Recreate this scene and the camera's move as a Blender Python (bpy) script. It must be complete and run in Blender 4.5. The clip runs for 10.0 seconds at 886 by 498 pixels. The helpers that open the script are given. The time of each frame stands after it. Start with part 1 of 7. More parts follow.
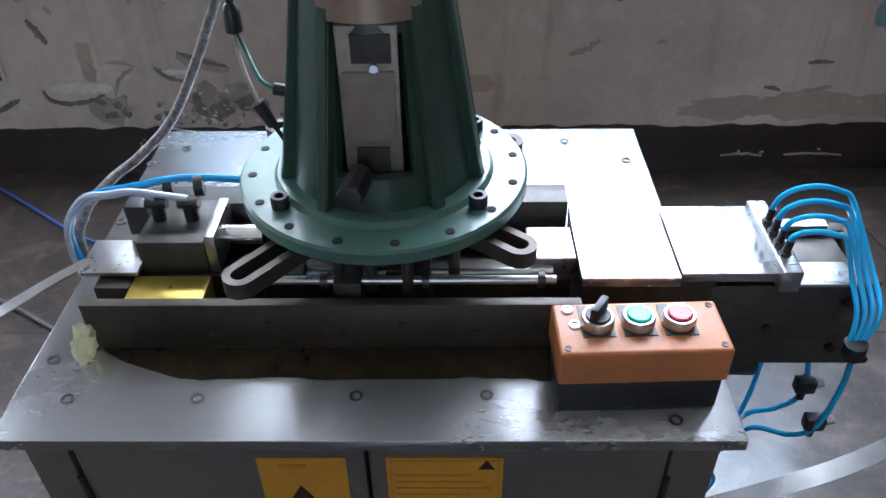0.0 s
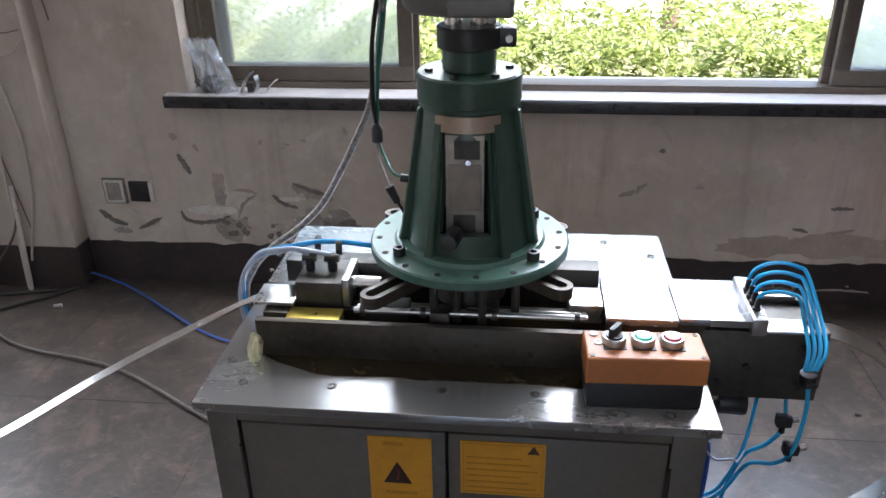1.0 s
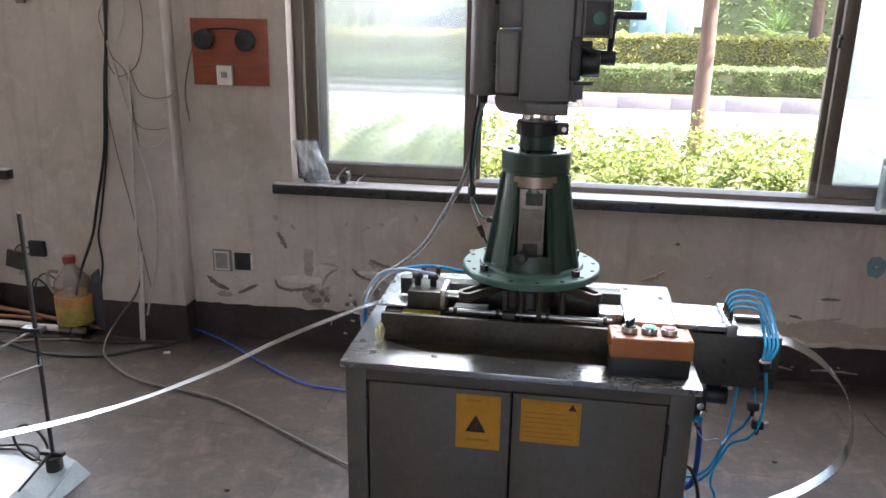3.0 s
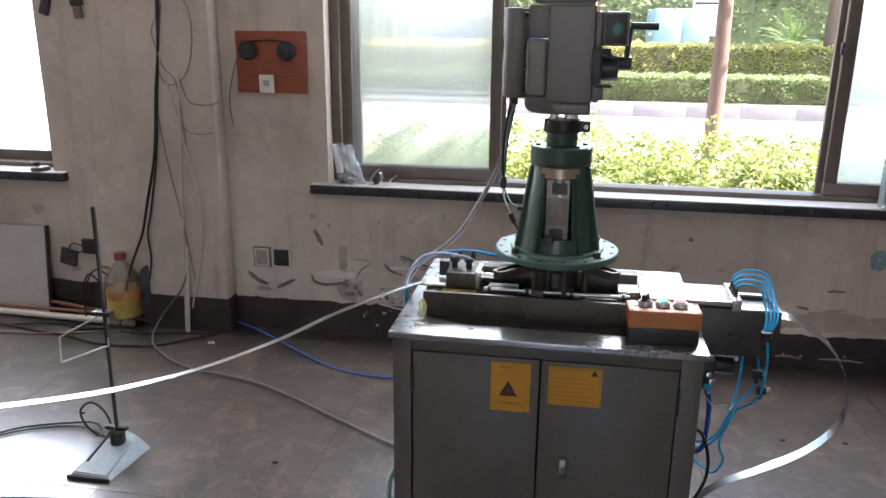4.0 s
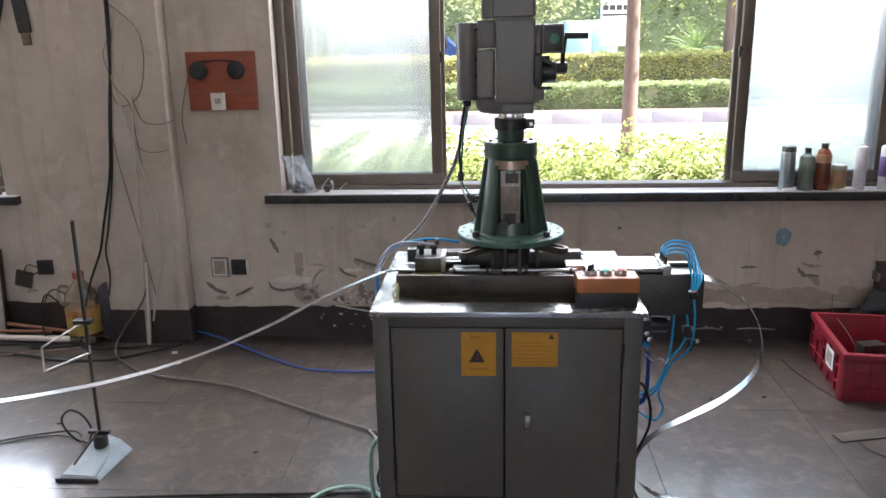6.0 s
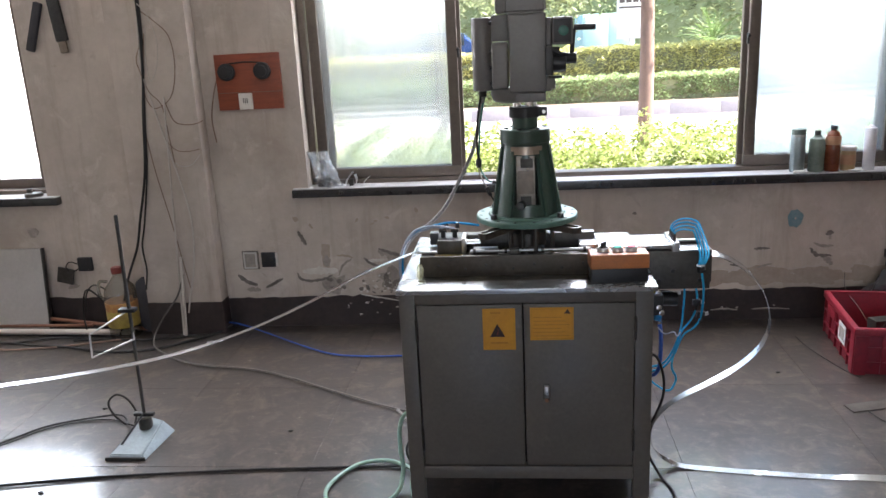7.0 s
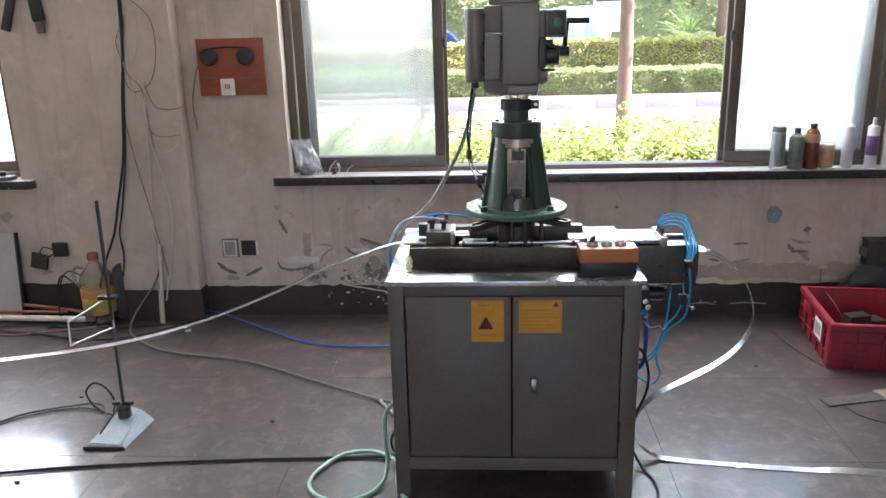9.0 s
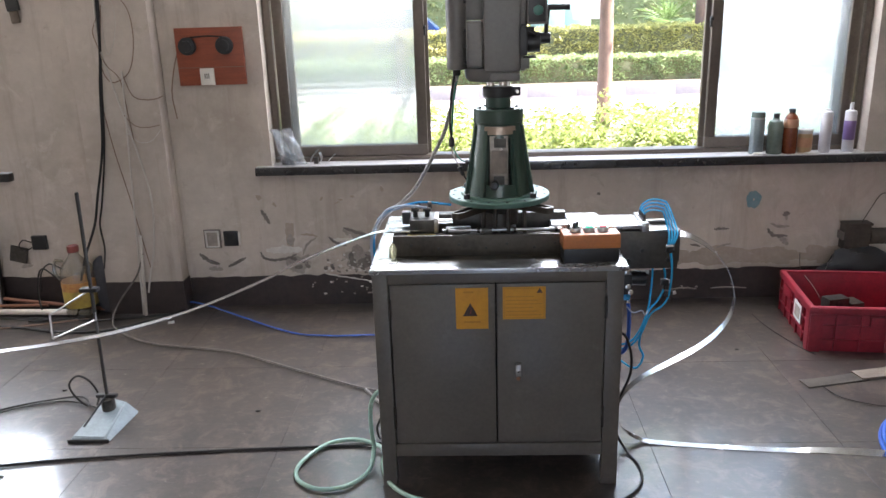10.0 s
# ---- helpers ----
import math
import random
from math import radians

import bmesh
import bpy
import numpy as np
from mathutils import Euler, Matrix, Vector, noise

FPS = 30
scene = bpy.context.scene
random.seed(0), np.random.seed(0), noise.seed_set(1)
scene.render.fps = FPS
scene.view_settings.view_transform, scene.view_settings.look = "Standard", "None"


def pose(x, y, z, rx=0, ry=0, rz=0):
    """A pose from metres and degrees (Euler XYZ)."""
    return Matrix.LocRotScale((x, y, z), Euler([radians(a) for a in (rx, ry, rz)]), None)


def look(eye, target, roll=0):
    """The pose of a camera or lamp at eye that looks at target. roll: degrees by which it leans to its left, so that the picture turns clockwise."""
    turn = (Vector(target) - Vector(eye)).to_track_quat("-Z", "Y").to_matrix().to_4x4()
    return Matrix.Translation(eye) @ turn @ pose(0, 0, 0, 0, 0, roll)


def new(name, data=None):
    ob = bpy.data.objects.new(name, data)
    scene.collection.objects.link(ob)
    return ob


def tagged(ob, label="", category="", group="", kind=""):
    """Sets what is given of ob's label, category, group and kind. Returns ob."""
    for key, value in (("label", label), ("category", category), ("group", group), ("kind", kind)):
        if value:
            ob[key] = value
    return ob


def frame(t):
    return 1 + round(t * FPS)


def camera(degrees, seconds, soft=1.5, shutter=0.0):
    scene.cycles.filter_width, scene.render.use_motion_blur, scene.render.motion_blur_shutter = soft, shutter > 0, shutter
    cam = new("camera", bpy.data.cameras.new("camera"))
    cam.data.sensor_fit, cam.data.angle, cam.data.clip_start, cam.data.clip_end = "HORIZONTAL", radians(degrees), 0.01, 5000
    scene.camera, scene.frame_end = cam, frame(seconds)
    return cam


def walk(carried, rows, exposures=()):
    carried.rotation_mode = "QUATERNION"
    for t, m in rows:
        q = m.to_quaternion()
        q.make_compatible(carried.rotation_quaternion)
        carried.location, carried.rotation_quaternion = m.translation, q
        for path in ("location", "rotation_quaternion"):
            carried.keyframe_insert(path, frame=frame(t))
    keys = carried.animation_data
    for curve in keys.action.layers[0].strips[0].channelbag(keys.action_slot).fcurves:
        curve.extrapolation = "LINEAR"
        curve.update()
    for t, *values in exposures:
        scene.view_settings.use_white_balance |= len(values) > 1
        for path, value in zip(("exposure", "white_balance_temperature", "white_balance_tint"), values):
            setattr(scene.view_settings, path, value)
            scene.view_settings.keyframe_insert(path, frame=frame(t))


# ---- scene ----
cam = camera(59.2, 10.0)
PATH = [
    (0, (0.016, -0.01, 1.351), (-0.015, 1.568, 0.123), -0.9),
    (0.5, (0.015, -0.209, 1.387), (-0.105, 1.48, 0.323), -0.9),
    (1, (0.021, -0.393, 1.427), (-0.178, 1.39, 0.542), -1.0),
    (1.5, (0.074, -0.588, 1.453), (-0.227, 1.242, 0.703), -0.2),
    (2, (0.044, -0.732, 1.466), (-0.253, 1.149, 0.854), 1.2),
    (2.2, (0.018, -0.779, 1.457), (-0.257, 1.117, 0.880), 0.8),
    (3.5, (-0.009, -1.115, 1.452), (-0.314, 0.771, 0.86), 0.8),
    (4, (-0.02, -1.22, 1.456), (-0.347, 0.671, 0.893), 0.5),
    (4.5, (-0.056, -1.306, 1.455), (-0.277, 0.606, 0.913), 0.6),
    (5, (-0.092, -1.381, 1.453), (-0.277, 0.536, 0.914), -0.2),
    (5.5, (-0.098, -1.418, 1.453), (-0.246, 0.506, 0.927), -0.6),
    (6.8, (-0.089, -1.632, 1.444), (-0.268, 0.289, 0.918), -2.6),
    (7, (-0.085, -1.645, 1.443), (-0.28, 0.274, 0.915), -2.9),
    (7.5, (-0.102, -1.658, 1.448), (-0.298, 0.259, 0.912), -2.9),
    (8, (-0.106, -1.653, 1.451), (-0.292, 0.263, 0.908), -2.0),
    (8.5, (-0.121, -1.64, 1.451), (-0.277, 0.277, 0.905), -1.3),
    (9, (-0.137, -1.64, 1.448), (-0.261, 0.277, 0.892), -1.5),
    (9.5, (-0.145, -1.642, 1.449), (-0.25, 0.273, 0.879), -1.7),
    (10, (-0.14, -1.647, 1.446), (-0.22, 0.264, 0.862), -1.8),
]
walk(cam, [(t, look(eye, target, roll)) for t, eye, target, roll in PATH], exposures=[(0, 2.68, 5700, 13), (1, 2.74, 6200, 15), (2, 2.80, 6350, 16), (5.5, 2.87, 6400, 16), (8, 3.02, 6400, 15), (10, 3.14, 6400, 15)])

# ---------------------------------------------------------------- light
SUN_EL, SUN_AZ = 52.0, 96.0          # degrees; azimuth from +y towards +x
world = bpy.data.worlds.new("sky")
scene.world = world
world.use_nodes = True
wn = world.node_tree
wn.nodes.clear()
sky = wn.nodes.new("ShaderNodeTexSky")
sky.sky_type, sky.sun_disc = "NISHITA", False
sky.sun_elevation, sky.sun_rotation = radians(SUN_EL), radians(SUN_AZ)
sky.dust_density, sky.ozone_density = 2.0, 1.0
back = wn.nodes.new("ShaderNodeBackground")
back.inputs["Strength"].default_value = 0.15
wout = wn.nodes.new("ShaderNodeOutputWorld")
wn.links.new(sky.outputs[0], back.inputs[0])
wn.links.new(back.outputs[0], wout.inputs[0])

sun_data = bpy.data.lights.new("sun", "SUN")
sun_data.energy, sun_data.angle, sun_data.color = 5.0, radians(0.6), (1.0, 0.95, 0.86)
sun = new("sun", sun_data)
_a, _e = radians(SUN_AZ), radians(SUN_EL)
sun.matrix_world = look((math.sin(_a) * math.cos(_e) * 30, math.cos(_a) * math.cos(_e) * 30, math.sin(_e) * 30), (0, 0, 0))


def window_light(name, x, y, z, w, h, facing, energy):
    """Skylight through the upper lights of a window."""
    d = bpy.data.lights.new(name, "AREA")
    d.shape, d.size, d.size_y, d.energy, d.color = "RECTANGLE", w, h, energy, (0.92, 0.96, 1.0)
    ob = new(name, d)
    ob.matrix_world = look((x, y, z), (x, y + facing, z - 0.35))
    return ob


window_light("skylight_main", 0.30, 2.33, 2.27, 2.78, 1.08, -1, 25)
window_light("skylight_side", -3.54, 2.34, 1.79, 1.95, 2.06, -1, 23)
window_light("skylight_rear", 0.0, -5.62, 1.75, 1.7, 1.5, 1, 1.2)

# ---------------------------------------------------------------- materials


def rgb(*c):
    return (c[0], c[1], c[2], 1.0)


def material(name, base, dark=None, rough=0.5, metal=0.0, grain=60.0, blot=4.0, bump=0.05, mix=0.6, rvar=0.12,
             coat=0.0, island=0.0, stretch=(1, 1, 1), spec=0.5, place=False, coat_rough=0.05, fleck=None, fine_part=0.35, stains=(), drips=None):
    """A surface with broad blotches and a fine grain between two tones, uneven gloss and a little relief."""
    m = bpy.data.materials.new(name)
    m.use_nodes = True
    t = m.node_tree
    n, l = t.nodes, t.links
    p = n["Principled BSDF"]
    dark = dark or tuple(v * 0.72 for v in base)
    co = n.new("ShaderNodeTexCoord")
    mp = n.new("ShaderNodeMapping")
    mp.inputs["Scale"].default_value = stretch
    l.new(n.new("ShaderNodeNewGeometry").outputs["Position"] if place else co.outputs["Object"], mp.inputs["Vector"])
    big, fine = n.new("ShaderNodeTexNoise"), n.new("ShaderNodeTexNoise")
    big.inputs["Scale"].default_value, big.inputs["Detail"].default_value = blot, 6.0
    fine.inputs["Scale"].default_value, fine.inputs["Detail"].default_value = grain, 4.0
    big.inputs["Roughness"].default_value = 0.62
    for q in (big, fine):
        l.new(mp.outputs[0], q.inputs["Vector"])
    add = n.new("ShaderNodeMix")
    add.data_type = "FLOAT"
    add.inputs[0].default_value = fine_part
    l.new(big.outputs[0], add.inputs[2])
    l.new(fine.outputs[0], add.inputs[3])
    ramp = n.new("ShaderNodeMapRange")
    ramp.inputs["From Min"].default_value, ramp.inputs["From Max"].default_value = 0.35, 0.68
    l.new(add.outputs[0], ramp.inputs["Value"])
    col = n.new("ShaderNodeMix")
    col.data_type = "RGBA"
    col.inputs[6].default_value, col.inputs[7].default_value = rgb(*dark), rgb(*base)
    l.new(ramp.outputs[0], col.inputs[0])
    out = col.outputs[2]
    if fleck:                                           # pale scuffs, drawn out along x
        tone, amount = fleck
        ms, sc, cut, over = n.new("ShaderNodeMapping"), n.new("ShaderNodeTexNoise"), n.new("ShaderNodeMapRange"), n.new("ShaderNodeMix")
        ms.inputs["Scale"].default_value, ms.inputs["Rotation"].default_value = (1.0, 2.6, 1.0), (0, 0, 0.35)
        l.new(mp.outputs[0], ms.inputs["Vector"])
        sc.inputs["Scale"].default_value, sc.inputs["Detail"].default_value, sc.inputs["Roughness"].default_value = 16.0, 8.0, 0.72
        l.new(ms.outputs[0], sc.inputs["Vector"])
        cut.inputs["From Min"].default_value, cut.inputs["From Max"].default_value = 0.55, 0.72
        cut.inputs["To Max"].default_value = amount
        l.new(sc.outputs[0], cut.inputs["Value"])
        over.data_type = "RGBA"
        over.inputs[7].default_value = rgb(*tone)
        l.new(cut.outputs[0], over.inputs[0])
        l.new(out, over.inputs[6])
        out = over.outputs[2]
        worn = n.new("ShaderNodeMapRange")
        worn.inputs["From Min"].default_value, worn.inputs["From Max"].default_value = 0.4, 0.7
        worn.inputs["To Min"].default_value, worn.inputs["To Max"].default_value = coat_rough, coat_rough + 0.22
        l.new(sc.outputs[0], worn.inputs["Value"])
        l.new(worn.outputs[0], p.inputs["Coat Roughness"])
    for tone, amount, size, low in stains:              # broken patches of another tone
        st, cut, over = n.new("ShaderNodeTexNoise"), n.new("ShaderNodeMapRange"), n.new("ShaderNodeMix")
        st.inputs["Scale"].default_value, st.inputs["Detail"].default_value, st.inputs["Roughness"].default_value = size, 9.0, 0.7
        st.inputs["Distortion"].default_value = 0.6
        l.new(mp.outputs[0], st.inputs["Vector"])
        cut.inputs["From Min"].default_value, cut.inputs["From Max"].default_value = low, low + 0.14
        cut.inputs["To Max"].default_value = amount
        l.new(st.outputs[0], cut.inputs["Value"])
        over.data_type = "RGBA"
        over.inputs[7].default_value = rgb(*tone)
        l.new(cut.outputs[0], over.inputs[0])
        l.new(out, over.inputs[6])
        out = over.outputs[2]
    if drips:                                           # dirt that has run down
        tone, amount = drips
        md, dr, cut, over = n.new("ShaderNodeMapping"), n.new("ShaderNodeTexNoise"), n.new("ShaderNodeMapRange"), n.new("ShaderNodeMix")
        md.inputs["Scale"].default_value = (1.0, 1.0, 0.10)
        l.new(mp.outputs[0], md.inputs["Vector"])
        dr.inputs["Scale"].default_value, dr.inputs["Detail"].default_value, dr.inputs["Roughness"].default_value = 11.0, 7.0, 0.66
        l.new(md.outputs[0], dr.inputs["Vector"])
        cut.inputs["From Min"].default_value, cut.inputs["From Max"].default_value, cut.inputs["To Max"].default_value = 0.54, 0.74, amount
        l.new(dr.outputs[0], cut.inputs["Value"])
        over.data_type = "RGBA"
        over.inputs[7].default_value = rgb(*tone)
        l.new(cut.outputs[0], over.inputs[0])
        l.new(out, over.inputs[6])
        out = over.outputs[2]
    if island:
        ge = n.new("ShaderNodeNewGeometry")
        hsv = n.new("ShaderNodeHueSaturation")
        mr = n.new("ShaderNodeMapRange")
        mr.inputs["To Min"].default_value, mr.inputs["To Max"].default_value = 1 - island, 1 + island
        l.new(ge.outputs["Random Per Island"], mr.inputs["Value"])
        l.new(mr.outputs[0], hsv.inputs["Value"])
        l.new(out, hsv.inputs["Color"])
        out = hsv.outputs[0]
    l.new(out, p.inputs["Base Color"])
    rr = n.new("ShaderNodeMapRange")
    rr.inputs["To Min"].default_value, rr.inputs["To Max"].default_value = max(0.02, rough - rvar), min(1, rough + rvar)
    l.new(add.outputs[0], rr.inputs["Value"])
    l.new(rr.outputs[0], p.inputs["Roughness"])
    p.inputs["Metallic"].default_value = metal
    p.inputs["Specular IOR Level"].default_value = spec
    p.inputs["Coat Weight"].default_value = coat
    p.inputs["Coat Roughness"].default_value = coat_rough
    if bump:
        b = n.new("ShaderNodeBump")
        b.inputs["Strength"].default_value, b.inputs["Distance"].default_value = bump, 0.004
        l.new(fine.outputs[0], b.inputs["Height"])
        l.new(b.outputs[0], p.inputs["Normal"])
    return m


def glassy(name, tint, rough, clear, dust=None, alpha=0.0, haze=0.0):
    """A pane or bottle: thin glass, with a film of dust where given."""
    m = bpy.data.materials.new(name)
    m.use_nodes = True
    n, l = m.node_tree.nodes, m.node_tree.links
    n.clear()
    out = n.new("ShaderNodeOutputMaterial")
    tr, gl, mx = n.new("ShaderNodeBsdfTransparent"), n.new("ShaderNodeBsdfGlossy"), n.new("ShaderNodeMixShader")
    tr.inputs[0].default_value, gl.inputs["Roughness"].default_value = rgb(*tint), rough
    mx.inputs[0].default_value = 1 - clear
    l.new(tr.outputs[0], mx.inputs[1])
    l.new(gl.outputs[0], mx.inputs[2])
    last = mx
    if haze:                                            # greasy film that blurs the view
        rf, m3 = n.new("ShaderNodeBsdfRefraction"), n.new("ShaderNodeMixShader")
        rf.inputs["Color"].default_value, rf.inputs["Roughness"].default_value, rf.inputs["IOR"].default_value = rgb(*tint), 0.09, 1.12
        m3.inputs[0].default_value = haze
        l.new(mx.outputs[0], m3.inputs[1])
        l.new(rf.outputs[0], m3.inputs[2])
        last = mx = m3
    if dust:
        tl, m2 = n.new("ShaderNodeBsdfTranslucent"), n.new("ShaderNodeMixShader")
        tl.inputs[0].default_value = rgb(*dust)
        co, no, mr = n.new("ShaderNodeTexCoord"), n.new("ShaderNodeTexNoise"), n.new("ShaderNodeMapRange")
        no.inputs["Scale"].default_value, no.inputs["Detail"].default_value = 3.5, 5.0
        l.new(co.outputs["Object"], no.inputs["Vector"])
        mr.inputs["From Min"].default_value, mr.inputs["From Max"].default_value = 0.3, 0.7
        mr.inputs["To Min"].default_value, mr.inputs["To Max"].default_value = alpha * 0.7, alpha * 1.25
        l.new(no.outputs[0], mr.inputs["Value"])
        l.new(mr.outputs[0], m2.inputs[0])
        l.new(mx.outputs[0], m2.inputs[1])
        l.new(tl.outputs[0], m2.inputs[2])
        last = m2
    l.new(last.outputs[0], out.inputs["Surface"])
    return m


M = {}


def mk(key, *a, **k):
    M[key] = material(key, *a, **k)


def leafy(key, base, dark, island):
    """A leaf: reflects and lets light through."""
    mk(key, base, dark, rough=0.45, grain=20, blot=3, bump=0, island=island)
    t = M[key].node_tree
    n, l = t.nodes, t.links
    p, out = n["Principled BSDF"], n["Material Output"]
    tl, mx = n.new("ShaderNodeBsdfTranslucent"), n.new("ShaderNodeMixShader")
    mx.inputs[0].default_value = 0.52
    l.new(p.inputs["Base Color"].links[0].from_socket, tl.inputs[0])
    l.new(p.outputs[0], mx.inputs[1])
    l.new(tl.outputs[0], mx.inputs[2])
    l.new(mx.outputs[0], out.inputs["Surface"])


mk("plaster", (0.585, 0.51, 0.445), (0.385, 0.328, 0.282), rough=0.85, grain=30, blot=1.7, bump=0.2, fine_part=0.14, drips=((0.29, 0.225, 0.18), 0.55),
   stains=(((0.34, 0.28, 0.235), 0.45, 2.6, 0.55), ((0.66, 0.60, 0.54), 0.5, 5.5, 0.56), ((0.27, 0.225, 0.185), 0.6, 9.0, 0.61), ((0.33, 0.25, 0.19), 0.35, 1.3, 0.52)))
# dark tone of bare patches, and of shadow painted under broken paint edges
mk("peel_dark_shade", (0.22, 0.19, 0.17), (0.11, 0.095, 0.085), rough=0.9, grain=90, blot=18, bump=0.4)
mk("peel_mid", (0.40, 0.35, 0.305), (0.23, 0.20, 0.175), rough=0.9, grain=90, blot=18, bump=0.4)
mk("scrap_rubber", (0.095, 0.080, 0.068), (0.055, 0.046, 0.039), spec=0.2, rough=0.9, grain=60, blot=12, bump=0.3)
mk("peel_brown", (0.42, 0.345, 0.28), (0.31, 0.25, 0.20), rough=0.9, grain=60, blot=8, bump=0.25)
mk("peel_light", (0.66, 0.63, 0.58), (0.5, 0.46, 0.42), rough=0.9, grain=70, blot=12, bump=0.3)
mk("paint_blue", (0.10, 0.20, 0.235), (0.19, 0.27, 0.29), rough=0.8, grain=60, blot=26, bump=0.2)
mk("base_paint", (0.052, 0.034, 0.031), (0.02, 0.015, 0.014), rough=0.5, grain=40, blot=6, bump=0.3)
mk("ceiling_paint", (0.72, 0.70, 0.66), rough=0.9, grain=30, blot=1.5)
mk("floor_tile", (0.060, 0.046, 0.038), (0.020, 0.016, 0.0145), rough=0.42, grain=46, blot=6.5, bump=0.10, rvar=0.18, place=True, coat=1.0, coat_rough=0.065, fleck=((0.15, 0.115, 0.09), 0.42),
   stains=(((0.108, 0.079, 0.060), 0.7, 9.0, 0.50), ((0.018, 0.015, 0.014), 0.7, 5.0, 0.54), ((0.20, 0.165, 0.135), 0.55, 34.0, 0.60), ((0.016, 0.014, 0.013), 0.6, 28.0, 0.60)))
mk("grout", (0.036, 0.030, 0.026), rough=0.5)
# paler than the edge for dust, and for sky light put into the colour
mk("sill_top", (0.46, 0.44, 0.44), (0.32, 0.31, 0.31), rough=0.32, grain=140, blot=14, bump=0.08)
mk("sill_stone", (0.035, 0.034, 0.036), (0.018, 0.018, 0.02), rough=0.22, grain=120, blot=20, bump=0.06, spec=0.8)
mk("alu_bronze", (0.165, 0.132, 0.108), (0.11, 0.088, 0.073), rough=0.42, metal=0.35, grain=80, blot=7)
mk("cabinet_paint", (0.138, 0.121, 0.104), (0.092, 0.081, 0.070), rough=0.36, grain=90, blot=3.0, bump=0.06, stains=(((0.10, 0.085, 0.072), 0.5, 6.0, 0.56), ((0.20, 0.18, 0.16), 0.4, 14.0, 0.60)))
mk("door_gap", (0.015, 0.014, 0.013), rough=0.9)
mk("steel_plate", (0.42, 0.425, 0.435), (0.33, 0.333, 0.34), rough=0.27, metal=0.86, grain=60, blot=3, bump=0.012, stretch=(1, 2.5, 1), rvar=0.04, fine_part=0.2, stains=(((0.38, 0.37, 0.355), 0.22, 4.0, 0.52),))
# ground lengthwise: blurs what it mirrors across the grinding lines only
_t = M["steel_plate"].node_tree
_across = _t.nodes.new("ShaderNodeCombineXYZ")
_across.inputs["Y"].default_value = 1.0
_t.links.new(_across.outputs[0], _t.nodes["Principled BSDF"].inputs["Tangent"])
_t.nodes["Principled BSDF"].inputs["Anisotropic"].default_value = 0.85
mk("steel", (0.62, 0.61, 0.60), (0.42, 0.41, 0.40), rough=0.3, metal=0.95, grain=90, blot=14, bump=0.05)
mk("bright_steel", (0.85, 0.85, 0.85), (0.7, 0.7, 0.7), rough=0.16, metal=1.0, grain=60, blot=20, bump=0.02)
mk("dark_steel", (0.10, 0.092, 0.082), (0.045, 0.041, 0.037), rough=0.42, metal=0.65, grain=80, blot=9, bump=0.1)
mk("oily_steel", (0.095, 0.080, 0.065), (0.042, 0.034, 0.026), rough=0.44, metal=0.6, grain=70, blot=8, bump=0.08)
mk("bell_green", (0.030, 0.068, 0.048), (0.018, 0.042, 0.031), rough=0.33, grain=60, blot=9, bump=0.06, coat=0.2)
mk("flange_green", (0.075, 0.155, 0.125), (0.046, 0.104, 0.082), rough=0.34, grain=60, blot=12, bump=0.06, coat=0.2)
mk("head_grey", (0.165, 0.155, 0.147), (0.12, 0.113, 0.107), rough=0.4, grain=90, blot=6, bump=0.08)
mk("black_plastic", (0.010, 0.010, 0.011), (0.018, 0.018, 0.02), rough=0.42, grain=120, blot=20)
mk("rubber", (0.022, 0.021, 0.02), (0.04, 0.037, 0.034), rough=0.7, grain=120, blot=20)
mk("orange_plastic", (0.52, 0.178, 0.05), (0.36, 0.135, 0.05), rough=0.42, grain=140, blot=12, bump=0.08)
mk("green_button", (0.02, 0.60, 0.36), rough=0.25, grain=60, blot=30, bump=0)
mk("red_button", (0.48, 0.045, 0.06), rough=0.25, grain=60, blot=30, bump=0)
mk("sticker", (0.64, 0.305, 0.022), (0.50, 0.225, 0.02), rough=0.45, grain=80, blot=14, bump=0.03)
mk("sticker_print", (0.05, 0.022, 0.015), rough=0.5)
mk("sticker_text", (0.50, 0.225, 0.02), rough=0.5)
mk("brass", (0.65, 0.50, 0.10), (0.42, 0.33, 0.06), rough=0.3, metal=0.7, grain=60, blot=12)
mk("copper_band", (0.42, 0.33, 0.26), (0.3, 0.24, 0.2), rough=0.32, metal=0.7, grain=60, blot=12)
mk("tag_label", (0.27, 0.225, 0.19), (0.17, 0.14, 0.12), rough=0.5, grain=70, blot=22)
mk("tag_plate", (0.40, 0.36, 0.32), (0.22, 0.195, 0.17), rough=0.4, metal=0.4, grain=70, blot=22)
mk("blue_tube", (0.02, 0.30, 0.62), (0.015, 0.24, 0.55), rough=0.22, grain=60, blot=20, bump=0)
mk("cyan_tube", (0.03, 0.40, 0.70), (0.02, 0.32, 0.62), rough=0.2, grain=60, blot=20, bump=0)
mk("cobalt_cable", (0.018, 0.085, 0.38), (0.013, 0.060, 0.29), rough=0.4, grain=60, blot=20, bump=0)
mk("clear_tube", (0.45, 0.52, 0.62), (0.35, 0.40, 0.5), rough=0.15, grain=60, blot=20, bump=0)
mk("braid", (0.42, 0.39, 0.37), (0.11, 0.10, 0.095), rough=0.4, metal=0.6, grain=420, blot=120, bump=0.5, mix=1)
mk("grey_hose", (0.135, 0.118, 0.103), (0.07, 0.062, 0.054), rough=0.5, grain=160, blot=20, bump=0.2)
mk("green_hose", (0.31, 0.46, 0.375), (0.23, 0.35, 0.285), rough=0.25, grain=60, blot=14, bump=0.02)
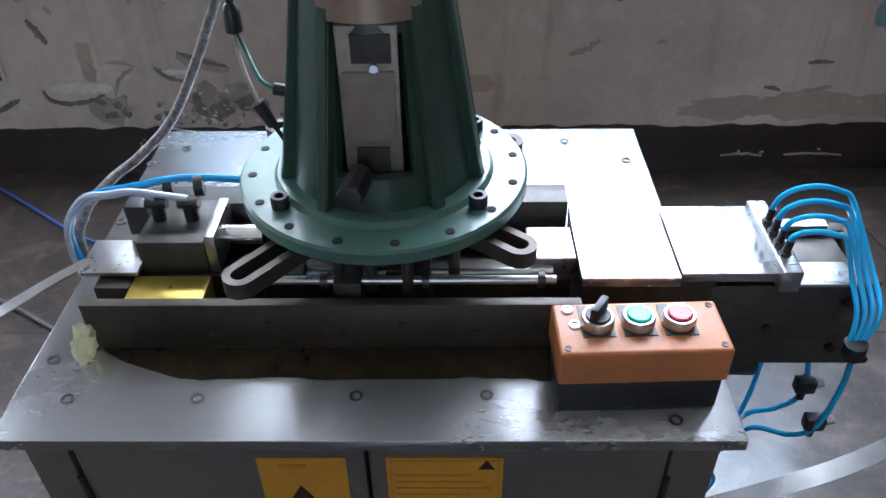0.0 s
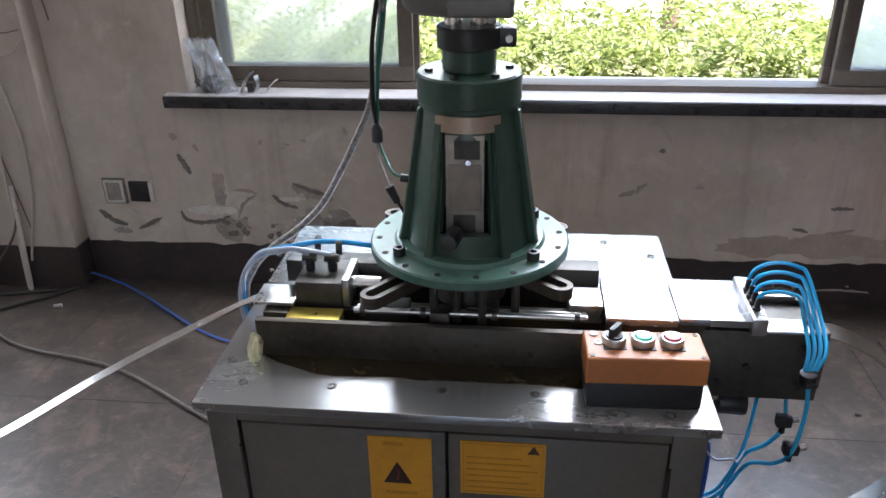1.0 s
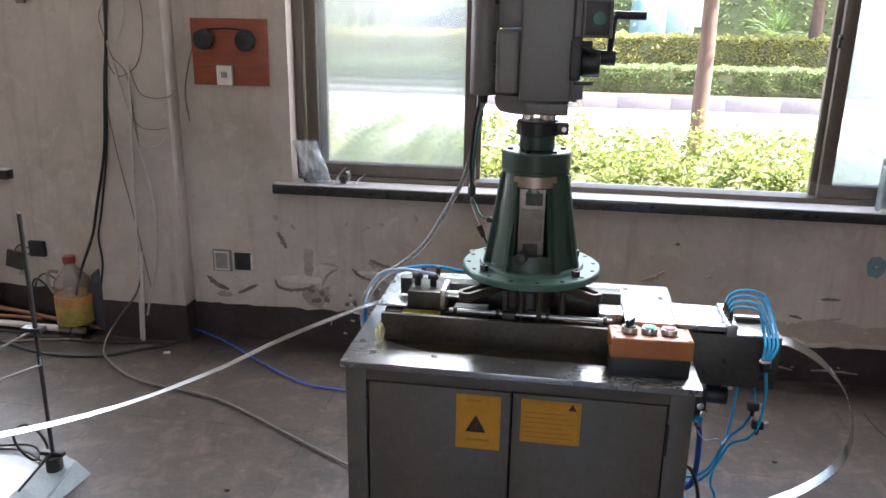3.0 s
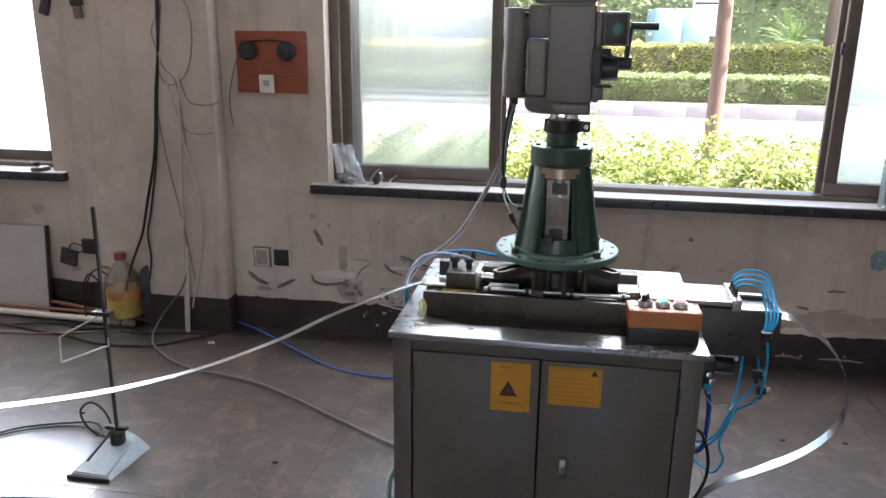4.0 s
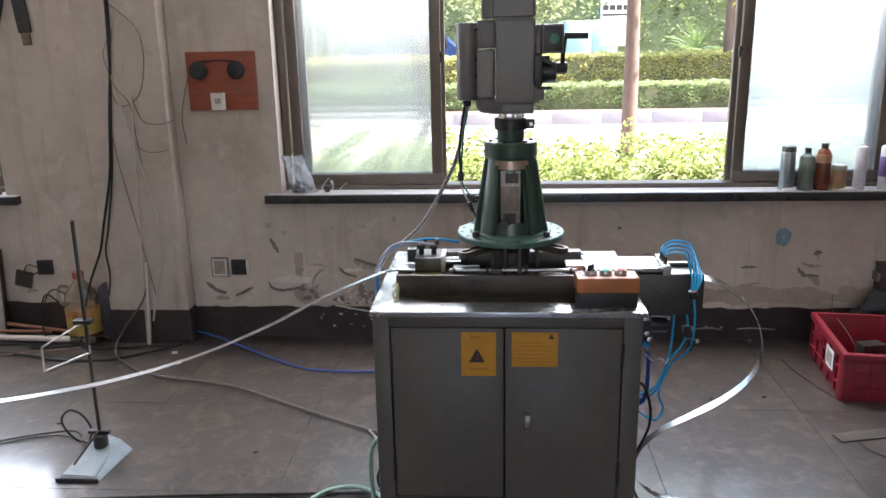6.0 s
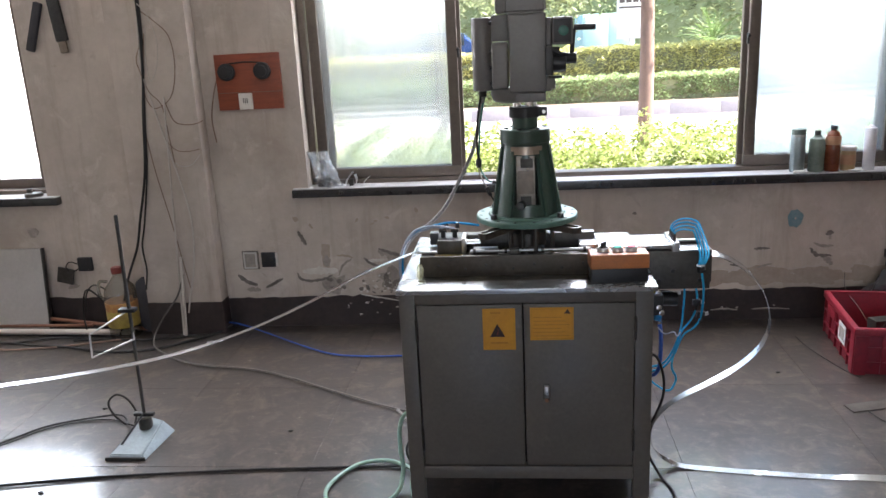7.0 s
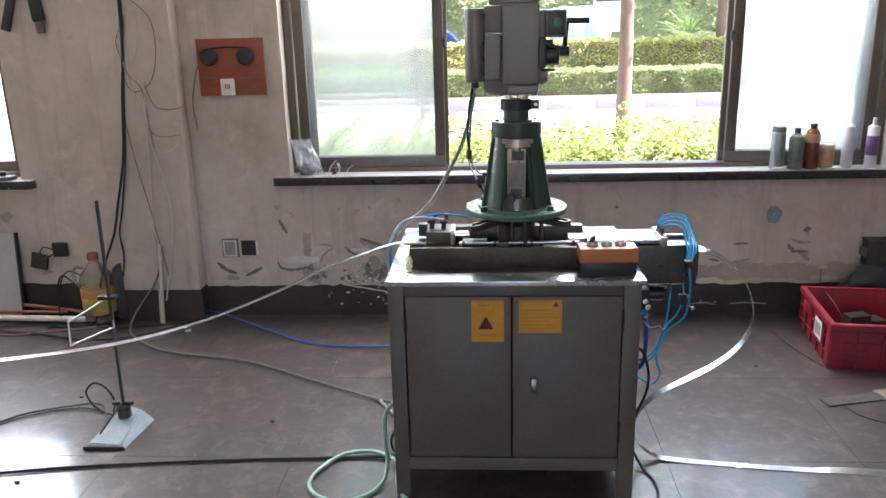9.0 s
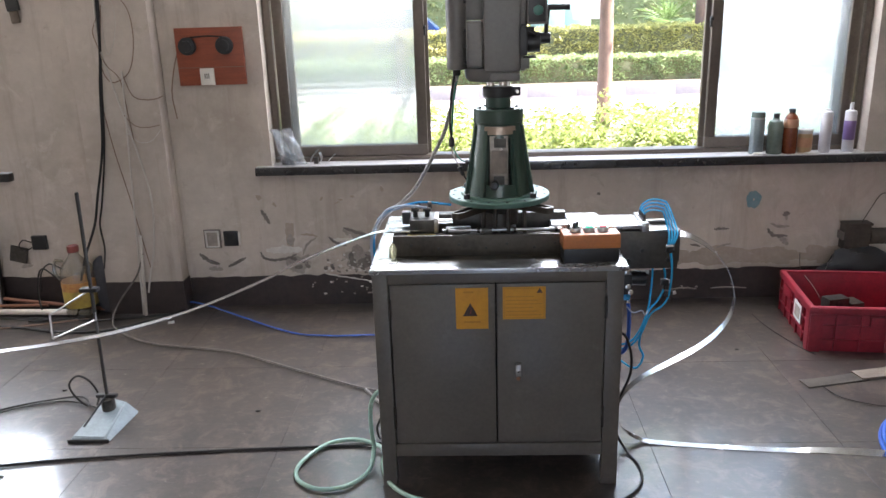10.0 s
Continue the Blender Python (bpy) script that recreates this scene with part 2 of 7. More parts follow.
mk("thin_green", (0.02, 0.16, 0.115), rough=0.35, grain=60, blot=20, bump=0)
mk("black_cable", (0.014, 0.013, 0.0125), (0.026, 0.024, 0.022), spec=0.3, rough=0.5, grain=90, blot=10, bump=0.05)
mk("white_cable", (0.55, 0.51, 0.46), (0.42, 0.38, 0.34), rough=0.5, grain=90, blot=10, bump=0.05)
mk("brown_cable", (0.22, 0.13, 0.09), rough=0.5)
# oil brown, with the front bar's dark reflection put into the colour
mk("oil_and_reflection", (0.045, 0.032, 0.016), (0.022, 0.016, 0.009), rough=0.22, grain=50, blot=14, bump=0.02)
mk("strip_steel", (0.74, 0.74, 0.74), (0.52, 0.52, 0.52), rough=0.25, metal=1.0, grain=50, blot=8, bump=0.02)
mk("stand_base", (0.17, 0.21, 0.22), (0.11, 0.135, 0.145), rough=0.5, grain=90, blot=12, bump=0.15)
mk("wood_orange", (0.31, 0.070, 0.028), (0.19, 0.042, 0.018), rough=0.45, grain=50, blot=6, bump=0.06, stretch=(1, 1, 9))
mk("white_plastic", (0.72, 0.69, 0.64), (0.6, 0.57, 0.52), rough=0.4, grain=80, blot=14, bump=0.03)
mk("crate_red", (0.31, 0.017, 0.032), (0.17, 0.011, 0.021), rough=0.45, grain=80, blot=9, bump=0.08)
mk("paper", (0.72, 0.71, 0.68), (0.6, 0.58, 0.55), rough=0.7)
mk("board_grey", (0.46, 0.43, 0.40), (0.38, 0.355, 0.33), rough=0.6, grain=60, blot=4)
mk("pvc_pipe", (0.62, 0.56, 0.5), (0.5, 0.44, 0.4), rough=0.4, grain=60, blot=12)
mk("rust_pipe", (0.28, 0.12, 0.07), (0.2, 0.09, 0.05), rough=0.6, grain=80, blot=12)
mk("oil_yellow", (0.40, 0.29, 0.05), (0.24, 0.16, 0.04), rough=0.5, grain=60, blot=14)
mk("cap_red", (0.24, 0.04, 0.03), rough=0.4)
mk("label_orange", (0.46, 0.26, 0.07), (0.32, 0.12, 0.04), rough=0.5, grain=60, blot=40)
mk("spray_can", (0.32, 0.36, 0.36), (0.22, 0.26, 0.26), rough=0.32, metal=0.6, grain=60, blot=14)
mk("bottle_green", (0.16, 0.19, 0.16), (0.1, 0.13, 0.11), rough=0.2, grain=60, blot=14, bump=0)
mk("bottle_amber", (0.19, 0.05, 0.02), (0.12, 0.03, 0.014), rough=0.15, grain=60, blot=14, bump=0)
mk("label_peach", (0.48, 0.25, 0.14), rough=0.5)
mk("jar_tan", (0.40, 0.28, 0.14), (0.3, 0.2, 0.1), rough=0.35, grain=60, blot=14, bump=0)
mk("tube_white", (0.66, 0.64, 0.66), (0.55, 0.53, 0.56), rough=0.35, grain=60, blot=14, bump=0)
mk("label_purple", (0.20, 0.12, 0.30), rough=0.4)
mk("dark_cloth", (0.035, 0.035, 0.045), (0.06, 0.055, 0.06), rough=0.85, grain=120, blot=12, bump=0.4)
mk("rough_wood", (0.21, 0.165, 0.125), (0.125, 0.097, 0.073), rough=0.8, grain=70, blot=9, bump=0.3, stretch=(1, 8, 1))
mk("bark", (0.175, 0.11, 0.082), (0.105, 0.066, 0.050), rough=0.85, grain=40, blot=8, bump=0.5, stretch=(4, 4, 1))
# outdoor glare haze is put into the colour: hedge leaves lighter, less saturated
leafy("leaf_hedge", (0.29, 0.34, 0.10), (0.18, 0.23, 0.065), 0.38)
leafy("leaf_yellow", (0.52, 0.49, 0.17), (0.41, 0.40, 0.15), 0.2)
leafy("leaf_dark", (0.26, 0.33, 0.15), (0.18, 0.24, 0.10), 0.3)
leafy("leaf_far_haze", (0.34, 0.38, 0.21), (0.2, 0.25, 0.11), 0.5)
leafy("leaf_palm", (0.17, 0.25, 0.09), (0.12, 0.18, 0.06), 0.3)
mk("twigs", (0.20, 0.20, 0.095), (0.125, 0.12, 0.065), rough=0.95, grain=14, blot=3, bump=0.6)
mk("earth", (0.16, 0.12, 0.085), (0.1, 0.075, 0.055), rough=0.95, grain=25, blot=2, bump=0.5)
mk("concrete", (0.50, 0.48, 0.45), (0.42, 0.40, 0.37), rough=0.9, grain=30, blot=1.2, bump=0.2)
mk("kerb_stone", (0.20, 0.185, 0.195), (0.15, 0.138, 0.146), rough=0.9, grain=30, blot=2, bump=0.3)
mk("truck_teal", (0.35, 0.55, 0.53), (0.3, 0.48, 0.46), rough=0.45, grain=20, blot=2)
mk("car_blue", (0.02, 0.05, 0.16), rough=0.25, coat=0.5)
mk("far_wall", (0.60, 0.61, 0.60), (0.5, 0.51, 0.5), rough=0.8, grain=10, blot=1)
mk("dark_glass", (0.03, 0.04, 0.05), rough=0.1)
M["pane_dusty"] = glassy("pane_dusty", (0.86, 0.875, 0.865), 0.08, 0.93, dust=(0.92, 0.93, 0.86), alpha=0.08, haze=0.5)
M["pane_grimy"] = glassy("pane_grimy", (0.90, 0.92, 0.92), 0.1, 0.93, dust=(0.9, 0.92, 0.92), alpha=0.16, haze=0.5)
M["film_bag"] = glassy("film_bag", (0.93, 0.95, 0.97), 0.12, 0.72, dust=(0.7, 0.72, 0.75), alpha=0.10)
M["jug_plastic"] = glassy("jug_plastic", (0.86, 0.85, 0.78), 0.15, 0.78, dust=(0.34, 0.33, 0.29), alpha=0.3)
M["scrap_film"] = glassy("scrap_film", (0.95, 0.94, 0.82), 0.15, 0.6, dust=(0.75, 0.72, 0.5), alpha=0.35)

# ---------------------------------------------------------------- building helpers


def box(bm, x0, x1, y0, y1, z0, z1, bevel=0.0, m=None, seg=2):
    made = bmesh.ops.create_cube(bm, size=1.0)["verts"]
    t = Matrix.Translation(((x0 + x1) / 2, (y0 + y1) / 2, (z0 + z1) / 2)) @ Matrix.Diagonal((x1 - x0, y1 - y0, z1 - z0, 1))
    bmesh.ops.transform(bm, matrix=(m @ t) if m else t, verts=made)
    if bevel:
        bmesh.ops.bevel(bm, geom=list({e for v in made for e in v.link_edges}), offset=bevel, segments=seg, affect="EDGES", profile=0.6)


def rod(bm, p0, p1, r0, r1=None, seg=14, bevel=0.0):
    """A round bar from p0 to p1."""
    p0, p1 = Vector(p0), Vector(p1)
    made = bmesh.ops.create_cone(bm, cap_ends=True, segments=seg, radius1=r0, radius2=r0 if r1 is None else r1, depth=(p1 - p0).length)["verts"]
    m = Matrix.Translation((p0 + p1) / 2) @ (p1 - p0).to_track_quat("Z", "Y").to_matrix().to_4x4()
    bmesh.ops.transform(bm, matrix=m, verts=made)
    if bevel:
        caps = [e for e in {e for v in made for e in v.link_edges} if any(len(f.verts) > 4 for f in e.link_faces)]
        bmesh.ops.bevel(bm, geom=caps, offset=bevel, segments=2, affect="EDGES", profile=0.6)


def lathe(bm, profile, cx=0.0, cy=0.0, seg=28):
    """Turn (radius, height) pairs about an upright axis."""
    rings = []
    for r, z in profile:
        rings.append([bm.verts.new((cx + max(r, 1e-4) * math.cos(2 * math.pi * i / seg), cy + max(r, 1e-4) * math.sin(2 * math.pi * i / seg), z)) for i in range(seg)])
    for a, b in zip(rings, rings[1:]):
        for i in range(seg):
            bm.faces.new((a[i], a[(i + 1) % seg], b[(i + 1) % seg], b[i]))
    bm.faces.new(list(reversed(rings[0])))
    bm.faces.new(rings[-1])


def spline(points, sub=8):
    """A smooth line through the points."""
    p = [Vector(q) for q in points]
    p = [p[0] * 2 - p[1]] + p + [p[-1] * 2 - p[-2]]
    out = []
    for a, b, c, d in zip(p, p[1:], p[2:], p[3:]):
        for k in range(sub):
            t = k / sub
            out.append(0.5 * (2 * b + (c - a) * t + (2 * a - 5 * b + 4 * c - d) * t * t + (3 * b - a - 3 * c + d) * t ** 3))
    return out + [p[-2]]


def tube(bm, points, r, seg=8, sub=8):
    """A hose or cable of radius r along a smooth line."""
    line = spline(points, sub)
    side, rings = None, []
    for i, q in enumerate(line):
        d = (line[min(i + 1, len(line) - 1)] - line[max(i - 1, 0)]).normalized()
        if side is None:
            side = d.orthogonal().normalized()
        side = (side - d * side.dot(d)).normalized()
        up = d.cross(side)
        rings.append([bm.verts.new(q + r * (math.cos(2 * math.pi * k / seg) * side + math.sin(2 * math.pi * k / seg) * up)) for k in range(seg)])
    for a, b in zip(rings, rings[1:]):
        for k in range(seg):
            bm.faces.new((a[k], a[(k + 1) % seg], b[(k + 1) % seg], b[k]))
    bm.faces.new(list(reversed(rings[0])))
    bm.faces.new(rings[-1])


def ribbon(bm, rows, thick=0.0008, sub=10):
    """A flat strip. rows: centre point and half-width vector."""
    line = spline([r[0] for r in rows], sub)
    wide = spline([r[1] for r in rows], sub)
    rings = []
    for i, (q, w) in enumerate(zip(line, wide)):
        d = (line[min(i + 1, len(line) - 1)] - line[max(i - 1, 0)]).normalized()
        n = d.cross(w).normalized() * thick
        rings.append([bm.verts.new(v) for v in (q - w - n, q + w - n, q + w + n, q - w + n)])
    for a, b in zip(rings, rings[1:]):
        for k in range(4):
            bm.faces.new((a[k], a[(k + 1) % 4], b[(k + 1) % 4], b[k]))
    bm.faces.new(list(reversed(rings[0])))
    bm.faces.new(rings[-1])


def prism(bm, outline, depth, m=None):
    """An outline in x, z pushed back along y by depth."""
    m = m or Matrix()
    a = [bm.verts.new(m @ Vector((x, 0, z))) for x, z in outline]
    b = [bm.verts.new(m @ Vector((x, depth, z))) for x, z in outline]
    bm.faces.new(a)
    bm.faces.new(list(reversed(b)))
    k = len(a)
    for i in range(k):
        bm.faces.new((a[(i + 1) % k], a[i], b[i], b[(i + 1) % k]))


def to_mesh(name, bm, mat, origin, smooth=38):
    bmesh.ops.translate(bm, vec=-Vector(origin), verts=bm.verts)
    bmesh.ops.recalc_face_normals(bm, faces=bm.faces)
    me = bpy.data.meshes.new(name)
    bm.to_mesh(me)
    bm.free()
    me.materials.append(M[mat])
    if smooth:
        me.shade_smooth()
        me.set_sharp_from_angle(angle=radians(smooth))
    return me


def thing(name, at, label, category, group="", kind="", rz=0.0):
    """An Empty at a thing's base, for its parts."""
    ob = new(name)
    ob.empty_display_size = 0.02
    ob.location, ob.rotation_euler = at, (0, 0, radians(rz))
    return tagged(ob, label, category, group, kind)


def origin_of(ob):
    p = Vector((0, 0, 0))
    while ob:
        p += ob.location
        ob = ob.parent
    return p


def part(name, bm, mat, parent, label="", local=False, smooth=38):
    """One mesh under a thing or a part. Points are in the room's space, or in the thing's own where local."""
    me = to_mesh(name, bm, mat, (0, 0, 0) if local else origin_of(parent), smooth)
    ob = new(name, me)
    ob.parent = parent
    return tagged(ob, label)


def solo(name, bm, mat, at, label, category, group="", kind="", smooth=38):
    """A thing that is one mesh."""
    ob = new(name, to_mesh(name, bm, mat, at, smooth))
    ob.location = at
    return tagged(ob, label, category, group, kind)


def B():
    return bmesh.new()


def boxed(*a, **k):
    bm = B()
    box(bm, *a, **k)
    return bm


def rodded(*a, **k):
    bm = B()
    rod(bm, *a, **k)
    return bm


def tubed(*a, **k):
    bm = B()
    tube(bm, *a, **k)
    return bm


def turned(profile, cx=0.0, cy=0.0, seg=28):
    bm = B()
    lathe(bm, profile, cx, cy, seg)
    return bm


# ---------------------------------------------------------------- the room
WALL, THICK, ROOF = 2.145, 0.24, 3.3
WIN_L, WIN_R, WIN_B, WIN_T = -1.135, 1.745, 0.69, 2.86
SIDE_L, SIDE_R = -4.55, -2.525


def build_room():
    bm = B()
    y0, y1 = WALL, WALL + THICK
    for x0, x1, z0, z1 in ((-5.4, SIDE_L, 0, ROOF), (SIDE_R, WIN_L, 0, ROOF), (WIN_R, 5.4, 0, ROOF),
                           (SIDE_L, SIDE_R, 0, WIN_B), (SIDE_L, SIDE_R, WIN_T, ROOF), (WIN_L, WIN_R, 0, WIN_B), (WIN_L, WIN_R, WIN_T, ROOF)):
        box(bm, x0, x1, y0, y1, z0, z1)
    wall = solo("wall_north", bm, "plaster", (0, WALL, 0), "dirty cream plaster wall with flaking paint under windows", "wall", kind="structure", smooth=0)
    bm = B()
    box(bm, -2.02, -1.622, 2.05, WALL - 0.001, 0, ROOF, 0.003)
    solo("wall_pier", bm, "plaster", (-1.82, 2.05, 0), "plastered wall pier between two windows", "pillar", kind="structure")
    solo("wall_east", boxed(5.4, 5.64, -5.8, 2.385, 0, ROOF), "plaster", (5.4, 0, 0), "plain cream plaster side wall", "wall", kind="structure", smooth=0)
    solo("wall_west", boxed(-5.64, -5.4, -5.8, 2.385, 0, ROOF), "plaster", (-5.4, 0, 0), "plain cream plaster side wall", "wall", kind="structure", smooth=0)
    bm = B()
    edges = [-5.4]
    for x in (0.0,):
        edges += [x - 0.9, x + 0.9]
    edges.append(5.4)
    for i in range(0, len(edges), 2):
        box(bm, edges[i], edges[i + 1], -5.8, -5.56, 0, ROOF)
    for i in range(1, len(edges) - 1, 2):
        box(bm, edges[i], edges[i + 1], -5.8, -5.56, 0, 0.95)
        box(bm, edges[i], edges[i + 1], -5.8, -5.56, 2.55, ROOF)
    solo("wall_south", bm, "plaster", (0, -5.8, 0), "plain cream plaster wall with a window opening", "wall", kind="structure", smooth=0)
    solo("ceiling", boxed(-5.64, 5.64, -5.8, 2.385, ROOF, ROOF + 0.2), "ceiling_paint", (0, 0, ROOF), "plain white painted ceiling", "ceiling", kind="structure", smooth=0)
    return wall


def dado(name, x0, x1, y, top, seed, wear=0.012):
    """The dark painted band at the wall's foot, with a ragged upper edge."""
    rng = random.Random(seed)
    bm = B()
    n = max(2, int((x1 - x0) / 0.035))
    out = [(x0, 0), (x1, 0)]
    for i in range(n, -1, -1):
        x = x0 + (x1 - x0) * i / n
        out.append((x, top + wear * (noise.noise((x * 5 + seed, 0, 0)) + 0.5 * rng.uniform(-1, 1))))
    prism(bm, out, 0.006, Matrix.Translation((0, y - 0.004, 0)))
    solo(name, bm, "base_paint", ((x0 + x1) / 2, y, 0), "worn dark brown painted band along the wall foot", "baseboard", kind="structure", smooth=0)


def flake(x, z, w, h, mat, seed, wall, tilt=0.0, y=WALL, pts=40):
    """A patch where paint came off, with a ragged outline."""
    rng = random.Random(seed)
    bm = B()
    c, s = math.cos(radians(tilt)), math.sin(radians(tilt))
    out = []
    for i in range(pts):
        a = 2 * math.pi * i / pts
        k = 0.80 + 0.42 * noise.noise((1.5 * math.cos(a) + seed * 7.1, 1.5 * math.sin(a), seed)) + 0.16 * noise.noise((5 * math.cos(a), 5 * math.sin(a), seed)) + rng.uniform(-0.04, 0.04)
        u, v = 0.5 * w * k * math.cos(a), 0.5 * h * k * math.sin(a)
        out.append((x + c * u - s * v, z + s * u + c * v))
    out.reverse()
    deep = {"peel_brown": 0.0012, "peel_light": 0.0036, "peel_mid": 0.0044, "peel_dark_shade": 0.0052}[mat] + 0.00007 * (seed % 11)
    prism(bm, out, deep + 0.001, Matrix.Translation((0, y - deep, 0)))
    part("paint_flake", bm, mat, wall, smooth=0)


def scar(path, width, mat, seed, wall, y=WALL):
    """A ragged crescent where a paint layer broke away, the dark ones painting the shadow under its edge: (x, z)
    stations, full width in the middle.
    """
    rng = random.Random(seed)
    line = spline([(x, 0, z) for x, z in path], 10)
    n = len(line) - 1
    upper, lower = [], []
    for i, q in enumerate(line):
        d = (line[min(i + 1, n)] - line[max(i - 1, 0)]).normalized()
        s = Vector((-d.z, 0, d.x))
        w = 0.5 * width * (math.sin(math.pi * (0.06 + 0.88 * i / n)) ** 0.6)
        upper.append(q + s * w * (0.75 + 0.7 * noise.noise((i * 0.37, seed, 0)) + rng.uniform(-0.15, 0.15)))
        lower.append(q - s * w * (0.75 + 0.7 * noise.noise((i * 0.37, seed, 9)) + rng.uniform(-0.15, 0.15)))
    deep = {"peel_light": 0.0036, "peel_brown": 0.0024, "peel_mid": 0.0044, "peel_dark_shade": 0.0052}[mat] + 0.00007 * (seed % 11)
    bm = B()
    va = [[bm.verts.new((q.x, yy, q.z)) for q in row] for yy in (y - deep, y + 0.001) for row in (upper, lower)]
    fu, fl, bu, bl = va
    for i in range(n):
        bm.faces.new((fl[i], fl[i + 1], fu[i + 1], fu[i]))
        bm.faces.new((bu[i], bu[i + 1], bl[i + 1], bl[i]))
        bm.faces.new((fu[i], fu[i + 1], bu[i + 1], bu[i]))
        bm.faces.new((bl[i], bl[i + 1], fl[i + 1], fl[i]))
    bm.faces.new((fl[0], fu[0], bu[0], bl[0]))
    bm.faces.new((fu[n], fl[n], bl[n], bu[n]))
    part("paint_scar_and_shade", bm, mat, wall, smooth=0)


def build_flakes(wall):
    scars = [  # stations, width, tone
        (((-1.212, 0.512), (-1.192, 0.474), (-1.174, 0.440)), 0.024, "peel_dark_shade"),
        (((-1.552, 0.288), (-1.520, 0.257), (-1.455, 0.228)), 0.026, "peel_dark_shade"),
        (((-1.316, 0.262), (-1.360, 0.239), (-1.410, 0.215)), 0.022, "peel_dark_shade"),
        (((-1.235, 0.290), (-1.219, 0.259), (-1.166, 0.246), (-1.100, 0.255), (-1.050, 0.276)), 0.017, "peel_dark_shade"),
        (((-1.205, 0.300), (-1.110, 0.298), (-1.020, 0.300)), 0.050, "peel_light"),
        (((-1.018, 0.270), (-0.992, 0.326), (-0.942, 0.362)), 0.015, "peel_mid"),
        (((-1.020, 0.378), (-0.975, 0.378), (-0.935, 0.366)), 0.014, "peel_brown"),
        (((-0.880, 0.364), (-0.842, 0.333), (-0.788, 0.315)), 0.018, "peel_dark_shade"),
        (((-0.870, 0.345), (-0.815, 0.348), (-0.760, 0.352)), 0.020, "peel_light"),
        (((-0.803, 0.402), (-0.740, 0.378), (-0.655, 0.352)), 0.055, "peel_mid"),
        (((-0.800, 0.412), (-0.735, 0.386), (-0.660, 0.366)), 0.020, "peel_dark_shade"),
        (((-1.512, 0.205), (-1.478, 0.206), (-1.440, 0.200)), 0.030, "peel_mid"),
        (((1.056, 0.363), (1.085, 0.366), (1.130, 0.366)), 0.014, "peel_dark_shade"),
        (((1.318, 0.362), (1.352, 0.327), (1.420, 0.322)), 0.022, "peel_dark_shade"),
        (((1.332, 0.388), (1.375, 0.372), (1.425, 0.372)), 0.018, "peel_mid"),
        (((1.372, 0.325), (1.405, 0.300), (1.426, 0.276)), 0.032, "peel_mid"),
        (((1.075, 0.270), (1.110, 0.280), (1.145, 0.288)), 0.012, "peel_mid"),
        (((0.945, 0.286), (0.970, 0.284), (0.995, 0.276)), 0.014, "peel_dark_shade"),
        (((0.35, 0.395), (0.40, 0.41), (0.44, 0.44)), 0.022, "peel_mid"),
        (((-0.905, 0.167), (-0.79, 0.146), (-0.670, 0.124)), 0.008, "peel_light"),
        (((0.86, 0.052), (0.93, 0.058), (0.99, 0.050)), 0.010, "peel_mid"),
        (((1.06, 0.054), (1.14, 0.058), (1.24, 0.052)), 0.009, "peel_mid"),
    ]
    for i, (path, w, mat) in enumerate(scars):
        scar(path, w, mat, 500 + i, wall, y=WALL - 0.0050 if path[0][1] < 0.17 else WALL)
    spots = [  # x, z, width, height, tone, tilt
        (-1.076, 0.384, 0.050, 0.130, "peel_brown", 0), (-1.074, 0.345, 0.040, 0.060, "peel_mid", 0),
        (-1.045, 0.225, 0.12, 0.10, "peel_mid", 20), (-1.066, 0.252, 0.035, 0.022, "peel_dark_shade", -20), (-1.018, 0.240, 0.028, 0.030, "peel_dark_shade", 0),
        (-1.040, 0.206, 0.045, 0.024, "peel_dark_shade", 10), (-0.997, 0.215, 0.022, 0.040, "peel_dark_shade", 20),
        (-0.737, 0.250, 0.125, 0.125, "peel_mid", -20), (-0.700, 0.225, 0.075, 0.080, "peel_dark_shade", 30), (-0.765, 0.240, 0.040, 0.075, "peel_dark_shade", 10),
        (-0.905, 0.198, 0.022, 0.020, "peel_dark_shade", 0), (-0.870, 0.205, 0.018, 0.026, "peel_dark_shade", 30), (-0.64, 0.28, 0.10, 0.09, "peel_mid", 0), (-0.60, 0.24, 0.10, 0.06, "peel_dark_shade", 0),
        (-1.218, 0.577, 0.030, 0.026, "peel_brown", -30), (-1.143, 0.539, 0.030, 0.016, "peel_brown", -50), (-0.901, 0.563, 0.012, 0.026, "peel_brown", -30),
        (-0.825, 0.541, 0.028, 0.010, "peel_brown", 20), (-0.806, 0.556, 0.022, 0.009, "peel_brown", 0), (-0.595, 0.607, 0.018, 0.030, "peel_brown", 20), (-0.746, 0.572, 0.026, 0.012, "peel_brown", -10),
        (1.405, 0.437, 0.036, 0.022, "peel_dark_shade", 10), (1.407, 0.418, 0.012, 0.03, "peel_mid", 0),
        (-0.35, 0.30, 0.22, 0.10, "peel_brown", 0), (-0.2, 0.24, 0.12, 0.05, "peel_mid", 0), (0.05, 0.30, 0.2, 0.06, "peel_brown", 0),
        (-2.47, 0.24, 0.07, 0.02, "peel_mid", 10), (-2.64, 0.545, 0.06, 0.05, "peel_mid", 0), (0.48, 0.56, 0.02, 0.014, "peel_dark_shade", 0), (0.62, 0.43, 0.03, 0.012, "peel_mid", 0),
    ]
    for i, (x, z, w, h, mat, tilt) in enumerate(spots):
        flake(x, z, w * 1.2, h * 1.2, mat, i + 3, wall, tilt)
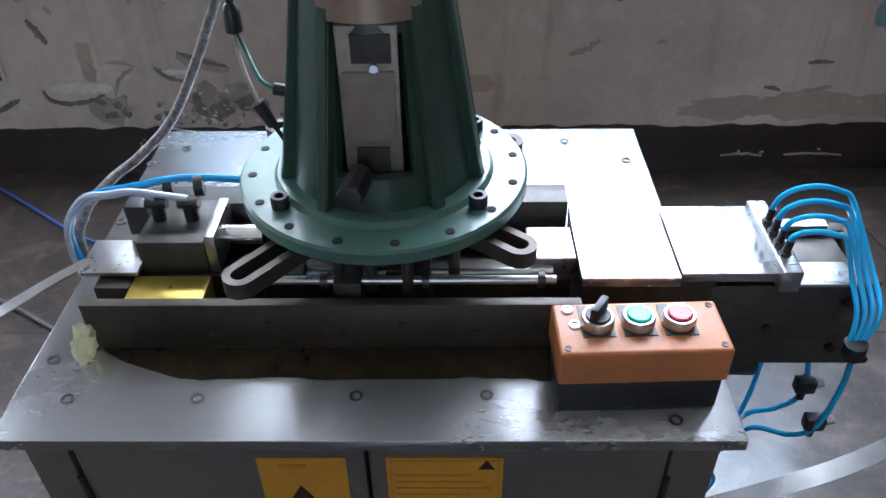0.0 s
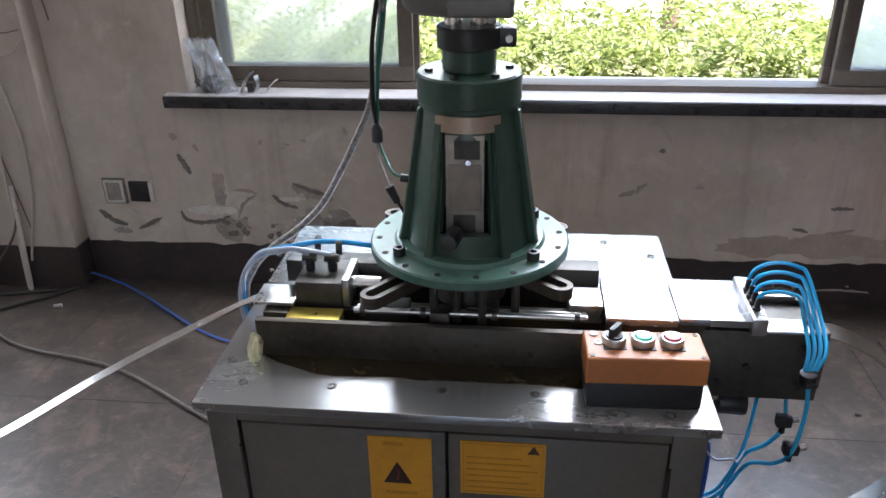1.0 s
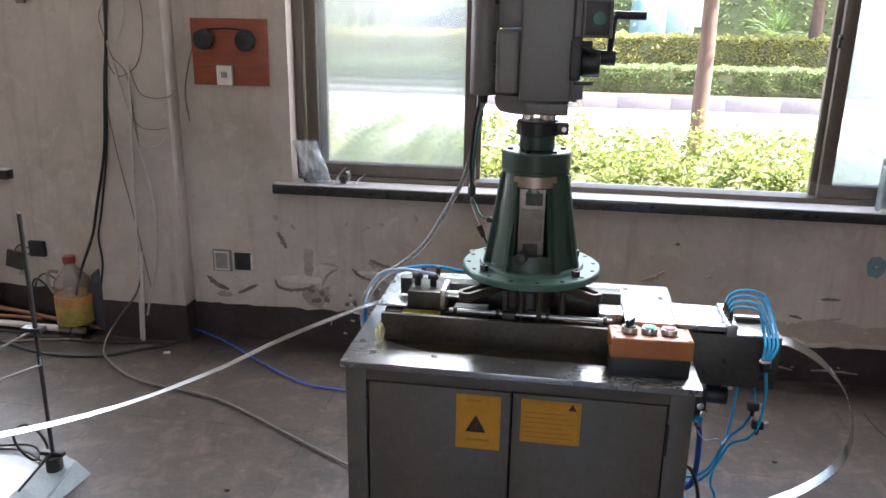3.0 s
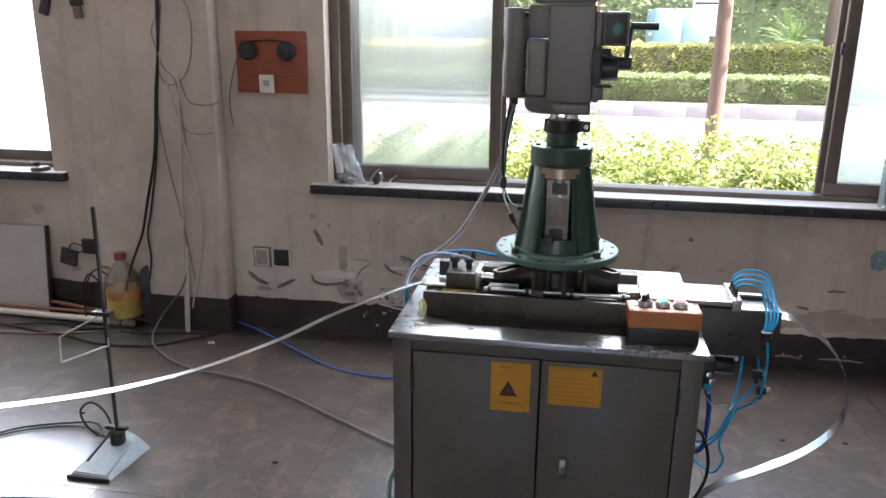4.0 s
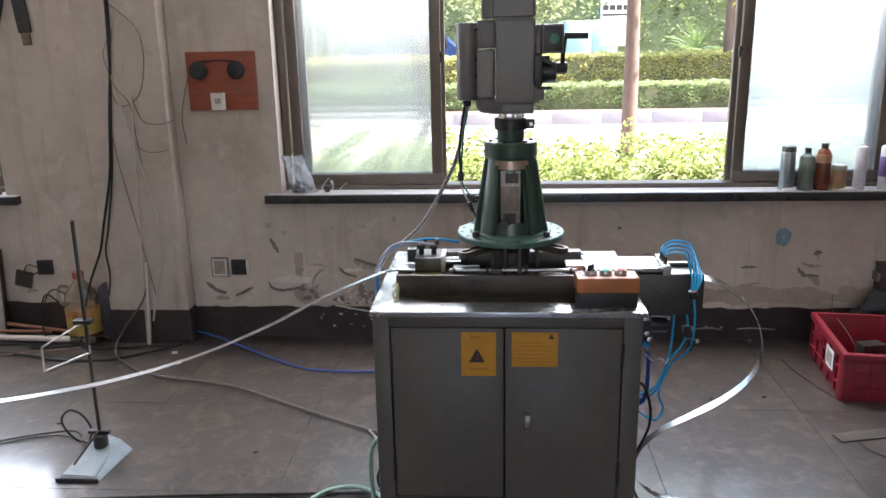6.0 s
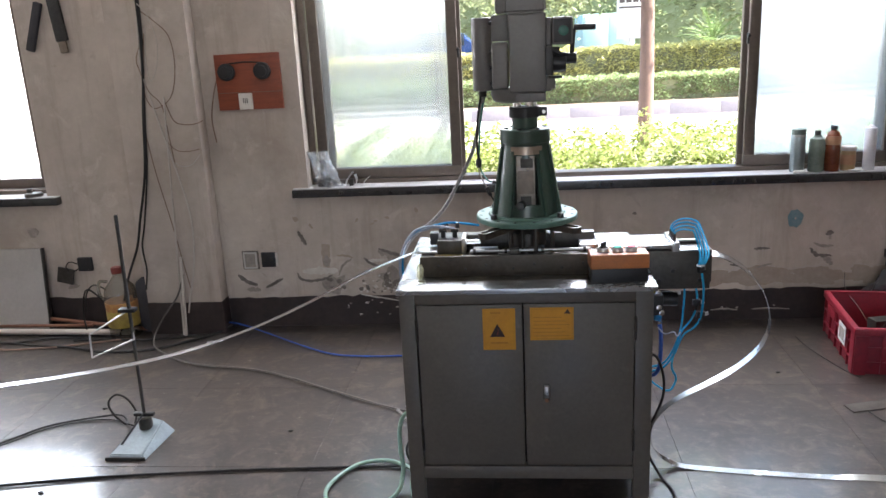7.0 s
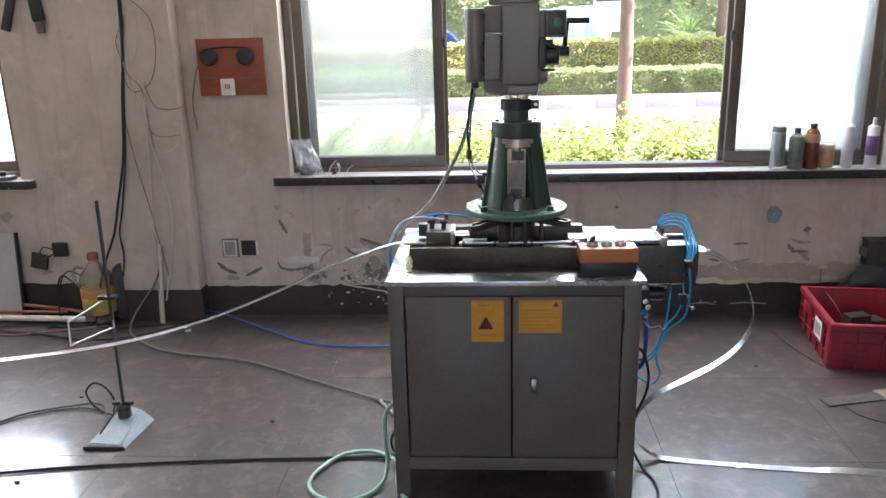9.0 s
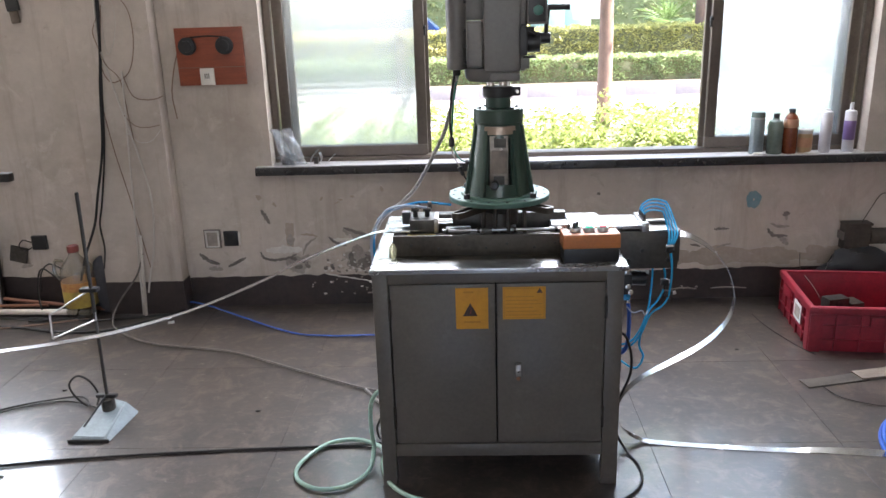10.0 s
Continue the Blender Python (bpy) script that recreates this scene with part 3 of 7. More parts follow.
    # stained brownish zone low on the wall, where damp has risen
    for i, (x, z, w, h) in enumerate(((1.10, 0.225, 0.42, 0.10), (1.36, 0.215, 0.36, 0.11), (0.85, 0.215, 0.36, 0.09), (1.62, 0.22, 0.30, 0.12))):
        flake(x, z, w, h, "peel_brown", 610 + i, wall, 0, pts=64)
    bm = B()                                            # round blotch of blue paint with a worn centre
    ring = []
    for k in range(3):
        row = []
        for i in range(32):
            a = 2 * math.pi * i / 32
            r = (0.0045, 0.024, 0.036)[k] * (1 + (0.10 + 0.06 * k) * noise.noise((2 * math.cos(a), 2 * math.sin(a), k)))
            row.append(bm.verts.new((1.240 + r * math.cos(a), WALL - (0.0008, 0.0030, 0.0008)[k], 0.512 + 1.22 * r * math.sin(a))))
        ring.append(row)
    for a, b in zip(ring, ring[1:]):
        for i in range(32):
            bm.faces.new((a[i], a[(i + 1) % 32], b[(i + 1) % 32], b[i]))
    part("paint_blotch", bm, "paint_blue", wall, "faded blue ring of paint")
    rng = random.Random(31)
    for i in range(70):                                 # crumbled plaster above the dark band
        x, z = rng.gauss(-0.74, 0.085), 0.17 + abs(rng.gauss(0, 0.055))
        flake(x, z, rng.uniform(0.006, 0.026), rng.uniform(0.005, 0.016), ("peel_dark_shade", "peel_mid", "peel_light", "peel_dark_shade", "peel_light")[i % 5], 300 + i, wall, rng.uniform(-40, 40), y=WALL - 0.0015 - 0.0001 * (i % 7), pts=12)
    for i in range(30):
        x, z = rng.uniform(-1.0, -0.5) if i < 26 else rng.uniform(0.9, 1.2), rng.uniform(0.05, 0.155)
        flake(x, z, rng.uniform(0.006, 0.022), rng.uniform(0.004, 0.010), "peel_mid" if i > 25 or i % 5 else "peel_light", 400 + i, wall, rng.uniform(-25, 25), y=WALL - 0.0050 - 0.0001 * (i % 5), pts=10)


def build_window(name, x0, x1, sashes, label, grime):
    """An aluminium sliding window. sashes: left edge, right edge, track depth."""
    win = thing(name, ((x0 + x1) / 2, WALL + 0.08, 0.737), label, "window", kind="structure")
    ya, yb, z0, z1 = WALL + 0.075, WALL + 0.165, 0.737, WIN_T
    for b in ((x0, x1, ya, yb, z0, z0 + 0.022), (x0, x1, ya, yb, z1 - 0.04, z1), (x0, x0 + 0.034, ya, yb, z0 + 0.022, z1 - 0.04), (x1 - 0.034, x1, ya, yb, z0 + 0.022, z1 - 0.04)):
        part("window_frame", boxed(*b, bevel=0.003), "alu_bronze", win)
    for a, b, y in sashes:
        s0, s1 = z0 + 0.024, z1 - 0.03
        sash = part("sash", boxed(a, b, y, y + 0.028, s0, s0 + 0.05, bevel=0.003), "alu_bronze", win)
        part("rail", boxed(a, b, y, y + 0.028, s1 - 0.045, s1, bevel=0.003), "alu_bronze", sash)
        for u in (a, b - 0.05):
            part("stile", boxed(u, u + 0.05, y, y + 0.028, s0 + 0.05, s1 - 0.045, bevel=0.003), "alu_bronze", sash)
        pane = part("pane", boxed(a + 0.048, b - 0.048, y + 0.011, y + 0.016, s0 + 0.048, s1 - 0.043), "pane_dusty" if (a < 0 and not grime) else "pane_grimy", sash, smooth=0)
        pane.visible_shadow = False
        for z in (s0 + 0.0485, s1 - 0.0465):
            part("gasket", boxed(a + 0.05, b - 0.05, y + 0.008, y + 0.020, z, z + 0.003), "rubber", sash, smooth=0)
        if y > WALL + 0.1 and not grime:
            continue                                    # the outer sash has no latch of its own
        u = b + 0.004 if a < (x0 + x1) / 2 else a - 0.004
        bm = B()
        box(bm, u - 0.005, u + 0.005, y - 0.002, y + 0.018, 1.335, 1.385, 0.003)
        rod(bm, (u, y + 0.002, 1.372), (u, y - 0.014, 1.372), 0.008, seg=12, bevel=0.002)
        part("latch", bm, "black_plastic", sash)
    return win


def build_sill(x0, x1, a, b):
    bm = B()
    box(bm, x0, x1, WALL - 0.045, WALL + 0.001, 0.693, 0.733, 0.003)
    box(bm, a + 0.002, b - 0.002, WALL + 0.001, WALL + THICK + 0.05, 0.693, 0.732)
    ob = solo("window_sill", bm, "sill_stone", ((x0 + x1) / 2, WALL, 0.70), "black-edged stone window sill with a dusty top, paled for sky light", "windowsill", kind="structure")
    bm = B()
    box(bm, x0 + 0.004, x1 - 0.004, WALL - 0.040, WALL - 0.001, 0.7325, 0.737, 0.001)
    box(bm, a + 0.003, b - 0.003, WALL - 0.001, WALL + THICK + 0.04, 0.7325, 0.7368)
    part("sill_top", bm, "sill_top", ob, "dusty stone top, paled for sky light")


wall = build_room()
dado("baseboard_1", -1.618, 5.4, WALL, 0.160, 1)
dado("baseboard_2", -5.4, -2.024, WALL, 0.178, 2)
dado("baseboard_3", -2.02, -1.622, 2.05, 0.172, 3, 0.003)
bm = B()
box(bm, -1.628, -1.6175, 2.05, WALL - 0.006, 0, 0.172)
solo("baseboard_4", bm, "base_paint", (-1.62, 2.1, 0), "dark painted band on the pier side", "baseboard", kind="structure")
build_flakes(wall)
build_window("window_1", WIN_L + 0.003, WIN_R - 0.003, ((WIN_L + 0.045, -0.362, WALL + 0.085), (WIN_L + 0.075, -0.345, WALL + 0.125), (1.005, WIN_R - 0.045, WALL + 0.085), (0.985, WIN_R - 0.075, WALL + 0.125)),
             "bronze aluminium sliding window standing open, dusty panes", False)
build_window("window_2", SIDE_L + 0.003, SIDE_R - 0.003, ((SIDE_L + 0.045, -3.5, WALL + 0.085), (-3.56, SIDE_R - 0.045, WALL + 0.125)), "bronze aluminium sliding window with dusty panes, closed", True)
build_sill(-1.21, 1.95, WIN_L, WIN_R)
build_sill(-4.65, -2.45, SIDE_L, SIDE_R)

# ---------------------------------------------------------------- machine cabinet
CX0, CX1, CY0, CY1 = -0.443, 0.294, 0.508, 1.06


def build_cabinet():
    c = thing("machine_cabinet", (-0.075, 0.78, 0), "grey painted steel machine cabinet with two doors and a steel top", "cabinet")
    bm = B()                                            # shell behind the doors
    box(bm, CX0 + 0.002, CX0 + 0.012, CY0 + 0.03, CY1, 0.10, 0.722)
    box(bm, CX1 - 0.012, CX1 - 0.002, CY0 + 0.03, CY1, 0.10, 0.722)
    box(bm, CX0 + 0.012, CX1 - 0.012, CY1 - 0.01, CY1, 0.10, 0.722)
    box(bm, CX0 + 0.012, CX1 - 0.012, CY0 + 0.03, CY1 - 0.01, 0.10, 0.108)
    part("body", bm, "cabinet_paint", c)
    part("door_recess", boxed(CX0 + 0.035, CX1 - 0.04, CY0 + 0.026, CY0 + 0.030, 0.14, 0.69), "door_gap", c)
    for b in ((CX0, CX0 + 0.046, 0.722), (CX1 - 0.05, CX1, 0.722)):
        part("post", boxed(b[0], b[1], CY0, CY0 + 0.03, 0.0, b[2], bevel=0.003), "cabinet_paint", c)
        part("post", boxed(b[0], b[1], CY1 - 0.04, CY1, 0.0, 0.10, bevel=0.003), "cabinet_paint", c)
    part("top_rail", boxed(CX0 + 0.046, CX1 - 0.05, CY0, CY0 + 0.03, 0.681, 0.722, bevel=0.002), "cabinet_paint", c)
    part("bottom_rail", boxed(CX0 + 0.046, CX1 - 0.05, CY0, CY0 + 0.03, 0.106, 0.148, bevel=0.002), "cabinet_paint", c)
    top = part("top_plate", boxed(-0.445, 0.300, 0.474, 1.09, 0.722, 0.737, bevel=0.002), "steel_plate", c, "ground steel top plate with light scratches")
    for x, y in ((-0.386, 0.528), (-0.251, 0.529), (-0.087, 0.532), (0.048, 0.533), (0.235, 0.50), (-0.423, 0.584), (-0.436, 0.842), (-0.44, 0.99), (-0.399, 1.034), (0.186, 1.05), (0.272, 0.993)):
        bm = turned([(0.0070, 0.7365), (0.0070, 0.7382), (0.0048, 0.7382), (0.0040, 0.7368)], x, y, 12)
        part("screw", bm, "dark_steel", top)
    for x0, x1, kind in ((-0.392, -0.0815, "left"), (-0.0770, 0.2415, "right")):
        d = part("door", boxed(x0, x1, CY0 + 0.001, CY0 + 0.022, 0.1525, 0.6770, bevel=0.003), "cabinet_paint", c)
        hx = x0 - 0.003 if kind == "left" else x1 + 0.003
        for z in (0.60, 0.24):
            part("hinge", rodded((hx, CY0 - 0.001, z - 0.035), (hx, CY0 - 0.001, z + 0.035), 0.004, seg=10), "dark_steel", d)
        if kind == "right":
            bm = B()
            box(bm, -0.024, -0.004, CY0 - 0.003, CY0 + 0.001, 0.368, 0.426, 0.002)
            lock = part("lock", bm, "cabinet_paint", d)
            part("latch_lever", boxed(-0.022, -0.006, CY0 - 0.016, CY0 - 0.004, 0.385, 0.424, bevel=0.003), "steel", lock)
            part("keyhole", rodded((-0.014, CY0 - 0.004, 0.374), (-0.014, CY0 - 0.007, 0.374), 0.006), "rust_pipe", lock)
    return c


def build_stickers():
    s = solo("warning_sticker", boxed(-0.198, -0.102, CY0 - 0.0006, CY0 + 0.001, 0.537, 0.666), "sticker", (-0.15, CY0, 0.537), "yellow warning sticker with a dark triangle, on the cabinet door", "sticker", smooth=0)
    bm = B()
    prism(bm, [(-0.177, 0.578), (-0.133, 0.578), (-0.155, 0.619)], 0.001, Matrix.Translation((0, CY0 - 0.0014, 0)))
    tri = part("triangle", bm, "sticker_print", s, smooth=0)
    bm = B()
    prism(bm, [(-0.1575, 0.585), (-0.1535, 0.585), (-0.1515, 0.598), (-0.156, 0.606), (-0.1535, 0.597)], 0.0006, Matrix.Translation((0, CY0 - 0.0019, 0)))
    part("bolt_mark", bm, "cap_red", tri, smooth=0)
    for z, w in ((0.650, 0.03), (0.556, 0.05)):
        part("printed_line", boxed(-0.175, -0.175 + w, CY0 - 0.0011, CY0 - 0.0004, z, z + 0.006), "sticker_text", s, smooth=0)
    s = solo("instruction_sticker", boxed(-0.059, 0.067, CY0 - 0.0006, CY0 + 0.001, 0.566, 0.667), "sticker", (0, CY0, 0.566), "yellow instruction sticker with faint print, on the cabinet door", "sticker", smooth=0)
    bm = B()
    prism(bm, [(0.040, 0.648), (0.058, 0.648), (0.049, 0.663)], 0.001, Matrix.Translation((0, CY0 - 0.0014, 0)))
    part("triangle", bm, "sticker_print", s, smooth=0)
    for i in range(6):
        part("printed_line", boxed(-0.05, 0.056 - 0.012 * (i % 3), CY0 - 0.0011, CY0 - 0.0004, 0.578 + i * 0.0115, 0.5805 + i * 0.0115), "sticker_text", s, smooth=0)
    for b in ((-0.055, 0.063, 0.5700, 0.5712), (-0.055, 0.063, 0.6618, 0.663), (-0.055, -0.0538, 0.5712, 0.6618), (0.0618, 0.063, 0.5712, 0.6618)):
        part("border", boxed(b[0], b[1], CY0 - 0.0011, CY0 - 0.0004, b[2], b[3]), "sticker_text", s, smooth=0)


build_cabinet()
build_stickers()

# ---------------------------------------------------------------- tooling on the plate


def stadium(bm, p0, p1, r, slot, z0, z1, seg=10):
    """A bar with round ends and a slot through it, from p0 to p1 in plan."""
    p0, p1 = Vector((*p0, 0)), Vector((*p1, 0))
    d = (p1 - p0).normalized()
    s = Vector((-d.y, d.x, 0))

    def ring(rad, a, b):
        pts = [b + rad * (math.cos(t) * d + math.sin(t) * s) for t in [math.pi * (-0.5 + k / seg) for k in range(seg + 1)]]
        pts += [a + rad * (math.cos(t) * d + math.sin(t) * s) for t in [math.pi * (0.5 + k / seg) for k in range(seg + 1)]]
        return pts
    rows = []
    for pts in (ring(r, p0, p1), ring(slot, p0 + d * 0.02, p1)):
        rows.append([[bm.verts.new((q.x, q.y, z)) for q in pts] for z in (z0, z1)])
    n = len(rows[0][0])
    for i in range(n):
        j = (i + 1) % n
        (o0, o1), (i0, i1) = rows
        bm.faces.new((o0[i], o0[j], o1[j], o1[i]))
        bm.faces.new((i0[j], i0[i], i1[i], i1[j]))
        bm.faces.new((o1[i], o1[j], i1[j], i1[i]))
        bm.faces.new((o0[j], o0[i], i0[i], i0[j]))


def build_tooling():
    t = thing("feed_table", (-0.12, 0.70, 0.737), "oily dark steel guide trough with bright rods on the plate", "machine tool")
    part("front_bar", boxed(-0.385, 0.150, 0.602, 0.614, 0.737, 0.800, bevel=0.0015), "oily_steel", t)
    part("back_bar", boxed(-0.345, 0.150, 0.752, 0.790, 0.737, 0.828, bevel=0.002), "dark_steel", t)
    part("bed", boxed(-0.365, 0.150, 0.612, 0.752, 0.737, 0.752, bevel=0.001), "dark_steel", t)
    part("end_block", boxed(-0.385, -0.345, 0.640, 0.700, 0.752, 0.792, bevel=0.002), "oily_steel", t)
    part("slide_rail", boxed(-0.39, 0.148, 0.668, 0.700, 0.752, 0.786, bevel=0.002), "oily_steel", t)
    for y, z in ((0.636, 0.806), (0.662, 0.796)):
        part("guide_rod", rodded((-0.235, y, z), (0.125, y, z), 0.0050, seg=12), "steel", t, "polished steel rod")
    for x in (-0.225, -0.13, -0.02, 0.105):
        part("rod_collar", rodded((x, 0.636, 0.806), (x + 0.008, 0.636, 0.806), 0.009, seg=12), "dark_steel", t)
    for x0, x1, y in ((-0.225, -0.15, 0.640), (-0.115, -0.085, 0.622), (-0.06, -0.01, 0.645)):
        part("die_block", boxed(x0, x1, y, y + 0.03, 0.752, 0.812, bevel=0.002), "dark_steel", t)
    part("stop_block", boxed(0.098, 0.150, 0.665, 0.725, 0.780, 0.812, bevel=0.003), "steel", t, "bright steel stop block")
    part("brass_tray", boxed(-0.345, -0.258, 0.618, 0.662, 0.753, 0.792, bevel=0.003), "brass", t, "yellow oily brass guide")
    part("brass_strip", boxed(-0.01, 0.105, 0.616, 0.636, 0.753, 0.772, bevel=0.003), "brass", t)
    part("film_scrap", rag(-0.385, 0.588, 0.738), "scrap_film", t, "crumpled yellowish plastic film scrap")
    bm = B()                                            # oil crept out along the bar's foot, its dark colour also painting the bar's reflection
    n = 70
    edge = []
    for i in range(n + 1):
        x = -0.375 + 0.50 * i / n
        w = 0.046 * min(1.0, 5.0 * i / n) ** 0.7 * (1 + 0.16 * noise.noise((x * 14, 2, 0)) + 0.08 * noise.noise((x * 50, 4, 0)))
        edge.append((x, 0.6018 - w))
    front = [bm.verts.new((x, y, 0.7378)) for x, y in edge]
    rear = [bm.verts.new((x, 0.6018, 0.7378)) for x, y in edge]
    for i in range(n):
        bm.faces.new((front[i], front[i + 1], rear[i + 1], rear[i]))
    for f in bmesh.ops.extrude_face_region(bm, geom=list(bm.faces))["geom"]:
        if isinstance(f, bmesh.types.BMVert):
            f.co.z -= 0.0006
    part("oil_bar_reflection", bm, "oil_and_reflection", t, "dark brown oil film with the bar's painted reflection on the plate", smooth=0)
    for i in range(7):
        x = -0.33 + 0.072 * i + 0.01 * (i % 2)
        part("bar_screw", rodded((x, 0.6025, 0.772 - 0.012 * (i % 2)), (x, 0.5995, 0.772 - 0.012 * (i % 2)), 0.0042, seg=10), "rubber", t)
    c = thing("clamp_cylinder", (-0.30, 0.71, 0.79), "dark steel clamp block with small air cylinder at the strip inlet", "pneumatic clamp")
    part("block", boxed(-0.338, -0.262, 0.670, 0.755, 0.786, 0.832, bevel=0.003), "dark_steel", c)
    part("cap", boxed(-0.262, -0.250, 0.672, 0.75, 0.788, 0.838, bevel=0.002), "steel", c)
    part("ram", rodded((-0.250, 0.712, 0.812), (-0.205, 0.712, 0.812), 0.012), "bright_steel", c)
    part("guide_plate", boxed(-0.405, -0.338, 0.655, 0.715, 0.796, 0.802, bevel=0.001), "steel", c)
    part("side_lug", boxed(-0.365, -0.338, 0.72, 0.75, 0.805, 0.845, bevel=0.003), "black_plastic", c)
    for x in (-0.322, -0.285):
        f = part("air_fitting", rodded((x, 0.715, 0.832), (x, 0.715, 0.856), 0.008, seg=10), "black_plastic", c)
        part("collar", rodded((x - 0.012, 0.715, 0.854), (x + 0.012, 0.715, 0.854), 0.0065, seg=10), "dark_steel", f)
    return t


def rag(x, y, z):
    bm = B()
    made = bmesh.ops.create_icosphere(bm, subdivisions=3, radius=1.0)["verts"]
    for v in made:
        k = 1 + 0.5 * noise.noise(v.co * 2.3)
        v.co = Vector((x + v.co.x * 0.010 * k, y + v.co.y * 0.018 * k, max(z, z + 0.018 + v.co.z * 0.026 * k)))
    return bm


AX, AY = -0.060, 0.712


def build_bell():
    b = thing("bell_housing", (AX, AY, 0.79), "green painted cast bell housing with drilled flange under the drill head", "machine base")
    bm = B()
    lathe(bm, [(0.095, 0.888), (0.150, 0.888), (0.1545, 0.890), (0.1545, 0.902), (0.152, 0.905), (0.118, 0.905), (0.114, 0.911), (0.095, 0.911)], AX, AY, 56)
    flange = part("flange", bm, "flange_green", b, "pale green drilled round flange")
    for i in range(16):
        a = 2 * math.pi * (i + 0.35) / 16
        part("bolt_hole", rodded((AX + 0.141 * math.cos(a), AY + 0.141 * math.sin(a), 0.900), (AX + 0.141 * math.cos(a), AY + 0.141 * math.sin(a), 0.9058), 0.0048, seg=10), "door_gap", flange)
    for a in (218, 322, 38, 142):
        x, y = AX + 0.126 * math.cos(radians(a)), AY + 0.126 * math.sin(radians(a))
        part("socket_bolt", turned([(0.0095, 0.904), (0.0095, 0.916), (0.0088, 0.918), (0.005, 0.918), (0.005, 0.912)], x, y, 16), "black_plastic", flange)
    # the conical shell, open in front
    zs = [0.908, 0.922, 0.945, 1.082, 1.098, 1.122]
    n = 60
    rad = lambda z: 0.099 - (z - 0.908) * (0.099 - 0.068) / (1.122 - 0.908)
    front = lambda i: 17.5 <= (i + 0.5) * 6 / 6 and abs(((i + 0.5) * 360 / n) - 272) < 25
    bm = B()
    grid = {}
    for k, z in enumerate(zs):
        for i in range(n):
            a = 2 * math.pi * i / n
            for w, r in enumerate((rad(z), rad(z) - 0.012)):
                grid[k, i, w] = bm.verts.new((AX + r * math.cos(a), AY + r * math.sin(a), z))
    hole = lambda k, i: k in (2,) and front(i % n)
    for k in range(len(zs) - 1):
        for i in range(n):
            j = (i + 1) % n
            if hole(k, i):
                continue
            bm.faces.new((grid[k, i, 0], grid[k, j, 0], grid[k + 1, j, 0], grid[k + 1, i, 0]))
            bm.faces.new((grid[k, j, 1], grid[k, i, 1], grid[k + 1, i, 1], grid[k + 1, j, 1]))
            if hole(k, i + 1):
                bm.faces.new((grid[k, j, 0], grid[k, j, 1], grid[k + 1, j, 1], grid[k + 1, j, 0]))
            if hole(k, (i - 1) % n):
                bm.faces.new((grid[k, i, 1], grid[k, i, 0], grid[k + 1, i, 0], grid[k + 1, i, 1]))
            if k > 0 and hole(k - 1, i):
                bm.faces.new((grid[k, i, 0], grid[k, j, 0], grid[k, j, 1], grid[k, i, 1]))
            if k < len(zs) - 2 and hole(k + 1, i):
                bm.faces.new((grid[k + 1, j, 0], grid[k + 1, i, 0], grid[k + 1, i, 1], grid[k + 1, j, 1]))
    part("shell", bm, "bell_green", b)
    for a in (240, 304, 196, 344, 20, 90, 160):
        bm = B()
        c, s = math.cos(radians(a)), math.sin(radians(a))
        w = 0.007
        prof = [(0.090, 0.909), (0.111, 0.909), (0.106, 0.93), (0.076, 1.115), (0.060, 1.118)]
        va = [bm.verts.new((AX + r * c - s * w, AY + r * s + c * w, z)) for r, z in prof]
        vb = [bm.verts.new((AX + r * c + s * w, AY + r * s - c * w, z)) for r, z in prof]
        bm.faces.new(va)
        bm.faces.new(list(reversed(vb)))
        for i in range(5):
            bm.faces.new((va[i], vb[i], vb[(i + 1) % 5], va[(i + 1) % 5]))
        bmesh.ops.bevel(bm, geom=list(bm.edges), offset=0.002, segments=2, affect="EDGES")
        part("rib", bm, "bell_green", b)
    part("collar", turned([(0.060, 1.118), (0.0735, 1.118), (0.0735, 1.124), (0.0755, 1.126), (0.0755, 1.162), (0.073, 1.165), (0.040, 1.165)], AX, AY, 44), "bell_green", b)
    for i in range(6):
        a = 2 * math.pi * (i + 0.2) / 6
        part("cap_screw", rodded((AX + 0.058 * math.cos(a), AY + 0.058 * math.sin(a), 1.160), (AX + 0.058 * math.cos(a), AY + 0.058 * math.sin(a), 1.169), 0.006, seg=12), "black_plastic", b)
    bm = B()
    arc = [radians(236 + 6 * i) for i in range(13)]
    rows = [[bm.verts.new((AX + r * math.cos(a), AY + r * math.sin(a), z)) for a in arc] for r, z in ((0.070, 1.094), (0.0785, 1.094), (0.0770, 1.117), (0.068, 1.117))]
    for i in range(12):
        for k in range(4):
            bm.faces.new((rows[k][i], rows[k][i + 1], rows[(k + 1) % 4][i + 1], rows[(k + 1) % 4][i]))
    bm.faces.new([r[0] for r in rows])
    bm.faces.new([r[-1] for r in reversed(rows)])
    part("band", bm, "copper_band", b, "coppery metal strap")
    shaft = part("shaft", turned([(0.034, 0.90), (0.034, 0.965), (0.040, 0.97), (0.040, 1.045), (0.030, 1.05), (0.030, 1.12)], AX, AY - 0.018, 28), "dark_steel", b, "worn grey metal shaft")
    part("guard_plate", boxed(AX - 0.029, AX + 0.026, AY - 0.072, AY - 0.066, 0.938, 1.090, bevel=0.001), "tag_plate", shaft, "scuffed bright plate in the housing window")
    part("key_block", boxed(AX - 0.025, AX + 0.022, AY - 0.076, AY - 0.072, 0.978, 1.048, bevel=0.001), "tag_label", shaft)
    part("slot", boxed(AX - 0.016, AX + 0.020, AY - 0.0745, AY - 0.071, 1.056, 1.083), "dark_steel", shaft)
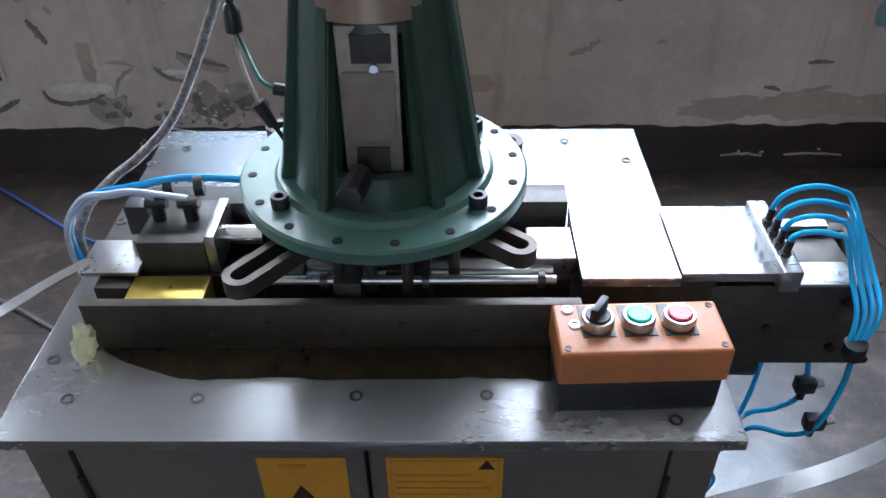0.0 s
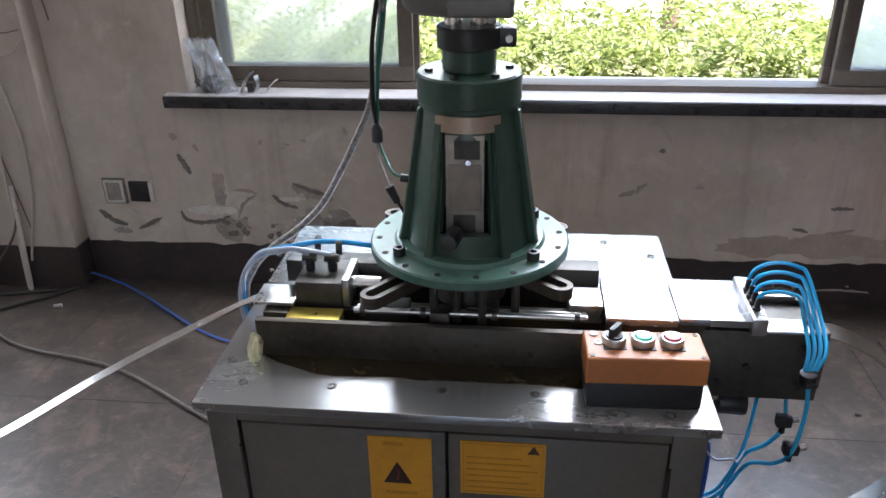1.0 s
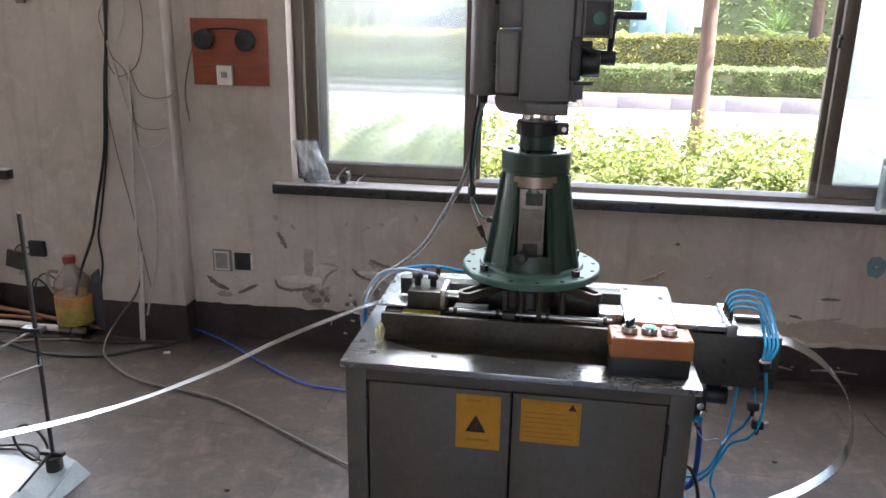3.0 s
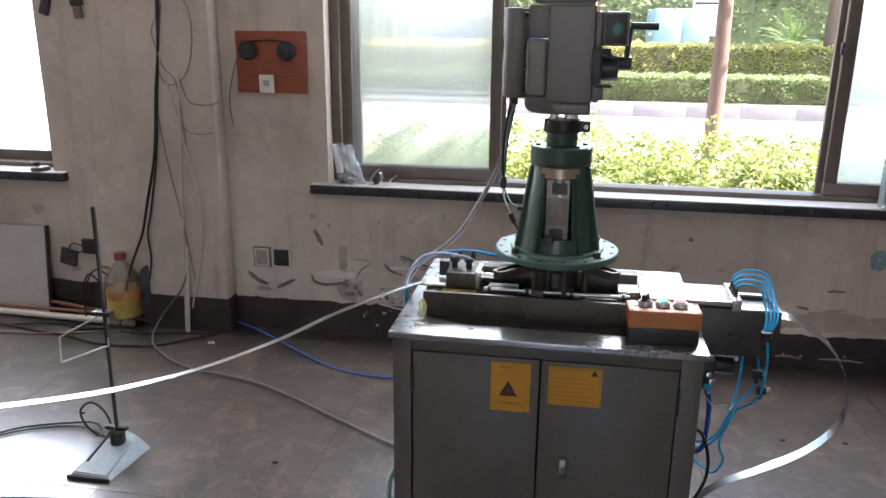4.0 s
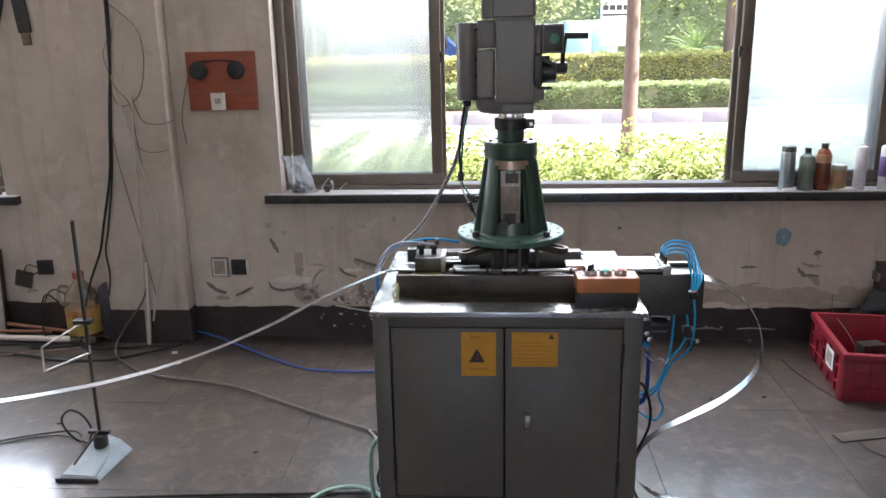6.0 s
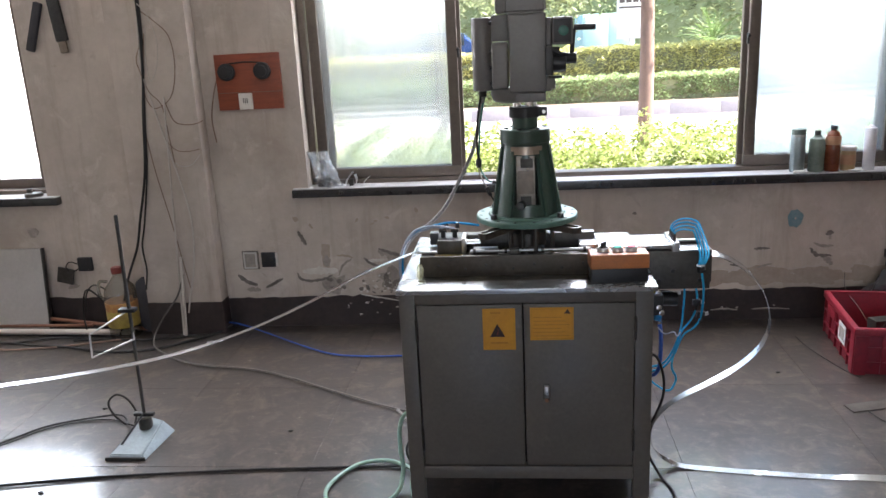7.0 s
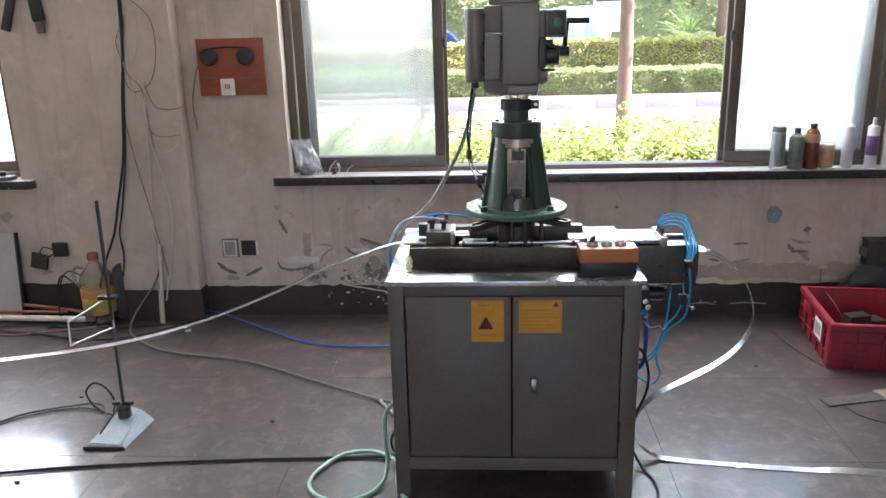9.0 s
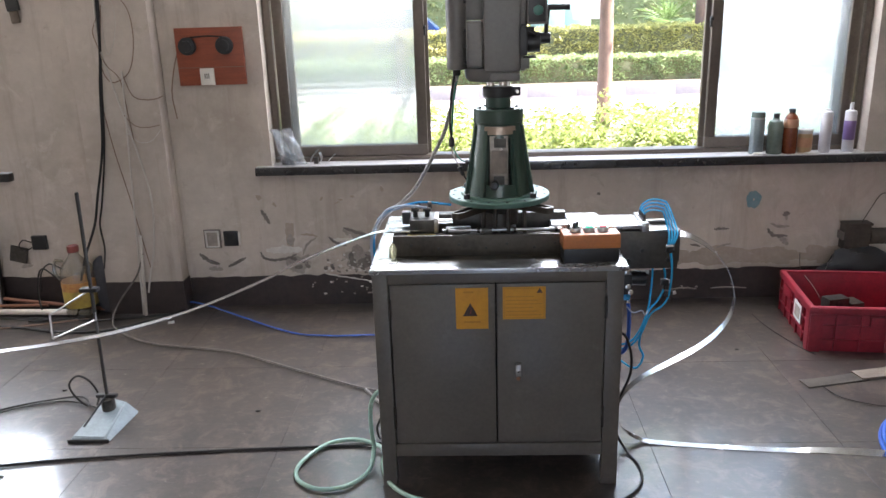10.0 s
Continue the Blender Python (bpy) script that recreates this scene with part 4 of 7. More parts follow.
    part("slot", boxed(AX - 0.018, AX + 0.014, AY - 0.0745, AY - 0.071, 0.944, 0.970), "dark_steel", shaft)
    part("screw", rodded((AX + 0.004, AY - 0.072, 1.052), (AX + 0.004, AY - 0.078, 1.052), 0.004, seg=10), "bright_steel", shaft)
    part("set_screw", rodded((AX - 0.014, AY - 0.085, 0.947), (AX - 0.020, AY - 0.138, 0.954), 0.0125, seg=9, bevel=0.003), "black_plastic", b)
    part("hub", turned([(0.050, 0.800), (0.058, 0.806), (0.058, 0.85), (0.085, 0.880), (0.085, 0.889)], AX, AY, 32), "dark_steel", b)
    for x, y in ((-0.11, 0.645), (-0.035, 0.635), (0.015, 0.66), (-0.075, 0.64)):
        part("stud", rodded((x, y, 0.79), (x, y, 0.889), 0.007, seg=10), "dark_steel", b)
    for p1 in ((-0.187, 0.553), (0.080, 0.598), (-0.20, 0.84), (0.08, 0.80)):
        bm = B()
        stadium(bm, (AX + 0.3 * (p1[0] - AX), AY + 0.3 * (p1[1] - AY)), p1, 0.017, 0.0085, 0.866, 0.884)
        part("slotted_foot", bm, "oily_steel", b, "slotted steel foot", smooth=30)
    return b


def build_head():
    h = thing("drill_head", (AX, AY, 1.165), "grey enamelled drill press head with side motor and crank handle", "drill press")
    part("sleeve", turned([(0.036, 1.165), (0.0385, 1.168), (0.0385, 1.20)], AX, AY, 32), "bell_green", h, "green painted spindle sleeve")
    bm = B()
    lathe(bm, [(0.044, 1.197), (0.046, 1.199), (0.046, 1.226), (0.044, 1.228)], AX, AY, 32)
    box(bm, AX + 0.030, AX + 0.066, AY - 0.016, AY + 0.016, 1.199, 1.226, 0.004)
    clamp = part("clamp_ring", bm, "black_plastic", h, "black split clamp ring")
    part("clamp_screw", rodded((AX + 0.056, AY - 0.024, 1.212), (AX + 0.056, AY + 0.02, 1.212), 0.005), "steel", clamp)
    for x in (AX - 0.022, AX + 0.014):
        part("spindle", rodded((x, AY - 0.006, 1.225), (x, AY - 0.006, 1.262), 0.0125, seg=20), "bright_steel", h, "bright steel spindle")
    part("spindle_core", rodded((AX + 0.03, AY + 0.01, 1.225), (AX + 0.03, AY + 0.01, 1.262), 0.007, seg=14), "steel", h)
    body = part("gear_case", boxed(-0.102, 0.004, 0.655, 0.775, 1.272, 1.492, bevel=0.005, seg=3), "head_grey", h)
    part("side_boss", boxed(0.004, 0.020, 0.672, 0.765, 1.272, 1.478, bevel=0.005), "head_grey", h)
    part("lower_bowl", turned([(0.050, 1.241), (0.066, 1.244), (0.074, 1.252), (0.077, 1.266), (0.077, 1.282)], -0.081, 0.735, 40), "head_grey", h)
    part("nose", boxed(-0.088, 0.002, 0.658, 0.74, 1.244, 1.271, bevel=0.006, seg=3), "head_grey", h)
    part("belt_box", boxed(-0.152, -0.103, 0.660, 0.762, 1.284, 1.416, bevel=0.010, seg=4), "head_grey", h)
    part("motor_bracket", boxed(-0.152, -0.102, 0.70, 0.75, 1.418, 1.492, bevel=0.004), "head_grey", h)
    bm = B()
    rod(bm, (-0.180, 0.712, 1.279), (-0.180, 0.712, 1.486), 0.030, seg=32, bevel=0.004)
    motor = part("motor", bm, "head_grey", h)
    part("terminal", boxed(-0.160, -0.149, 0.702, 0.72, 1.425, 1.48, bevel=0.003), "black_plastic", motor)
    part("terminal", boxed(-0.160, -0.150, 0.70, 0.715, 1.288, 1.305, bevel=0.003), "black_plastic", motor)
    part("cable_gland", rodded((-0.182, 0.712, 1.262), (-0.182, 0.712, 1.282), 0.011), "rubber", motor)
    sw = part("switch_box", boxed(0.021, 0.080, 0.662, 0.742, 1.402, 1.478, bevel=0.004), "head_grey", h)
    part("switch_plate", boxed(0.026, 0.074, 0.6585, 0.663, 1.408, 1.472, bevel=0.001), "black_plastic", sw)
    part("switch_knob", rodded((0.053, 0.660, 1.440), (0.053, 0.648, 1.440), 0.014, seg=24, bevel=0.002), "thin_green", sw, "dark green start button")
    crank = part("crank", tubed([(0.079, 0.70, 1.360), (0.0805, 0.70, 1.40), (0.085, 0.70, 1.444)], 0.0065), "black_plastic", h)
    part("crank_hub", rodded((0.056, 0.70, 1.362), (0.092, 0.70, 1.362), 0.0155, bevel=0.003), "black_plastic", crank)
    part("grip", rodded((0.084, 0.70, 1.447), (0.147, 0.70, 1.446), 0.0085, seg=16, bevel=0.002), "black_plastic", crank, "black cylindrical grip")
    k = part("depth_stop", boxed(0.0, 0.022, 0.64, 0.69, 1.318, 1.398, bevel=0.003), "black_plastic", h)
    part("stop_knob", rodded((0.022, 0.675, 1.352), (0.060, 0.675, 1.352), 0.028, seg=20, bevel=0.003), "black_plastic", k, "black ribbed knob")
    part("stop_sleeve", rodded((0.020, 0.668, 1.382), (0.042, 0.668, 1.382), 0.014, seg=20), "rubber", k)
    part("stop_pin", rodded((0.010, 0.66, 1.312), (0.048, 0.66, 1.312), 0.004, seg=10), "dark_steel", k)
    for z in (1.300, 1.345, 1.390, 1.470):
        part("bolt", rodded((-0.158, 0.675, z), (-0.150, 0.675, z), 0.0055, seg=10), "black_plastic", motor)
    part("stop_lever", rodded((0.008, 0.652, 1.392), (0.048, 0.650, 1.374), 0.0065, seg=12, bevel=0.001), "black_plastic", k)
    part("ear", boxed(0.004, 0.022, 0.66, 0.70, 1.388, 1.404, bevel=0.003), "black_plastic", k)
    part("side_plate", boxed(0.003, 0.030, 0.67, 0.72, 1.278, 1.312, bevel=0.003), "head_grey", h)
    bm = B()
    made = bmesh.ops.create_cube(bm, size=1.0)["verts"]
    for v in made:
        w = 0.061 if v.co.z < 0 else 0.050
        v.co = Vector((-0.055 + v.co.x * 2 * w, 0.715 + v.co.y * 0.12, 1.492 if v.co.z < 0 else 1.76))
    bmesh.ops.bevel(bm, geom=list(bm.edges), offset=0.008, segments=3, affect="EDGES")
    part("pulley_cover", bm, "head_grey", h)
    part("cover_lid", boxed(-0.14, -0.05, 0.69, 0.79, 1.495, 1.62, bevel=0.01), "head_grey", h)
    return h


def build_control_box():
    # set a little askew on the plate's corner
    c = thing("control_box", (0.197, 0.5475, 0.737), "orange and black push-button control box on the plate corner", "control box", rz=2.0)
    base = part("base", boxed(-0.080, 0.080, -0.034, 0.034, 0.0, 0.041, bevel=0.004), "black_plastic", c, "black plastic lower half", local=True)
    cover = part("cover", boxed(-0.083, 0.083, -0.036, 0.036, 0.041, 0.0835, bevel=0.004, seg=3), "orange_plastic", c, "orange plastic cover", local=True)
    for x, y in ((-0.075, -0.028), (0.075, -0.028), (0.075, 0.028)):
        part("cover_screw", turned([(0.0035, 0.083), (0.0035, 0.0843), (0.0015, 0.0838)], x, y, 10), "dark_steel", cover, local=True)
    for x, y in ((-0.068, 0.026), (-0.064, 0.004)):
        part("lamp_ring", turned([(0.0062, 0.083), (0.0062, 0.0852), (0.003, 0.0852), (0.003, 0.0842)], x, y, 16), "white_plastic", cover, local=True)
    for x, mat, name in ((-0.042, "black_plastic", "selector_switch"), (-0.002, "green_button", "green_button"), (0.038, "red_button", "red_button")):
        part("legend_plate", boxed(x - 0.016, x + 0.016, -0.014, 0.030, 0.0834, 0.0846), "dark_steel", cover, local=True)
        bezel = part("bezel", turned([(0.0165, 0.0844), (0.0165, 0.092), (0.0150, 0.0955), (0.0128, 0.0955), (0.0122, 0.093)], x, 0.004, 28), "steel", c, "dull chrome bezel ring", local=True)
        if name == "selector_switch":
            part(name, turned([(0.0128, 0.0925), (0.0128, 0.097), (0.012, 0.098)], x, 0.004, 24), mat, bezel, local=True)
            m = Matrix.Translation((x, 0.004, 0)) @ Matrix.Rotation(radians(-35), 4, "Z")
            part("pointer", boxed(-0.004, 0.004, -0.013, 0.014, 0.096, 0.112, bevel=0.0025, m=m), mat, bezel, local=True)
        else:
            part(name, turned([(0.0122, 0.0925), (0.0122, 0.0968), (0.0105, 0.0978)], x, 0.004, 28), mat, bezel, "%s push button" % name.split("_")[0], local=True, smooth=14)
    return c


def build_feeder():
    f = thing("strip_feeder", (0.30, 0.69, 0.737), "dark steel air strip feeder with bright top plates overhanging the cabinet", "strip feeder")
    part("bed", boxed(0.152, 0.300, 0.640, 0.760, 0.737, 0.800, bevel=0.002), "dark_steel", f)
    part("front_plate", boxed(0.296, 0.480, 0.640, 0.656, 0.672, 0.792, bevel=0.0015), "dark_steel", f)
    part("back_plate", boxed(0.302, 0.480, 0.742, 0.758, 0.672, 0.792, bevel=0.0015), "dark_steel", f)
    part("belly", boxed(0.302, 0.475, 0.656, 0.742, 0.676, 0.74, bevel=0.002), "oily_steel", f)
    part("top_plate", boxed(0.152, 0.2585, 0.630, 0.765, 0.800, 0.812, bevel=0.0015), "steel_plate", f, "bright ground steel plate")
    part("top_plate", boxed(0.2615, 0.366, 0.640, 0.768, 0.798, 0.810, bevel=0.0015), "steel_plate", f, "bright ground steel plate")
    part("valve_block", boxed(0.366, 0.388, 0.632, 0.768, 0.790, 0.818, bevel=0.002), "steel_plate", f)
    part("exit_plate", boxed(0.388, 0.455, 0.640, 0.68, 0.788, 0.794, bevel=0.001), "steel_plate", f)
    part("end_plate", boxed(0.474, 0.486, 0.648, 0.752, 0.69, 0.79, bevel=0.002), "dark_steel", f)
    part("slide_block", boxed(0.40, 0.468, 0.69, 0.742, 0.742, 0.785, bevel=0.003), "dark_steel", f)
    part("top_clip", boxed(0.392, 0.46, 0.744, 0.758, 0.792, 0.797), "steel", f)
    for y in (0.662, 0.682, 0.702, 0.722):
        n = part("nozzle", rodded((0.376, y, 0.815), (0.378, y, 0.838), 0.0045, seg=10), "black_plastic", f)
        part("nut", rodded((0.376, y, 0.817), (0.376, y, 0.823), 0.0065, seg=6), "dark_steel", n)
    for x, z in ((0.37, 0.73), (0.33, 0.70), (0.45, 0.70), (0.45, 0.77)):
        part("cap_screw", rodded((x, 0.641, z), (x, 0.636, z), 0.006, seg=12), "black_plastic", f)
    return f


build_tooling()
build_bell()
build_head()
build_control_box()
build_feeder()

# ---------------------------------------------------------------- strip, hoses and tubes of the machine


def build_strip():
    side = Vector((0.66, -0.75, 0)) * 0.012
    turn = Vector((0.64, -0.74, 0.16)) * 0.012
    flat = Vector((0, 1, 0)) * 0.012
    bm = B()
    ribbon(bm, [((-0.27, 0.70, 0.7995), flat), ((-0.33, 0.70, 0.7995), flat), ((-0.40, 0.683, 0.797), flat), ((-0.497, 0.581, 0.784), -turn), ((-0.580, 0.480, 0.770), -turn), ((-0.690, 0.380, 0.733), -turn), ((-0.853, 0.297, 0.683), -turn),
                ((-1.045, 0.214, 0.648), -side), ((-1.244, 0.090, 0.653), -side), ((-1.437, -0.074, 0.689), -side), ((-1.623, -0.252, 0.739), -side), ((-2.05, -0.68, 0.86), -side), ((-2.7, -1.35, 1.0), -side)])
    strip = solo("steel_strip", bm, "strip_steel", (-0.9, 0.3, 0.7), "bright thin steel strip sagging towards the clamp", "metal strip")
    w = 0.0150
    bm = B()
    ribbon(bm, [((0.478, 0.700, 0.768), Vector((0, w, 0.004))), ((0.53, 0.700, 0.755), Vector((0, w * 0.92, w * 0.40))), ((0.595, 0.700, 0.715), Vector((0, w * 0.92, w * 0.40))), ((0.650, 0.700, 0.650), Vector((0.001, w * 0.97, w * 0.2))),
                ((0.678, 0.702, 0.570), Vector((0.002, w, 0.003))), ((0.678, 0.706, 0.500), Vector((0.002, w, 0.006))), ((0.645, 0.708, 0.435), Vector((0.004, w, 0.006))), ((0.580, 0.708, 0.376), Vector((0.003, w, 0.004))),
                ((0.490, 0.708, 0.322), Vector((0.002, w, 0.003))), ((0.405, 0.712, 0.270), Vector((0.002, w, 0.002))), ((0.345, 0.720, 0.205), Vector((-0.002, w, 0))), ((0.328, 0.730, 0.135), Vector((-0.003, w, 0))),
                ((0.350, 0.742, 0.070), Vector((-0.002, w, 0))), ((0.400, 0.750, 0.025), Vector((0.001, w, 0))), ((0.47, 0.748, 0.004), Vector((0.002, w, 0))), ((0.72, 0.712, 0.0025), Vector((0.002, w, 0))),
                ((0.90, 0.692, 0.0025), Vector((0.002, w, 0))), ((1.02, 0.680, 0.008), Vector((0.001, 0.009, 0.006))), ((1.30, 0.640, 0.012), Vector((0.001, 0.004, 0.011))), ((2.0, 0.55, 0.013), Vector((0.001, 0.003, 0.012)))])
    solo("punched_strip", bm, "strip_steel", (0.5, 0.70, 0), "bright steel strip curling down onto the floor", "metal strip")
    return strip


def hose(name, pts, r, mat, label, category="hose", group="", seg=8, sub=8):
    bm = B()
    tube(bm, pts, r, seg, sub)
    return solo(name, bm, mat, tuple(pts[0]), label, category, group)


def build_machine_hoses():
    hose("braided_cable", [(-0.182, 0.712, 1.268), (-0.191, 0.745, 1.215), (-0.222, 0.80, 1.095), (-0.261, 0.825, 1.012), (-0.322, 0.83, 0.905), (-0.374, 0.82, 0.853), (-0.408, 0.80, 0.832), (-0.448, 0.785, 0.79), (-0.468, 0.785, 0.71), (-0.466, 0.84, 0.40), (-0.470, 0.9, 0.10), (-0.52, 1.05, 0.012), (-0.585, 1.160, 0.009)],
         0.0062, "braid", "braided metal cable from the motor down the cabinet side", "cable", seg=10)
    hose("green_wire", [(-0.188, 0.714, 1.266), (-0.200, 0.72, 1.20), (-0.206, 0.73, 1.12), (-0.203, 0.735, 1.075)], 0.0035, "black_cable", "thin dark sensor wire hanging from the motor", "cable")
    c = thing("inline_connector", (-0.203, 0.735, 1.02), "black inline wire connector with thin green leads", "connector")
    part("plug", turned([(0.004, 1.045), (0.009, 1.048), (0.009, 1.068), (0.005, 1.076)], -0.203, 0.735, 14), "black_plastic", c)
    part("lead", tubed([(-0.201, 0.735, 1.047), (-0.192, 0.725, 1.030), (-0.176, 0.70, 1.012), (-0.158, 0.690, 1.006)], 0.0022), "thin_green", c)
    part("sensor_head", rodded((-0.162, 0.690, 1.007), (-0.140, 0.690, 1.003), 0.0065, seg=10, bevel=0.001), "black_plastic", c)
    part("lead", tubed([(-0.205, 0.735, 1.047), (-0.198, 0.72, 1.022), (-0.186, 0.70, 1.002), (-0.178, 0.690, 0.990)], 0.0022), "tag_plate", c)
    part("second_plug", rodded((-0.180, 0.690, 0.992), (-0.168, 0.690, 0.966), 0.0075, 0.0055, seg=12, bevel=0.001), "black_plastic", c)
    part("lead", tubed([(-0.168, 0.690, 0.967), (-0.160, 0.690, 0.952), (-0.152, 0.688, 0.935), (-0.148, 0.688, 0.912)], 0.0024), "black_cable", c)
    part("lead", tubed([(-0.202, 0.735, 1.074), (-0.197, 0.733, 1.15), (-0.188, 0.728, 1.22), (-0.17, 0.72, 1.29)], 0.0030), "thin_green", c)
    # air tubes over the plate's back to the clamp
    for i, (dy, dz, mat) in enumerate(((0.0, 0.0, "blue_tube"), (-0.01, 0.004, "clear_tube"), (0.004, -0.006, "clear_tube"))):
        end = [(-0.345, 0.73 + dy, 0.868 + dz), (-0.29, 0.74 + dy, 0.872 + dz), (-0.21, 0.755 + dy, 0.858)] if i < 1 else [(-0.375, 0.725 + dy, 0.862 + dz), (-0.345, 0.72, 0.866), (-0.322 + 0.037 * (i - 1), 0.715, 0.860)]
        hose("air_tube", [(-0.464 - 0.004 * i, 0.80, 0.60), (-0.466 - 0.004 * i, 0.77, 0.73), (-0.450, 0.75 + dy, 0.80), (-0.415, 0.74 + dy, 0.845 + dz)] + end, 0.0042, mat,
             "blue plastic air tube to the clamp" if mat == "blue_tube" else "clear plastic air tube to the clamp", "air tube", "air tubes at the clamp")
    for x in (-0.318, -0.283):
        solo("tube_clip", rodded((x, 0.738, 0.862), (x + 0.010, 0.740, 0.862), 0.0125, seg=12), "black_plastic", (x, 0.738, 0.86), "black clip round the blue air tubes", "clip", "tube clips")
    # tubes arching from the feeder's valve block
    for i, y in enumerate((0.662, 0.682, 0.702, 0.722)):
        k, a, b = i * 0.0095, 0.029 + 0.0050 * i, 0.014 + 0.0062 * i
        arc = [(0.377 + a - a * math.cos(radians(q)), y - 0.016 * (q / 180) ** 2, 0.838 + b * math.sin(radians(q))) for q in (0, 30, 60, 90, 120, 150)]
        hose("feeder_tube", [(0.377, y, 0.826)] + arc + [(0.441 + k, 0.634 + 0.3 * (y - 0.66), 0.808), (0.440 + k * 0.85, 0.602, 0.786), (0.432 + k * 0.40, 0.582, 0.757)],
             0.0031, "cyan_tube", "bright blue air tube arching from the feeder", "air tube", "feeder air tubes", sub=6)
    v = thing("tube_tie", (0.436, 0.59, 0.74), "black tape binding the blue tubes at the feeder end", "tape")
    part("wrap", rodded((0.438, 0.581, 0.764), (0.440, 0.584, 0.742), 0.0125, seg=14, bevel=0.003), "black_plastic", v)
    part("wrap_tail", boxed(0.434, 0.450, 0.570, 0.590, 0.744, 0.752, bevel=0.002), "black_plastic", v)
    for i, (x, y, z) in enumerate(((0.446, 0.650, 0.624), (0.450, 0.612, 0.600))):
        s = thing("push_fitting", (x, y, z), "black push-in air fitting hanging on blue tube", "fitting", "push-in fittings")
        part("body", boxed(x - 0.012, x + 0.012, y - 0.008, y + 0.008, z - 0.010, z + 0.010, bevel=0.003), "black_plastic", s)
        part("nut", rodded((x + 0.008, y, z), (x + 0.022, y, z + 0.004), 0.006, seg=6), "steel", s)
        part("stem", rodded((x, y, z - 0.024), (x, y, z - 0.01), 0.005, seg=10), "black_plastic", s)
    for i, pts in enumerate(([(0.425, 0.725, 0.690), (0.424, 0.722, 0.60), (0.413, 0.712, 0.507), (0.384, 0.705, 0.43), (0.355, 0.72, 0.39), (0.31, 0.745, 0.37)],
                             [(0.442, 0.584, 0.745), (0.452, 0.594, 0.68), (0.450, 0.605, 0.60), (0.438, 0.63, 0.553), (0.415, 0.680, 0.505), (0.392, 0.70, 0.43), (0.36, 0.715, 0.38), (0.31, 0.74, 0.355)],
                             [(0.436, 0.715, 0.690), (0.450, 0.675, 0.655), (0.446, 0.650, 0.61), (0.434, 0.668, 0.560), (0.411, 0.702, 0.50), (0.388, 0.70, 0.40), (0.405, 0.71, 0.345), (0.385, 0.71, 0.305), (0.35, 0.72, 0.315), (0.31, 0.74, 0.345)],
                             [(0.415, 0.702, 0.514), (0.400, 0.69, 0.500), (0.385, 0.67, 0.522), (0.36, 0.68, 0.512), (0.340, 0.69, 0.53)])):
        hose("feeder_tube", pts, 0.0022 if i == 3 else 0.0034, "cyan_tube" if i != 3 else "clear_tube", "bright blue air tube looping down beside the cabinet" if i != 3 else "clear thin air tube beside the cabinet", "air tube", "feeder air tubes")
    hose("supply_tube", [(0.345, 0.70, 0.545), (0.352, 0.70, 0.50), (0.352, 0.70, 0.42), (0.345, 0.71, 0.37), (0.325, 0.73, 0.348), (0.30, 0.75, 0.345)], 0.0065, "cobalt_cable", "dark blue air hose at the cabinet side", "hose")
    r = thing("air_regulator", (0.335, 0.70, 0.55), "small chrome and black air valve on the cabinet side", "air valve")
    part("bracket", boxed(0.292, 0.312, 0.66, 0.74, 0.40, 0.66, bevel=0.002), "dark_steel", r)
    part("body", boxed(0.312, 0.352, 0.672, 0.728, 0.575, 0.640, bevel=0.004), "black_plastic", r)
    part("gauge", rodded((0.352, 0.700, 0.622), (0.398, 0.700, 0.620), 0.023, seg=24, bevel=0.003), "black_plastic", r)
    part("gauge_rim", rodded((0.384, 0.700, 0.640), (0.408, 0.700, 0.640), 0.006, seg=10), "steel", r)
    part("elbow", rodded((0.340, 0.698, 0.575), (0.345, 0.698, 0.540), 0.010, seg=12), "bright_steel", r)
    part("collar", rodded((0.330, 0.690, 0.566), (0.348, 0.690, 0.562), 0.013, seg=12), "blue_tube", r)
    for x, z in ((0.338, 0.604), (0.346, 0.586), (0.334, 0.652)):
        part("nut", rodded((x, 0.664, z), (x, 0.676, z), 0.0095, seg=6, bevel=0.001), "bright_steel", r, "bright chrome nut")
    part("nipple", rodded((0.330, 0.69, 0.645), (0.332, 0.69, 0.660), 0.008, seg=12), "brass", r)
    hose("side_cable", [(0.30, 0.66, 0.46), (0.335, 0.66, 0.44), (0.358, 0.67, 0.37), (0.36, 0.68, 0.30), (0.34, 0.70, 0.22), (0.318, 0.72, 0.15), (0.325, 0.72, 0.07), (0.36, 0.68, 0.01), (0.385, 0.60, 0.006), (0.37, 0.50, 0.006), (0.30, 0.42, 0.006), (0.20, 0.40, 0.006)], 0.0045, "black_cable", "thin black cable drooping beside the cabinet to the floor", "cable")


fed_strip = build_strip()
build_machine_hoses()

# ---------------------------------------------------------------- floor: hoses, cables, stand


